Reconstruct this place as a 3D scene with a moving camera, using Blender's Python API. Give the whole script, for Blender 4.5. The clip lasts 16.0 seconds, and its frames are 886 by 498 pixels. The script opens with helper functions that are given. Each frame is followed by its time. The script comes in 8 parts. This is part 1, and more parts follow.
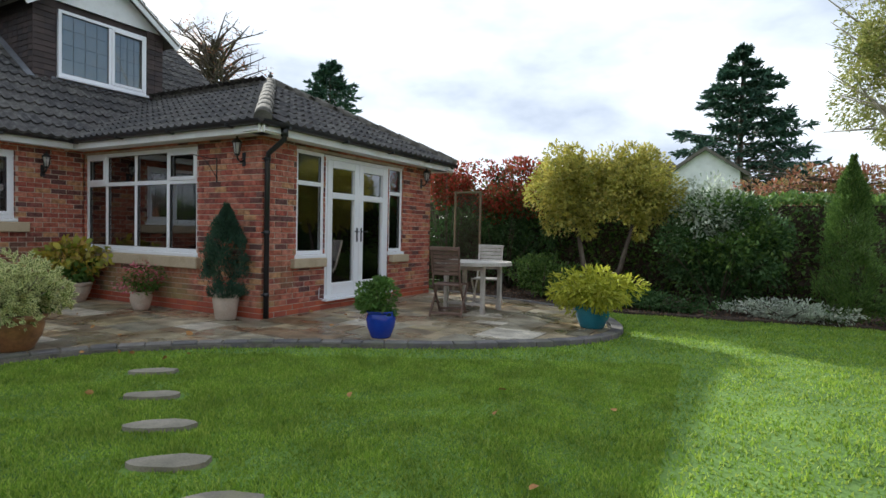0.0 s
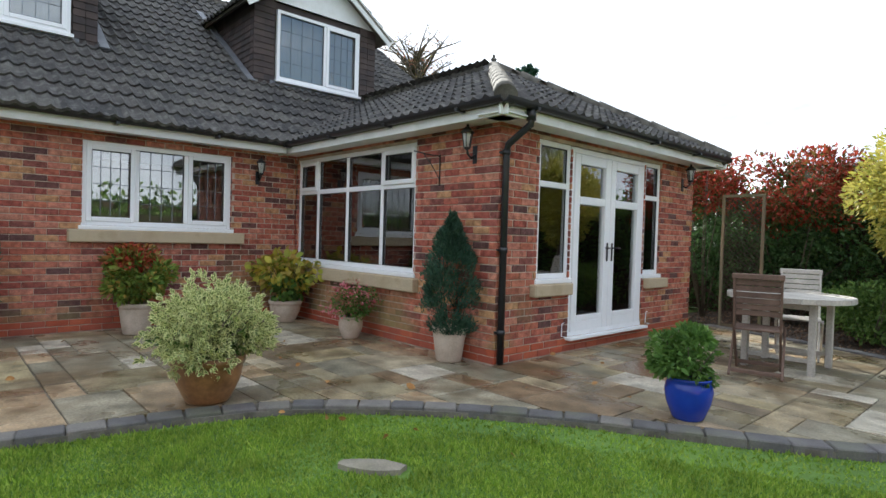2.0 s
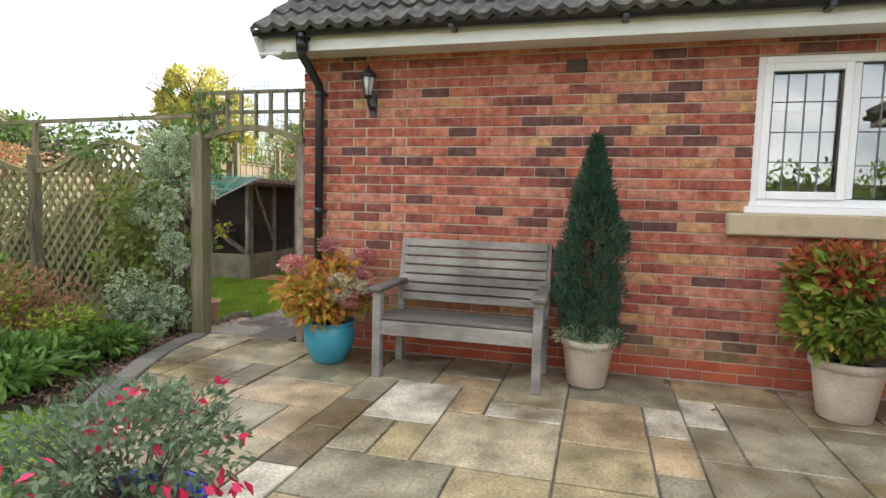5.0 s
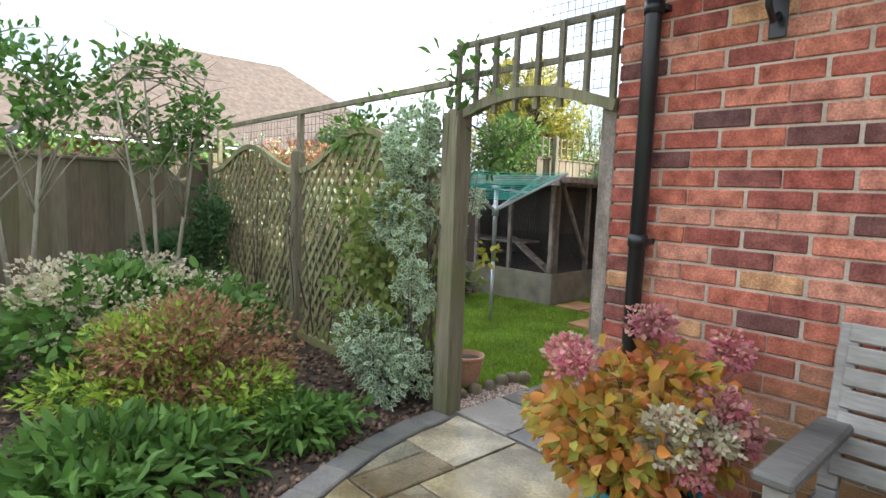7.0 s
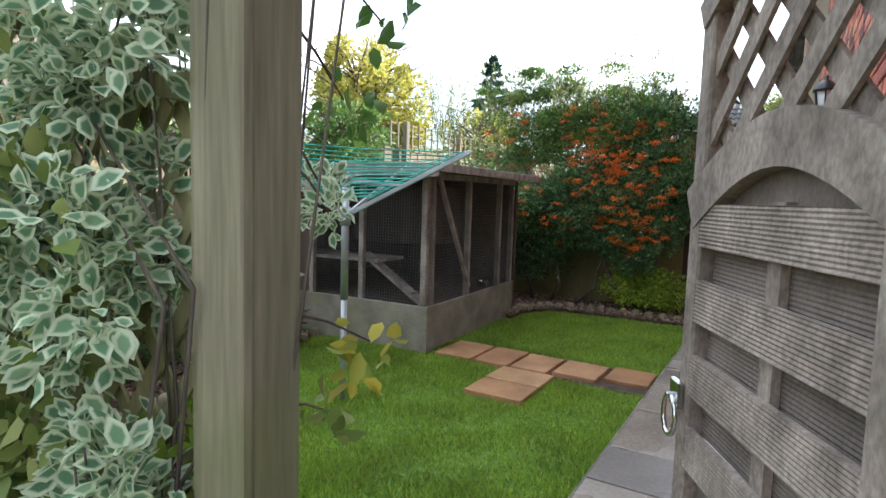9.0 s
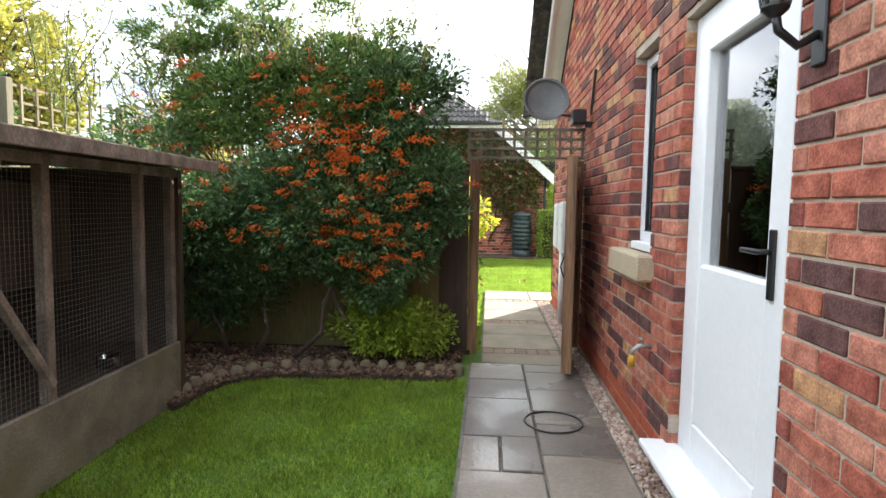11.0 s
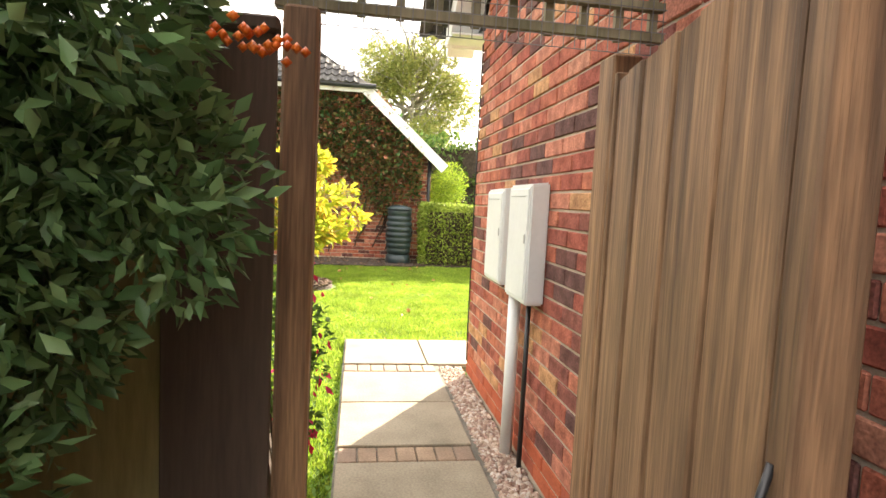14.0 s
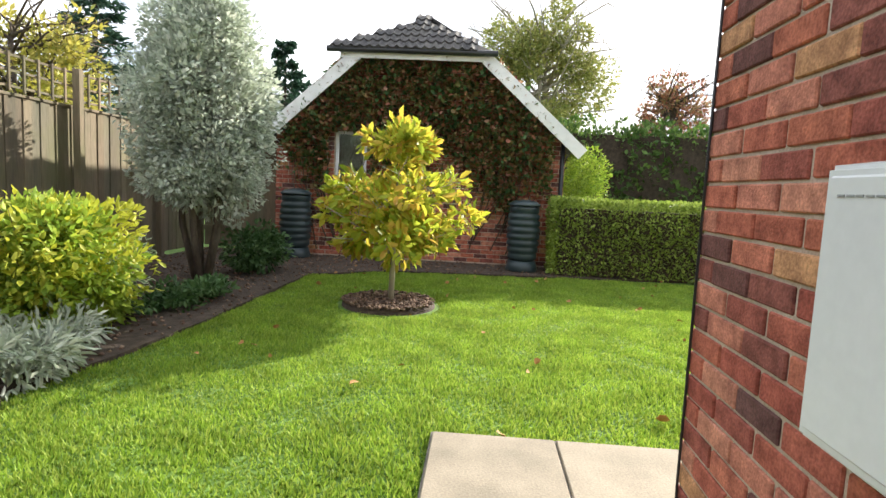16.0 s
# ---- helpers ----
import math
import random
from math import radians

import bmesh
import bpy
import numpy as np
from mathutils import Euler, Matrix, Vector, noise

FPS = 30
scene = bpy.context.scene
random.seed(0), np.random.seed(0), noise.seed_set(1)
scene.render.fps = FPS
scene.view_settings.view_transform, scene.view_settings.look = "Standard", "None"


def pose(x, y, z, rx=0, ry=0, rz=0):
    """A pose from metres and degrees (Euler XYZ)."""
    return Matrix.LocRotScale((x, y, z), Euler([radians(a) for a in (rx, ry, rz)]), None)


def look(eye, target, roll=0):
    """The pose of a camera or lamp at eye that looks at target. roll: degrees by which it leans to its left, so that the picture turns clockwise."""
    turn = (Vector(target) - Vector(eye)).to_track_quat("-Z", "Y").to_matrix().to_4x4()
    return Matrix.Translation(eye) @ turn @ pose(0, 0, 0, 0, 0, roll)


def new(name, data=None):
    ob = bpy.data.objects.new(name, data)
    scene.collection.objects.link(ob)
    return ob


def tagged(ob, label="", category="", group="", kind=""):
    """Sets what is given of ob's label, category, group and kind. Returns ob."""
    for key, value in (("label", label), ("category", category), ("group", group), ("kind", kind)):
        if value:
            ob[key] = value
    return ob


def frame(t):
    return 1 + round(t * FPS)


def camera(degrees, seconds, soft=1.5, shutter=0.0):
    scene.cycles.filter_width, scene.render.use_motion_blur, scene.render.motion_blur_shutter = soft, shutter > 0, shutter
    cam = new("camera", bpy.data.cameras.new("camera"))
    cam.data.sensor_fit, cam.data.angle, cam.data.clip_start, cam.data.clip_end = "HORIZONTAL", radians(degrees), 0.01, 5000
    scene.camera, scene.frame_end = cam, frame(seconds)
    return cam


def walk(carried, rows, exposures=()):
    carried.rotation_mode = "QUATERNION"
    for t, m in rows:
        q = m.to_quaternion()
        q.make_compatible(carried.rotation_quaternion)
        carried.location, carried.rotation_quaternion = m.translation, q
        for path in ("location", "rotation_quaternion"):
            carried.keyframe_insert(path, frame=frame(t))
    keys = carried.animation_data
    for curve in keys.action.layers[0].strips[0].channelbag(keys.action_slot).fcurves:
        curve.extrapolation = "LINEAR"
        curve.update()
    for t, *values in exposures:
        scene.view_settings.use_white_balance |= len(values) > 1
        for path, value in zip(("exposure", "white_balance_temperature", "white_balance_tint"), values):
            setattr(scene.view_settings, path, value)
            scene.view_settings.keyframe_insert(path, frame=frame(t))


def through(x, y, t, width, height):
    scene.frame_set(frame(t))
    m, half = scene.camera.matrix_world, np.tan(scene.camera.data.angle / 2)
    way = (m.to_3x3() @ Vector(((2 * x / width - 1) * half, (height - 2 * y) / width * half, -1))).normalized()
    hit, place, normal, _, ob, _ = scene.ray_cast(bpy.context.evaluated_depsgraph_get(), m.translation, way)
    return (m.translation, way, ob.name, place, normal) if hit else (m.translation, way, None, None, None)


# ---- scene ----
cam = camera(76.1, 16.0)
PATH = [
    (0, (9.62, 0.918, 1.181), (8.644, 2.663, 1.121), 1.2),
    (0.5, (9.142, 1.222, 1.176), (8.1, 2.926, 1.09), 1.2),
    (1, (8.621, 1.47, 1.177), (7.478, 3.108, 1.083), 1.1),
    (1.5, (8.163, 1.761, 1.196), (6.873, 3.288, 1.121), 1.2),
    (2, (7.738, 2.035, 1.239), (6.262, 3.384, 1.195), 1.7),
    (2.5, (7.241, 2.279, 1.263), (5.578, 3.389, 1.241), 2.4),
    (3, (6.676, 2.462, 1.267), (4.849, 3.275, 1.239), 2.9),
    (3.5, (6.042, 2.502, 1.245), (4.105, 2.996, 1.182), 2.9),
    (4, (5.407, 2.515, 1.231), (3.415, 2.651, 1.11), 2.4),
    (4.5, (4.841, 2.428, 1.209), (2.856, 2.24, 1.055), 2.0),
    (5, (4.28, 2.389, 1.221), (2.357, 1.865, 1.056), 1.5),
    (5.2, (4.053, 2.374, 1.221), (2.169, 1.722, 1.058), 1.6),
    (7.3, (2.014, 1.142, 1.31), (0.715, -0.365, 1.099), 1.7),
    (7.5, (1.873, 0.981, 1.298), (0.581, -0.53, 1.087), 1.5),
    (8, (1.533, 0.511, 1.278), (0.167, -0.935, 1.073), 1.3),
    (8.5, (1.096, 0.077, 1.254), (-0.427, -1.204, 1.054), 1.4),
    (9, (0.628, -0.267, 1.251), (-1.08, -1.29, 1.068), 1.8),
    (9.5, (0.036, -0.505, 1.26), (-1.811, -1.253, 1.089), 1.3),
    (10, (-0.535, -0.735, 1.252), (-2.467, -1.227, 1.098), 1.0),
    (10.2, (-0.784, -0.766, 1.262), (-2.731, -1.194, 1.097), 0.6),
    (12.3, (-3.16, -0.894, 1.213), (-5.15, -0.703, 1.134), 3.0),
    (12.5, (-3.407, -0.892, 1.23), (-5.394, -0.68, 1.142), 3.0),
    (13, (-3.988, -0.854, 1.221), (-5.97, -0.603, 1.11), 3.1),
    (13.5, (-4.639, -0.845, 1.202), (-6.613, -0.558, 1.053), 2.9),
    (14, (-5.226, -0.817, 1.208), (-7.196, -0.512, 1.045), 2.9),
    (14.5, (-5.826, -0.783, 1.208), (-7.799, -0.504, 1.032), 2.7),
    (15, (-6.344, -0.728, 1.196), (-8.327, -0.553, 1.001), 2.9),
    (15.5, (-6.856, -0.673, 1.209), (-8.846, -0.655, 1.007), 3.1),
    (16, (-7.326, -0.694, 1.219), (-9.311, -0.816, 1.01), 2.8),
]
EXPOSURES = [(0.0, 0.95, 6000, 7), (2.5, 1.65, 6050, 7), (3.5, 1.9, 6100, 7), (5.0, 2.15, 6800, 9), (7.0, 2.25, 6100, 7), (8.5, 2.25, 5950, 7), (10.0, 2.35, 5900, 7),
             (12.0, 2.55, 7400, 9), (13.0, 2.8, 8100, 11), (14.0, 2.8, 7700, 12), (15.0, 2.55, 6100, 8), (16.0, 1.75, 6500, 10)]
walk(cam, [(t, look(eye, target, roll)) for t, eye, target, roll in PATH], EXPOSURES)

# ---- world and sun ----
SUN_HEADING, SUN_HEIGHT = 146.0, 24.0
world = bpy.data.worlds.new("world")
scene.world = world
world.use_nodes = True
wn, wl = world.node_tree.nodes, world.node_tree.links
sky = wn.new("ShaderNodeTexSky")
sky.sky_type, sky.sun_disc = "NISHITA", False
sky.sun_elevation, sky.sun_rotation = radians(SUN_HEIGHT), radians(90 - SUN_HEADING)
sky.air_density, sky.dust_density, sky.ozone_density = 1.0, 2.0, 1.2
w_coord, w_map, w_noise, w_noise2 = (wn.new(k) for k in ("ShaderNodeTexCoord", "ShaderNodeMapping", "ShaderNodeTexNoise", "ShaderNodeTexNoise"))
w_map.inputs["Scale"].default_value = (1.0, 1.0, 2.2)
w_noise.inputs["Scale"].default_value, w_noise.inputs["Detail"].default_value = 1.6, 7
w_noise2.inputs["Scale"].default_value, w_noise2.inputs["Detail"].default_value = 3.1, 6
w_ramp, w_ramp2, w_mix = wn.new("ShaderNodeValToRGB"), wn.new("ShaderNodeValToRGB"), wn.new("ShaderNodeMixRGB")
w_ramp.color_ramp.elements[0].position, w_ramp.color_ramp.elements[1].position = 0.33, 0.5
w_ramp2.color_ramp.elements[0].color = (4.8, 5.3, 6.3, 1)
w_ramp2.color_ramp.elements[1].color = (12.6, 12.7, 13.0, 1)
w_ramp2.color_ramp.elements[0].position, w_ramp2.color_ramp.elements[1].position = 0.32, 0.68
wl.new(w_coord.outputs["Generated"], w_map.inputs[0])
wl.new(w_map.outputs[0], w_noise.inputs["Vector"])
wl.new(w_map.outputs[0], w_noise2.inputs["Vector"])
wl.new(w_noise.outputs["Fac"], w_ramp.inputs[0])
wl.new(w_noise2.outputs["Fac"], w_ramp2.inputs[0])
wl.new(w_ramp.outputs[0], w_mix.inputs[0])
wl.new(sky.outputs[0], w_mix.inputs[1])
wl.new(w_ramp2.outputs[0], w_mix.inputs[2])
wl.new(w_mix.outputs[0], wn["Background"].inputs[0])
wn["Background"].inputs[1].default_value = 0.062
sun = new("sun", bpy.data.lights.new("sun", "SUN"))
sun.data.energy, sun.data.angle, sun.data.color = 3.6, radians(0.6), (1.0, 0.93, 0.82)
sun.matrix_world = look((0, 0, 30), (-math.cos(radians(SUN_HEADING)) * math.cos(radians(SUN_HEIGHT)), -math.sin(radians(SUN_HEADING)) * math.cos(radians(SUN_HEIGHT)), 30 - math.sin(radians(SUN_HEIGHT))))

# ---- materials ----
MATS = {}


def base_mat(name, rough=0.8, metal=0.0, spec=0.5):
    m = bpy.data.materials.new(name)
    m.use_nodes = True
    b = m.node_tree.nodes["Principled BSDF"]
    b.inputs["Roughness"].default_value, b.inputs["Metallic"].default_value = rough, metal
    b.inputs["Specular IOR Level"].default_value = spec
    MATS[name] = m
    return m, m.node_tree.nodes, m.node_tree.links, b


def ramp(nodes, stops, constant=False):
    r = nodes.new("ShaderNodeValToRGB")
    el = r.color_ramp.elements
    while len(el) < len(stops):
        el.new(0.5)
    for e, (p, c) in zip(el, stops):
        e.position, e.color = p, (*c, 1)
    if constant:
        r.color_ramp.interpolation = "CONSTANT"
    return r


def tex_noise(nodes, links, scale, detail=4, stretch=(1, 1, 1), local=False):
    n, mp = nodes.new("ShaderNodeTexNoise"), nodes.new("ShaderNodeMapping")
    if local:
        co = nodes.new("ShaderNodeTexCoord").outputs["Object"]
    else:
        co = nodes.new("ShaderNodeNewGeometry").outputs["Position"]
    mp.inputs["Scale"].default_value = stretch
    links.new(co, mp.inputs[0])
    links.new(mp.outputs[0], n.inputs["Vector"])
    n.inputs["Scale"].default_value, n.inputs["Detail"].default_value = scale, detail
    return n.outputs["Fac"]


def mix(nodes, links, kind, fac, a, b):
    m = nodes.new("ShaderNodeMixRGB")
    m.blend_type = kind
    for sock, v in zip((0, 1, 2), (fac, a, b)):
        if isinstance(v, (int, float)):
            m.inputs[sock].default_value = v
        elif isinstance(v, tuple):
            m.inputs[sock].default_value = (*v, 1)
        else:
            links.new(v, m.inputs[sock])
    return m.outputs[0]


def piece_random(nodes, links):
    a, b, s = nodes.new("ShaderNodeObjectInfo"), nodes.new("ShaderNodeNewGeometry"), nodes.new("ShaderNodeMath")
    s.operation = "ADD"
    f = nodes.new("ShaderNodeMath")
    f.operation = "FRACT"
    links.new(a.outputs["Random"], s.inputs[0])
    links.new(b.outputs["Random Per Island"], s.inputs[1])
    links.new(s.outputs[0], f.inputs[0])
    return f.outputs[0]


def surface(name, dark, light, scale=4, fine=60, rough=0.8, bump=0.15, metal=0.0, spec=0.5, stretch=(1, 1, 1), pieces=None, stain=None, local=False, dist=0.004, wet=0.0, speck=0.2):
    """A surface of two scales of noise between two colours; pieces: colours of single pieces; stain: (colour, scale, amount)."""
    m, n, l, b = base_mat(name, rough, metal, spec)
    big, small = tex_noise(n, l, scale, 5, stretch, local), tex_noise(n, l, fine, 3, stretch, local)
    if pieces:
        r = ramp(n, [(i / len(pieces), c) for i, c in enumerate(pieces)], True)
        l.new(piece_random(n, l), r.inputs[0])
        g = ramp(n, [(0.3, dark), (0.7, light)])
        l.new(big, g.inputs[0])
        col = mix(n, l, "MULTIPLY", 1.0, r.outputs[0], g.outputs[0])
    else:
        g = ramp(n, [(0.32, dark), (0.68, light)])
        l.new(big, g.inputs[0])
        col = g.outputs[0]
    g2 = ramp(n, [(0.3, (1 - speck,) * 3), (0.7, (1 + speck * 0.5,) * 3)])
    l.new(small, g2.inputs[0])
    col = mix(n, l, "MULTIPLY", 1.0, col, g2.outputs[0])
    if stain:
        s = ramp(n, [(0.5, (0, 0, 0)), (0.68, (stain[2],) * 3)])
        l.new(tex_noise(n, l, stain[1], 5), s.inputs[0])
        col = mix(n, l, "MIX", s.outputs[0], col, stain[0])
    l.new(col, b.inputs["Base Color"])
    if wet:
        w = ramp(n, [(0.42, (rough,) * 3), (0.6, (wet,) * 3)])
        l.new(tex_noise(n, l, 1.3, 4), w.inputs[0])
        l.new(w.outputs[0], b.inputs["Roughness"])
    if bump:
        bp = n.new("ShaderNodeBump")
        bp.inputs["Strength"].default_value, bp.inputs["Distance"].default_value = min(1, bump * 4), dist
        l.new(mix(n, l, "MIX", 0.5, big, small), bp.inputs["Height"])
        l.new(bp.outputs[0], b.inputs["Normal"])
    return m


def leaf_mat(name, colours, edge=None, through=0.35, rough=0.55):
    m, n, l, b = base_mat(name, rough, 0, 0.3)
    r = ramp(n, [(i / max(1, len(colours) - 1), c) for i, c in enumerate(colours)])
    l.new(n.new("ShaderNodeNewGeometry").outputs["Random Per Island"], r.inputs[0])
    g = ramp(n, [(0.3, (0.75, 0.75, 0.75)), (0.7, (1.15, 1.15, 1.1))])
    l.new(tex_noise(n, l, 3, 3), g.inputs[0])
    col = mix(n, l, "MULTIPLY", 1.0, r.outputs[0], g.outputs[0])
    if edge:
        at = n.new("ShaderNodeAttribute")
        at.attribute_name = "rim"
        er = ramp(n, [(0.5, (0, 0, 0)), (0.74, (1, 1, 1))])
        l.new(at.outputs["Fac"], er.inputs[0])
        col = mix(n, l, "MIX", er.outputs[0], col, edge)
    l.new(col, b.inputs["Base Color"])
    tr, mx = n.new("ShaderNodeBsdfTranslucent"), n.new("ShaderNodeMixShader")
    mx.inputs[0].default_value = through
    l.new(col, tr.inputs[0])
    l.new(b.outputs[0], mx.inputs[1])
    l.new(tr.outputs[0], mx.inputs[2])
    l.new(mx.outputs[0], n["Material Output"].inputs[0])
    return m


BRICKS = [(0.46, 0.135, 0.085), (0.53, 0.18, 0.115), (0.38, 0.10, 0.07), (0.56, 0.235, 0.155), (0.17, 0.07, 0.06), (0.48, 0.15, 0.09), (0.33, 0.095, 0.07), (0.55, 0.21, 0.14), (0.15, 0.07, 0.062), (0.50, 0.165, 0.105), (0.55, 0.28, 0.14), (0.42, 0.12, 0.08), (0.27, 0.09, 0.07), (0.54, 0.20, 0.135)]


def brick_mat(name, algae):
    m = surface(name, (0.52, 0.50, 0.53), (1.26, 1.38, 1.42), 16, 120, 0.9, 0.35, pieces=BRICKS, spec=0.25, dist=0.006, speck=0.35)
    n, l = m.node_tree.nodes, m.node_tree.links
    b = n["Principled BSDF"]
    old = b.inputs["Base Color"].links[0].from_socket
    pos = n.new("ShaderNodeSeparateXYZ")
    l.new(n.new("ShaderNodeNewGeometry").outputs["Position"], pos.inputs[0])
    height = ramp(n, [(0.12, (1, 1, 1)), (1.0, (0, 0, 0))])
    l.new(pos.outputs[2], height.inputs[0])
    patch = ramp(n, [(0.48, (0, 0, 0)), (0.62, (1, 1, 1))])
    l.new(tex_noise(n, l, 0.9, 5), patch.inputs[0])
    fac = mix(n, l, "MULTIPLY", 1.0, height.outputs[0], patch.outputs[0])
    garden, near = n.new("ShaderNodeMath"), ramp(n, [(0.3, (0, 0, 0)), (0.45, (algae,) * 3)])
    garden.operation, garden.inputs[1].default_value = "ADD", 0.5
    l.new(pos.outputs[0], garden.inputs[0])
    l.new(garden.outputs[0], near.inputs[0])
    fac = mix(n, l, "MULTIPLY", 1.0, fac, near.outputs[0])
    l.new(mix(n, l, "MIX", fac, old, (0.27, 0.24, 0.10)), b.inputs["Base Color"])
    return m


brick_mat("brick", 0.75)
surface("mortar", (0.40, 0.33, 0.26), (0.58, 0.49, 0.40), 6, 120, 0.95, 0.2, spec=0.1)
surface("plinth_brick", (0.85, 0.8, 0.8), (1.1, 1.1, 1.1), 7, 90, 0.85, 0.1, pieces=[(0.42, 0.10, 0.05), (0.46, 0.12, 0.06), (0.38, 0.10, 0.06)], spec=0.3)
surface("upvc", (0.82, 0.84, 0.86), (0.86, 0.87, 0.89), 2, 40, 0.3, 0.0, speck=0.03)
surface("white_board", (0.74, 0.76, 0.76), (0.84, 0.85, 0.84), 3, 50, 0.45, 0.02, stain=((0.5, 0.5, 0.45), 4, 0.25), speck=0.03)
surface("black_plastic", (0.012, 0.013, 0.015), (0.022, 0.023, 0.026), 5, 70, 0.35, 0.03, speck=0.03)
surface("sandstone", (0.42, 0.34, 0.22), (0.56, 0.46, 0.32), 5, 140, 0.9, 0.15, stain=((0.25, 0.21, 0.14), 5, 0.35))
surface("roof_tile", (0.6, 0.6, 0.6), (1.3, 1.3, 1.25), 6, 120, 0.85, 0.3, pieces=[(0.055, 0.052, 0.052), (0.07, 0.065, 0.063), (0.045, 0.043, 0.045), (0.065, 0.06, 0.06), (0.085, 0.08, 0.075)], stain=((0.22, 0.22, 0.20), 14, 0.4))
surface("hung_tile", (0.7, 0.7, 0.7), (1.2, 1.2, 1.2), 4, 90, 0.85, 0.1, pieces=[(0.06, 0.045, 0.042), (0.075, 0.055, 0.05), (0.05, 0.04, 0.04)])
surface("lead", (0.14, 0.15, 0.17), (0.22, 0.23, 0.25), 6, 60, 0.55, 0.1, metal=0.2)
surface("mortar_grey", (0.09, 0.082, 0.065), (0.20, 0.185, 0.155), 8, 100, 0.95, 0.2)
surface("slab", (0.50, 0.49, 0.45), (1.35, 1.32, 1.24), 4.5, 60, 0.66, 0.35, pieces=[(0.29, 0.25, 0.165), (0.38, 0.31, 0.20), (0.23, 0.21, 0.155), (0.42, 0.36, 0.26), (0.27, 0.245, 0.185), (0.42, 0.32, 0.21), (0.32, 0.29, 0.22), (0.54, 0.50, 0.43), (0.19, 0.15, 0.10), (0.36, 0.30, 0.18), (0.22, 0.155, 0.095)], stain=((0.11, 0.07, 0.028), 1.5, 0.8), wet=0.16, speck=0.38)
surface("slab_wet", (0.65, 0.63, 0.6), (1.15, 1.13, 1.1), 2.2, 45, 0.4, 0.2, pieces=[(0.20, 0.18, 0.155), (0.25, 0.22, 0.19), (0.17, 0.15, 0.135), (0.28, 0.245, 0.21)], wet=0.08)
surface("slab_buff", (0.72, 0.72, 0.70), (1.12, 1.12, 1.12), 4, 90, 0.85, 0.2, pieces=[(0.26, 0.225, 0.165), (0.295, 0.255, 0.19), (0.275, 0.235, 0.175)])
surface("slab_terracotta", (0.65, 0.62, 0.55), (1.15, 1.15, 1.1), 5, 70, 0.75, 0.2, pieces=[(0.37, 0.20, 0.10), (0.42, 0.25, 0.13), (0.33, 0.17, 0.085)], wet=0.4)
surface("kerb_stone", (0.7, 0.7, 0.7), (1.2, 1.2, 1.2), 6, 90, 0.85, 0.25, pieces=[(0.15, 0.14, 0.14), (0.19, 0.175, 0.16), (0.12, 0.115, 0.115)], stain=((0.12, 0.13, 0.06), 3, 0.4))
surface("band_brick", (0.75, 0.75, 0.75), (1.15, 1.15, 1.15), 6, 90, 0.85, 0.2, pieces=[(0.27, 0.19, 0.13), (0.31, 0.22, 0.15), (0.24, 0.17, 0.125)])
surface("soil", (0.035, 0.024, 0.016), (0.085, 0.06, 0.042), 12, 90, 0.95, 0.6, dist=0.02)
surface("lawn_soil", (0.075, 0.15, 0.02), (0.13, 0.23, 0.035), 1.2, 40, 0.95, 0.4, dist=0.02)
surface("render_cream", (0.5, 0.44, 0.36), (0.58, 0.52, 0.43), 2, 40, 0.9, 0.03, speck=0.03)
surface("carpet", (0.22, 0.17, 0.13), (0.30, 0.24, 0.19), 2, 60, 0.95, 0.05)
surface("fence_wood", (0.6, 0.7, 0.7), (1.15, 1.12, 1.1), 3, 50, 0.9, 0.25, stretch=(1, 1, 0.12), pieces=[(0.19, 0.145, 0.095), (0.23, 0.18, 0.12), (0.16, 0.12, 0.08), (0.21, 0.17, 0.115)], stain=((0.12, 0.13, 0.05), 1.5, 0.5))
surface("trellis_wood", (0.19, 0.185, 0.08), (0.33, 0.30, 0.15), 4, 60, 0.9, 0.2, stretch=(1, 1, 0.2))
surface("post_wood", (0.14, 0.125, 0.075), (0.27, 0.24, 0.16), 5, 40, 0.88, 0.25, stretch=(2, 2, 0.15), stain=((0.14, 0.15, 0.05), 2, 0.5))
surface("gate_wood", (0.15, 0.122, 0.10), (0.37, 0.31, 0.26), 7, 70, 0.85, 0.3, stretch=(1.5, 1.5, 0.9), stain=((0.13, 0.11, 0.08), 5, 0.5), speck=0.35)
surface("olive_wood", (0.12, 0.105, 0.04), (0.23, 0.20, 0.085), 2, 50, 0.9, 0.25, stretch=(1, 1, 0.15))
surface("gate_board", (0.13, 0.108, 0.09), (0.22, 0.185, 0.155), 4, 60, 0.85, 0.3, stretch=(2, 2, 1.2))
surface("ridge_tile", (0.07, 0.066, 0.058), (0.17, 0.16, 0.14), 7, 90, 0.95, 0.25, spec=0.1)
surface("dark_wood", (0.045, 0.03, 0.022), (0.09, 0.062, 0.045), 3, 50, 0.8, 0.2, stretch=(2, 2, 0.15))
surface("brown_wood", (0.12, 0.066, 0.036), (0.36, 0.205, 0.11), 9, 70, 0.7, 0.25, stretch=(2, 2, 0.10), speck=0.4)
surface("bench_wood", (0.15, 0.14, 0.125), (0.36, 0.34, 0.31), 5, 70, 0.9, 0.3, stretch=(1, 0.2, 1), stain=((0.07, 0.065, 0.06), 3, 0.5))
surface("bench_seat_wood", (0.06, 0.055, 0.05), (0.16, 0.15, 0.135), 5, 70, 0.8, 0.3, stretch=(1, 0.2, 1))
surface("teak", (0.10, 0.06, 0.045), (0.18, 0.115, 0.085), 5, 70, 0.8, 0.15)
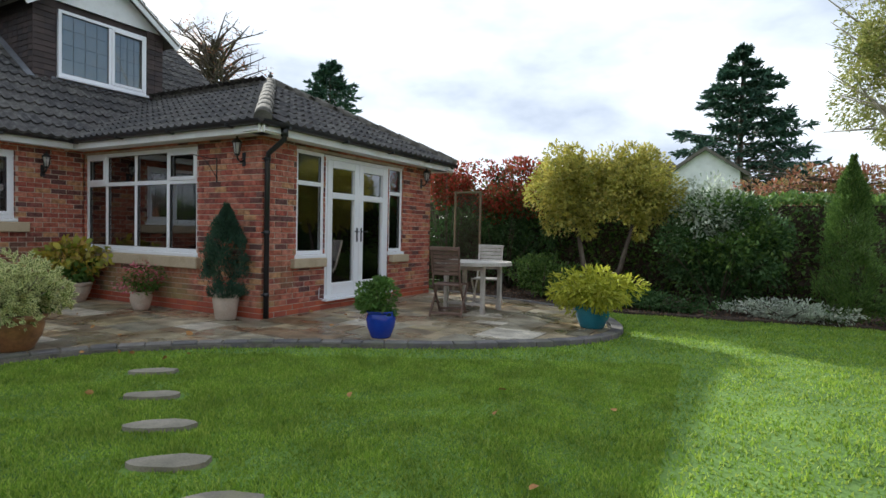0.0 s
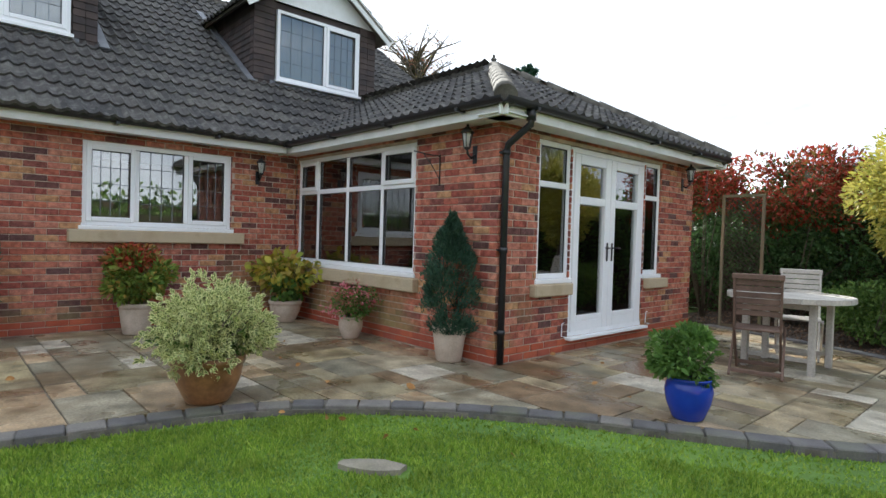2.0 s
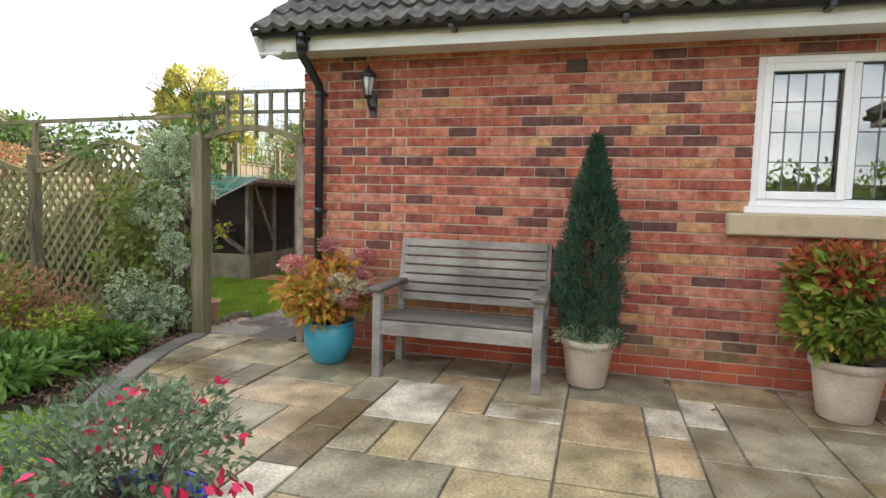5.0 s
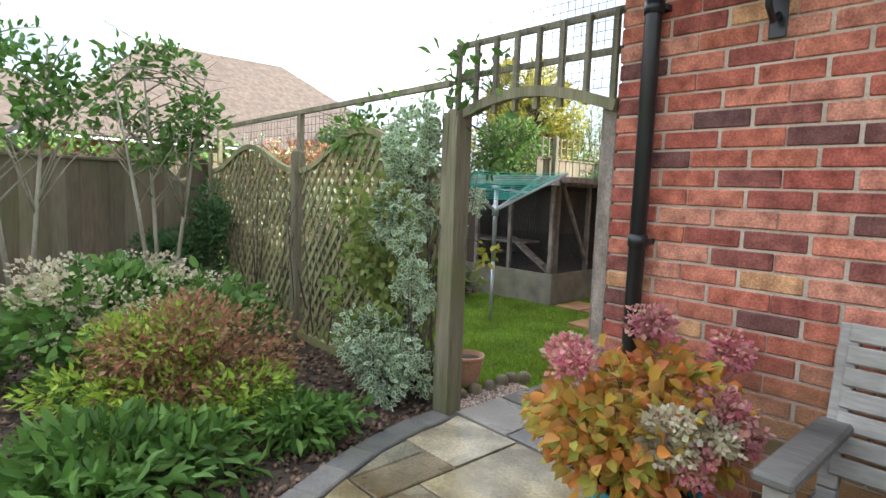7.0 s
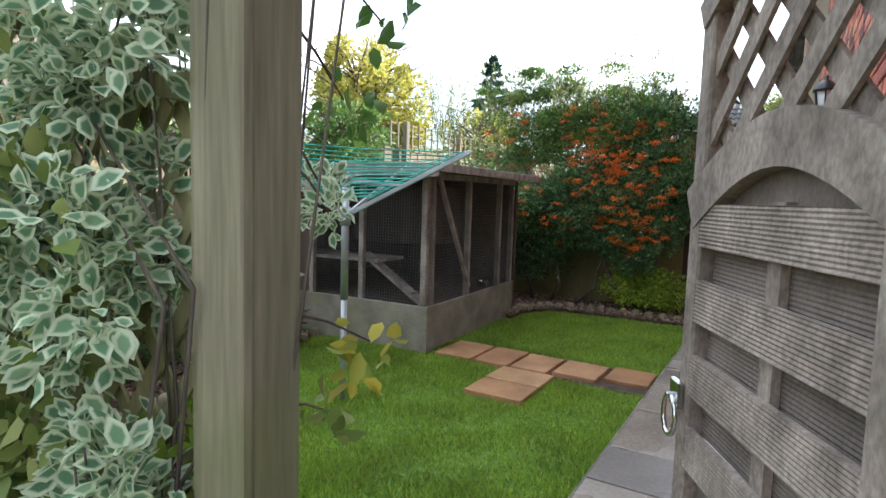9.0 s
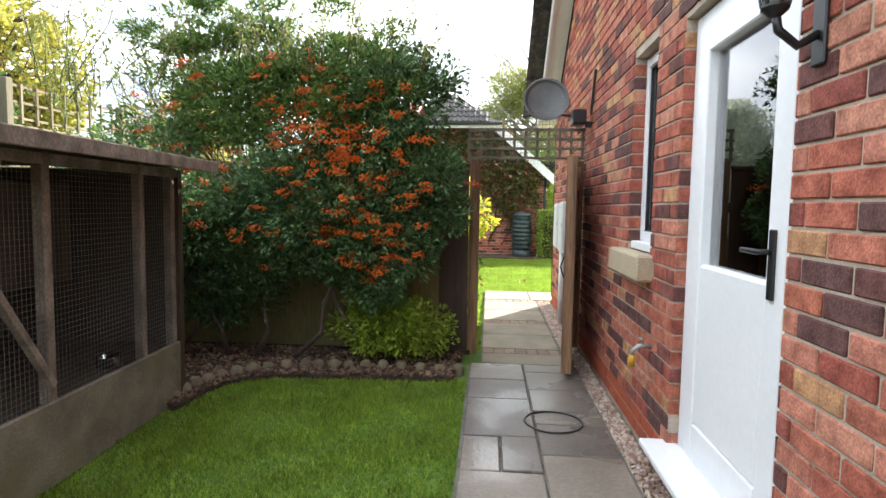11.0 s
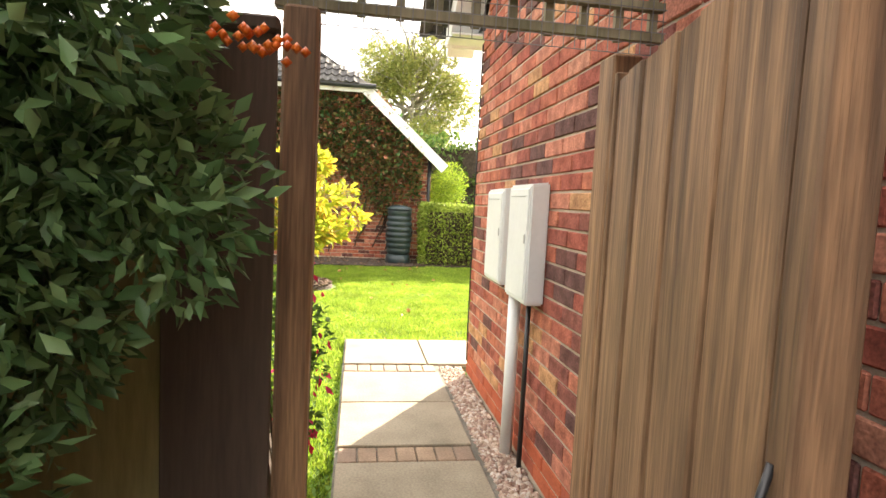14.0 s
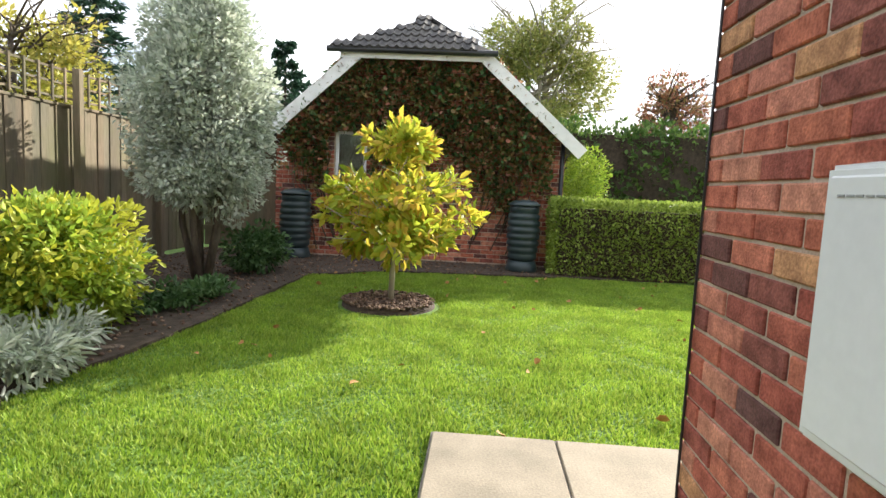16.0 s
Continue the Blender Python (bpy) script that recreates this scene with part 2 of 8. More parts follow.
surface("teak_grey", (0.40, 0.37, 0.33), (0.55, 0.52, 0.47), 5, 70, 0.85, 0.15)
surface("terracotta", (0.36, 0.18, 0.10), (0.48, 0.27, 0.16), 5, 80, 0.8, 0.1, stain=((0.55, 0.46, 0.38), 6, 0.4))
surface("glazed_brown", (0.16, 0.075, 0.03), (0.34, 0.17, 0.07), 6, 40, 0.3, 0.05)
surface("stone_pot", (0.46, 0.37, 0.29), (0.60, 0.51, 0.42), 6, 90, 0.9, 0.15, stain=((0.3, 0.25, 0.18), 5, 0.4))
surface("blue_glaze", (0.008, 0.03, 0.28), (0.014, 0.055, 0.42), 4, 30, 0.18, 0.03, speck=0.03)
surface("teal_glaze", (0.02, 0.14, 0.20), (0.03, 0.22, 0.30), 4, 30, 0.22, 0.03, speck=0.03)
surface("turquoise_glaze", (0.03, 0.25, 0.36), (0.06, 0.36, 0.48), 4, 30, 0.22, 0.03, speck=0.03)
surface("zinc", (0.34, 0.37, 0.38), (0.48, 0.51, 0.52), 6, 60, 0.45, 0.05, metal=0.6, speck=0.03)
surface("green_line", (0.02, 0.34, 0.26), (0.04, 0.44, 0.34), 6, 60, 0.5, 0.0)
surface("bark", (0.06, 0.045, 0.035), (0.16, 0.13, 0.10), 10, 60, 0.95, 0.5, stretch=(1, 1, 0.3), dist=0.01)
surface("pale_bark", (0.25, 0.22, 0.16), (0.42, 0.38, 0.30), 10, 60, 0.9, 0.3, stretch=(1, 1, 0.3))
surface("meter_box", (0.66, 0.70, 0.71), (0.74, 0.78, 0.78), 2, 40, 0.42, 0.02, speck=0.03)
surface("butt_plastic", (0.016, 0.03, 0.035), (0.028, 0.048, 0.052), 3, 40, 0.45, 0.03, speck=0.03)
surface("gravel", (0.7, 0.7, 0.7), (1.2, 1.2, 1.2), 8, 100, 0.85, 0.1, pieces=[(0.42, 0.32, 0.25), (0.50, 0.40, 0.32), (0.30, 0.20, 0.16), (0.56, 0.50, 0.44), (0.36, 0.24, 0.19)])
surface("chip_bark", (0.7, 0.7, 0.7), (1.2, 1.2, 1.2), 8, 100, 0.9, 0.2, pieces=[(0.12, 0.07, 0.045), (0.18, 0.11, 0.07), (0.08, 0.05, 0.035), (0.24, 0.16, 0.11)])
surface("far_tile", (0.085, 0.062, 0.05), (0.145, 0.11, 0.088), 7, 30, 0.9, 0.1)
surface("felt", (0.10, 0.09, 0.075), (0.17, 0.155, 0.13), 4, 70, 0.95, 0.2)
surface("dish_mesh", (0.10, 0.11, 0.11), (0.16, 0.17, 0.17), 4, 90, 0.6, 0.0)
surface("mesh_wire", (0.14, 0.14, 0.14), (0.24, 0.24, 0.24), 4, 70, 0.5, 0.0, metal=0.5)
surface("blind", (0.48, 0.42, 0.34), (0.55, 0.49, 0.41), 3, 60, 0.9, 0.05, stretch=(6, 6, 0.3))
surface("blind_grey", (0.20, 0.20, 0.19), (0.26, 0.26, 0.25), 3, 60, 0.9, 0.03)
surface("chrome", (0.6, 0.6, 0.6), (0.7, 0.7, 0.7), 5, 40, 0.15, 0.0, metal=1.0)
surface("lantern_glass", (0.5, 0.5, 0.48), (0.6, 0.6, 0.56), 5, 40, 0.2, 0.0, speck=0.03)
surface("sofa", (0.42, 0.38, 0.33), (0.52, 0.48, 0.42), 4, 60, 0.9, 0.1)
surface("yellow_plastic", (0.6, 0.33, 0.02), (0.7, 0.4, 0.03), 5, 40, 0.4, 0.0)
surface("concrete", (0.17, 0.155, 0.115), (0.30, 0.27, 0.21), 5, 90, 0.9, 0.2, stain=((0.2, 0.2, 0.09), 3, 0.5))
surface("fallen_leaf", (0.28, 0.12, 0.03), (0.45, 0.25, 0.08), 20, 90, 0.8, 0.0)

glass, gn, gl, gb = base_mat("glass")
g_t, g_g, g_m, g_f, g_a = (gn.new(k) for k in ("ShaderNodeBsdfTransparent", "ShaderNodeBsdfGlossy", "ShaderNodeMixShader", "ShaderNodeFresnel", "ShaderNodeMath"))
g_t.inputs[0].default_value, g_g.inputs[1].default_value = (0.88, 0.91, 0.9, 1), 0.0
g_f.inputs[0].default_value = 1.5
g_a.operation, g_a.inputs[1].default_value = "MULTIPLY_ADD", 1.4
g_a.inputs[2].default_value = 0.17
gl.new(g_f.outputs[0], g_a.inputs[0])
gl.new(g_a.outputs[0], g_m.inputs[0])
gl.new(g_t.outputs[0], g_m.inputs[1])
gl.new(g_g.outputs[0], g_m.inputs[2])
gl.new(g_m.outputs[0], gn["Material Output"].inputs[0])

# foliage colours
leaf_mat("leaf_dark", [(0.038, 0.085, 0.028), (0.072, 0.15, 0.05), (0.125, 0.215, 0.08)])
leaf_mat("leaf_glossy", [(0.05, 0.11, 0.04), (0.10, 0.20, 0.075), (0.20, 0.33, 0.14)], through=0.25, rough=0.38)
leaf_mat("leaf_hedge", [(0.054, 0.108, 0.027), (0.108, 0.198, 0.045), (0.180, 0.270, 0.063)])
leaf_mat("leaf_beech", [(0.14, 0.20, 0.035), (0.24, 0.33, 0.06), (0.36, 0.44, 0.09)])
leaf_mat("leaf_birch", [(0.20, 0.25, 0.07), (0.32, 0.34, 0.10), (0.42, 0.40, 0.14)])
leaf_mat("leaf_lime", [(0.160, 0.256, 0.032), (0.288, 0.416, 0.048), (0.448, 0.544, 0.080)])
leaf_mat("leaf_golden", [(0.390, 0.416, 0.039), (0.546, 0.546, 0.065), (0.312, 0.364, 0.039)])
leaf_mat("leaf_variegated", [(0.11, 0.22, 0.12), (0.17, 0.30, 0.17), (0.26, 0.38, 0.22)], edge=(0.62, 0.68, 0.48))
leaf_mat("leaf_cream", [(0.13, 0.21, 0.06), (0.22, 0.31, 0.09), (0.36, 0.42, 0.15)], edge=(0.80, 0.80, 0.42))
leaf_mat("leaf_silver", [(0.34, 0.40, 0.31), (0.52, 0.58, 0.48), (0.72, 0.75, 0.66)])
leaf_mat("leaf_conifer", [(0.022, 0.058, 0.04), (0.042, 0.10, 0.065), (0.08, 0.155, 0.095)], through=0.15)
leaf_mat("leaf_red", [(0.300, 0.045, 0.030), (0.480, 0.075, 0.045), (0.180, 0.075, 0.030), (0.105, 0.120, 0.030)])
leaf_mat("leaf_yellow", [(0.493, 0.435, 0.072), (0.377, 0.392, 0.087), (0.609, 0.522, 0.131), (0.232, 0.261, 0.072)])
leaf_mat("leaf_autumn", [(0.60, 0.40, 0.05), (0.68, 0.24, 0.06), (0.32, 0.36, 0.06), (0.62, 0.46, 0.10), (0.66, 0.20, 0.10)])
leaf_mat("leaf_nandina", [(0.07, 0.14, 0.03), (0.20, 0.30, 0.05), (0.30, 0.38, 0.07), (0.12, 0.20, 0.035), (0.48, 0.30, 0.07)])
leaf_mat("leaf_rust", [(0.26, 0.11, 0.06), (0.42, 0.17, 0.11), (0.24, 0.24, 0.08), (0.52, 0.25, 0.19)])
leaf_mat("leaf_magnolia", [(0.250, 0.350, 0.037), (0.425, 0.475, 0.050), (0.562, 0.500, 0.062), (0.525, 0.325, 0.062)], through=0.5)
leaf_mat("leaf_nandina_red", [(0.42, 0.06, 0.04), (0.55, 0.10, 0.06), (0.20, 0.16, 0.04), (0.50, 0.20, 0.06)])
leaf_mat("leaf_gold_green", [(0.42, 0.46, 0.06), (0.58, 0.46, 0.07), (0.28, 0.36, 0.06), (0.62, 0.42, 0.12), (0.20, 0.28, 0.05)])
leaf_mat("leaf_grey_green", [(0.10, 0.16, 0.09), (0.16, 0.23, 0.14), (0.24, 0.31, 0.20)])
leaf_mat("petal_pale_pink", [(0.62, 0.10, 0.16), (0.70, 0.30, 0.34), (0.55, 0.05, 0.10)], through=0.3)
leaf_mat("leaf_green", [(0.063, 0.135, 0.027), (0.108, 0.216, 0.045), (0.180, 0.306, 0.072)])
leaf_mat("leaf_olive", [(0.14, 0.20, 0.05), (0.22, 0.28, 0.07), (0.32, 0.34, 0.11)])
leaf_mat("petal_pink", [(0.72, 0.03, 0.11), (0.80, 0.06, 0.20), (0.60, 0.015, 0.06)], through=0.3)
leaf_mat("petal_hydrangea", [(0.60, 0.10, 0.22), (0.58, 0.34, 0.24), (0.55, 0.18, 0.26), (0.64, 0.48, 0.32)], through=0.3)
leaf_mat("petal_cream", [(0.58, 0.55, 0.38), (0.60, 0.48, 0.38), (0.50, 0.52, 0.30)], through=0.3)
leaf_mat("berry_orange", [(0.620, 0.110, 0.015), (0.720, 0.170, 0.020), (0.550, 0.070, 0.010)], through=0.0, rough=0.35)
leaf_mat("berry_red", [(0.420, 0.050, 0.020), (0.500, 0.090, 0.030), (0.380, 0.040, 0.020)], through=0.1)
leaf_mat("grass", [(0.135, 0.235, 0.028), (0.215, 0.35, 0.04), (0.31, 0.44, 0.055), (0.42, 0.50, 0.10)], through=0.4, rough=0.6)
leaf_mat("ivy_leaf", [(0.080, 0.120, 0.040), (0.140, 0.150, 0.050), (0.260, 0.140, 0.060), (0.120, 0.180, 0.050)])

# ---- helpers for shapes ----


def part(name, bm, material, parent=None, label="", kind=""):
    me = bpy.data.meshes.new(name)
    bm.to_mesh(me)
    bm.free()
    me.materials.append(MATS[material])
    ob = new(name, me)
    ob.parent = parent
    return tagged(ob, label, kind=kind)


def thing(name, at, label, category, group="", turn=0.0, kind=""):
    e = new(name)
    e.empty_display_size = 0.1
    e.matrix_world = pose(*at, 0, 0, turn)
    return tagged(e, label, category, group, kind)


def add_box(bm, x0, x1, y0, y1, z0, z1, bevel=0.0, m=None):
    r = bmesh.ops.create_cube(bm, size=1)
    vs = r["verts"]
    bmesh.ops.scale(bm, vec=(x1 - x0, y1 - y0, z1 - z0), verts=vs)
    bmesh.ops.translate(bm, vec=((x0 + x1) / 2, (y0 + y1) / 2, (z0 + z1) / 2), verts=vs)
    if bevel:
        es = list({e for v in vs for e in v.link_edges})
        r = bmesh.ops.bevel(bm, geom=es, offset=bevel, segments=1, affect="EDGES", profile=0.5)
        vs = list({v for f in r["faces"] for v in f.verts} | {v for v in vs if v.is_valid})
    if m is not None:
        bmesh.ops.transform(bm, matrix=m, verts=[v for v in vs if v.is_valid])
    return vs


def box(x0, x1, y0, y1, z0, z1, bevel=0.0, m=None):
    bm = bmesh.new()
    add_box(bm, x0, x1, y0, y1, z0, z1, bevel, m)
    return bm


def add_beam(bm, a, b, w, h, bevel=0.0, roll=0.0):
    """A bar from a to b, w wide and h deep."""
    a, b = Vector(a), Vector(b)
    d = b - a
    q = d.to_track_quat("Z", "Y").to_matrix().to_4x4()
    add_box(bm, -w / 2, w / 2, -h / 2, h / 2, 0, d.length, bevel, Matrix.Translation(a) @ q @ Matrix.Rotation(radians(roll), 4, "Z"))


def add_lath(bm, a, b, wide, thick, normal):
    """A flat lath from a to b, wide across and thick along the normal."""
    a, b = Vector(a), Vector(b)
    d = (b - a).normalized()
    n = Vector(normal).normalized()
    s = d.cross(n).normalized()
    m = Matrix((s, n, d)).transposed().to_4x4()
    m.translation = a
    add_box(bm, -wide / 2, wide / 2, -thick / 2, thick / 2, 0, (b - a).length, 0, m)


def add_strip(bm, pts, wide, thick, normal=(0, 1, 0)):
    """A curved flat rail through points."""
    pts, n = [Vector(p) for p in pts], Vector(normal)
    rows = []
    for i, p in enumerate(pts):
        d = (pts[min(i + 1, len(pts) - 1)] - pts[max(i - 1, 0)]).normalized()
        s = d.cross(n).normalized() * wide / 2
        t = n * thick / 2
        rows.append([bm.verts.new(p + v) for v in (s + t, s - t, -s - t, -s + t)])
    for r0, r1 in zip(rows, rows[1:]):
        for k in range(4):
            bm.faces.new((r0[k], r0[(k + 1) % 4], r1[(k + 1) % 4], r1[k]))
    bm.faces.new(rows[0])
    bm.faces.new(list(reversed(rows[-1])))
    bmesh.ops.recalc_face_normals(bm, faces=bm.faces)


def add_tube(bm, pts, radii, seg=8, cap=True):
    """A round tube through points."""
    pts = [Vector(p) for p in pts]
    if isinstance(radii, (int, float)):
        radii = [radii] * len(pts)
    rings = []
    for i, p in enumerate(pts):
        d = (pts[min(i + 1, len(pts) - 1)] - pts[max(i - 1, 0)]).normalized()
        u = d.orthogonal().normalized() if not rings else (prev_u - d * prev_u.dot(d)).normalized()
        prev_u = u
        v = d.cross(u)
        rings.append([bm.verts.new(p + (u * math.cos(2 * math.pi * k / seg) + v * math.sin(2 * math.pi * k / seg)) * radii[i]) for k in range(seg)])
    for r0, r1 in zip(rings, rings[1:]):
        for k in range(seg):
            f = bm.faces.new((r0[k], r0[(k + 1) % seg], r1[(k + 1) % seg], r1[k]))
            f.smooth = True
    if cap:
        bm.faces.new(list(reversed(rings[0])))
        bm.faces.new(rings[-1])


def lathe(profile, seg=28, squash=1.0):
    """Turned shape from (radius, height) pairs."""
    bm = bmesh.new()
    rings = [[bm.verts.new((r * math.cos(2 * math.pi * k / seg), r * squash * math.sin(2 * math.pi * k / seg), z)) for k in range(seg)] for r, z in profile]
    for r0, r1 in zip(rings, rings[1:]):
        for k in range(seg):
            f = bm.faces.new((r0[k], r0[(k + 1) % seg], r1[(k + 1) % seg], r1[k]))
            f.smooth = True
    bm.faces.new(list(reversed(rings[0])))
    bm.faces.new(rings[-1])
    return bm


def poly_slab(points, z0, z1):
    bm = bmesh.new()
    lo, hi = [bm.verts.new((x, y, z0)) for x, y in points], [bm.verts.new((x, y, z1)) for x, y in points]
    bm.faces.new(hi)
    bm.faces.new(list(reversed(lo)))
    for i in range(len(points)):
        j = (i + 1) % len(points)
        bm.faces.new((lo[i], lo[j], hi[j], hi[i]))
    bmesh.ops.recalc_face_normals(bm, faces=bm.faces)
    return bm


def np_mesh(name, verts, faces_n, corner, material, parent=None, label="", kind="", rim=None, smooth=False):
    """A mesh from arrays: verts (n, 3), corners per face, flat corner indices."""
    me = bpy.data.meshes.new(name)
    me.vertices.add(len(verts))
    me.vertices.foreach_set("co", np.asarray(verts, np.float32).ravel())
    me.loops.add(len(corner))
    me.loops.foreach_set("vertex_index", np.asarray(corner, np.int32))
    nf = len(corner) // faces_n
    me.polygons.add(nf)
    me.polygons.foreach_set("loop_start", np.arange(0, nf * faces_n, faces_n, dtype=np.int32))
    if rim is not None:
        at = me.attributes.new("rim", "FLOAT", "POINT")
        at.data.foreach_set("value", np.asarray(rim, np.float32))
    me.update(calc_edges=True)
    me.validate()
    me.materials.append(MATS[material])
    ob = new(name, me)
    ob.parent = parent
    return tagged(ob, label, kind=kind)


def leaf_points(pos, nor, size, aspect=0.5, fold=0.25, spread=0.6, rng=None, droop=0.0, rimmed=False):
    """Folded leaves at pos that look along nor."""
    n = len(pos)
    d = nor + rng.normal(0, spread, (n, 3))
    d[:, 2] -= droop
    d /= np.linalg.norm(d, axis=1, keepdims=True) + 1e-9
    up = rng.normal(0, 1, (n, 3))
    up[:, 2] += 0.6
    side = np.cross(d, up)
    side /= np.linalg.norm(side, axis=1, keepdims=True) + 1e-9
    nn = np.cross(side, d)
    s = (size * rng.uniform(0.65, 1.3, n))[:, None]
    base, tip = pos - d * s * 0.1, pos + d * s
    mid = pos + d * s * 0.45
    lft, rgt = mid + side * s * aspect / 2 + nn * s * fold * 0.4, mid - side * s * aspect / 2 + nn * s * fold * 0.4
    if rimmed or (size >= 0.05 and n <= 4200 and aspect > 0.2):
        w, q = side * s * aspect / 2, nn * s * fold * 0.35
        l1, l2 = pos + d * s * 0.22 + w * 0.85 + q, pos + d * s * 0.66 + w * 0.9 + q * 1.2
        r1, r2 = pos + d * s * 0.22 - w * 0.85 + q, pos + d * s * 0.66 - w * 0.9 + q * 1.2
        core, tip = pos + d * s * 0.46, tip - nn * s * 0.08
        v = np.stack([base, l1, l2, tip, r2, r1, core], 1).reshape(-1, 3)
        k = np.arange(n)[:, None] * 7
        c = np.concatenate([k + np.array([[6, i, (i + 1) % 6]]) for i in range(6)], 1).ravel()
        return v, c, np.tile([1.0] * 6 + [0.0], n)
    v = np.stack([base, lft, tip, rgt], 1).reshape(-1, 3)
    k = np.arange(n)[:, None] * 4
    c = np.concatenate([k + np.array([[0, 2, 1]]), k + np.array([[0, 3, 2]])], 1).ravel()
    return v, c, None


def blob_points(n, centre, radii, rng, lumps=14, depth=0.45, lump=0.38, flat=0.0):
    """Points and outward ways over an uneven clump made of smaller clumps."""
    c = np.array(centre, float)
    r = np.array(radii, float)
    k = rng.normal(0, 1, (lumps, 3))
    k /= np.linalg.norm(k, axis=1, keepdims=True)
    cen = k * rng.uniform(0.35, 0.82, (lumps, 1))
    if flat:
        cen[:, 2] = np.maximum(cen[:, 2], -flat)
    size = rng.uniform(lump * 0.65, lump * 1.35, lumps)
    pick = rng.integers(0, lumps, n)
    d = rng.normal(0, 1, (n, 3))
    d /= np.linalg.norm(d, axis=1, keepdims=True)
    rad = size[pick] * (1 - depth * rng.random(n) ** 1.5)
    p = cen[pick] + d * rad[:, None]
    out = p / (np.linalg.norm(p, axis=1, keepdims=True) + 1e-9) * 0.5 + d * 0.7
    return c + p * r, out


def foliage(name, parent, n, centre, radii, size, material, seed, aspect=0.5, lumps=14, lump=0.38, depth=0.45, spread=0.6, droop=0.0, rimmed=False, label="", flat=0.0, fold=0.25):
    rng = np.random.default_rng(seed)
    p, o = blob_points(n, centre, radii, rng, lumps, depth, lump, flat)
    v, c, rim = leaf_points(p, o, size, aspect, fold, spread, rng, droop, rimmed)
    return np_mesh(name, v, 3, c, material, parent, label, "stuff", rim)


def stems(name, parent, n, base, centre, radii, seed, thick=0.008, material="bark", label=""):
    """Twigs from a base up into a crown."""
    rng = np.random.default_rng(seed)
    bm = bmesh.new()
    for _ in range(n):
        a = rng.uniform(0, 2 * math.pi)
        e = Vector(centre) + Vector((math.cos(a) * radii[0], math.sin(a) * radii[1], rng.uniform(-0.3, 0.9) * radii[2])) * 0.75
        s = Vector(base) + Vector((math.cos(a) * 0.03, math.sin(a) * 0.03, 0))
        m1 = s.lerp(e, 0.45) + Vector((rng.normal(0, 0.06) * radii[0], rng.normal(0, 0.06) * radii[0], 0.12 * radii[2]))
        add_tube(bm, [s, m1, e], [thick, thick * 0.7, thick * 0.3], 5)
    return part(name, bm, material, parent, label, "stuff")


class Pieces:
    """Many pieces gathered into one mesh."""

    def __init__(self):
        self.v, self.f = [], []

    def add(self, verts, faces, m=None):
        k = len(self.v)
        self.v += [tuple(m @ Vector(v)) for v in verts] if m is not None else list(verts)
        self.f += [tuple(i + k for i in f) for f in faces]

    def build(self, name, material, parent=None, label="", kind="stuff"):
        me = bpy.data.meshes.new(name)
        me.from_pydata(self.v, [], self.f)
        me.materials.append(MATS[material])
        ob = new(name, me)
        ob.parent = parent
        return tagged(ob, label, kind=kind)


CACHE = {}


def block(lx, ly, lz, bevel, material):
    """A shared mesh of a bevelled block, from its corner at the origin, and its lists."""
    key = (round(lx, 2), round(ly, 3), round(lz, 3), material)
    if key not in CACHE:
        bm = box(0, key[0], 0, ly, 0, lz, bevel)
        me = bpy.data.meshes.new("block")
        bm.to_mesh(me)
        bm.free()
        me.materials.append(MATS[material])
        CACHE[key] = (me, [tuple(v.co) for v in me.vertices], [tuple(p.vertices) for p in me.polygons])
    return CACHE[key]


def piece(name, me, parent, m):
    ob = new(name, me)
    ob.parent = parent
    ob.matrix_local = m
    return ob

# ---- ground ----
PITCH = 0.713
BEDS = [[(-0.05, -1.05), (0.33, -1.02), (1.07, -0.78), (1.64, -0.50), (2.1, -1.3), (2.4, -2.6), (2.6, -4.8), (-0.05, -4.8)],
        [(-2.0, -3.6), (-2.9, -3.75), (-3.15, -3.9), (-3.15, -6.0), (-0.1, -6.0), (-0.1, -3.2), (-1.2, -3.3)],
        [(-5.0, -2.75), (-5.5, -2.7), (-5.72, -2.4), (-5.8, -1.08), (-6.5, -1.04), (-6.5, -5.0), (-5.0, -5.0)],
        [(-6.6, -0.98), (-8.2, -1.06), (-8.8, -2.2), (-10.2, -3.28), (-10.95, -3.13), (-12.1, -3.04), (-14.9, -3.0), (-15.6, -2.0), (-15.95, 0.4), (-16.3, 2.6), (-17.2, 2.6), (-17.2, -5.6), (-6.6, -5.6)],
        [(3.2, 11.6), (5.4, 10.6), (6.6, 10.4), (7.9, 10.1), (9.3, 10.36), (10.3, 10.6), (12.5, 10.9), (17.0, 11.0), (17.0, 13.5), (3.2, 13.5)]]
ground = part("ground", box(-400, 400, -400, 400, -0.6, -0.055), "lawn_soil")
tagged(ground, "flat garden ground of short green lawn turf", "ground", kind="structure")
for pts in BEDS:
    tagged(part("flower_bed", poly_slab(pts, -0.3, -0.02), "soil"), "dark crumbly soil bed along the edge of the lawn", "flower bed", kind="structure")
tagged(part("flower_bed", lathe([(0.5, -0.2), (0.5, -0.03), (0.3, 0.0), (0.01, 0.01)], 30, 1.0), "soil"), "round bed of bark chips cut in the lawn", "flower bed", kind="structure").location = (-13.3, -1.62, 0)


def inside(x, y, poly):
    r = np.zeros(np.shape(x), bool)
    for i in range(len(poly)):
        (x0, y0), (x1, y1) = poly[i - 1], poly[i]
        hit = ((y0 > y) != (y1 > y)) & (x < (x1 - x0) * (y - y0) / (y1 - y0 + 1e-12) + x0)
        r ^= hit
    return r


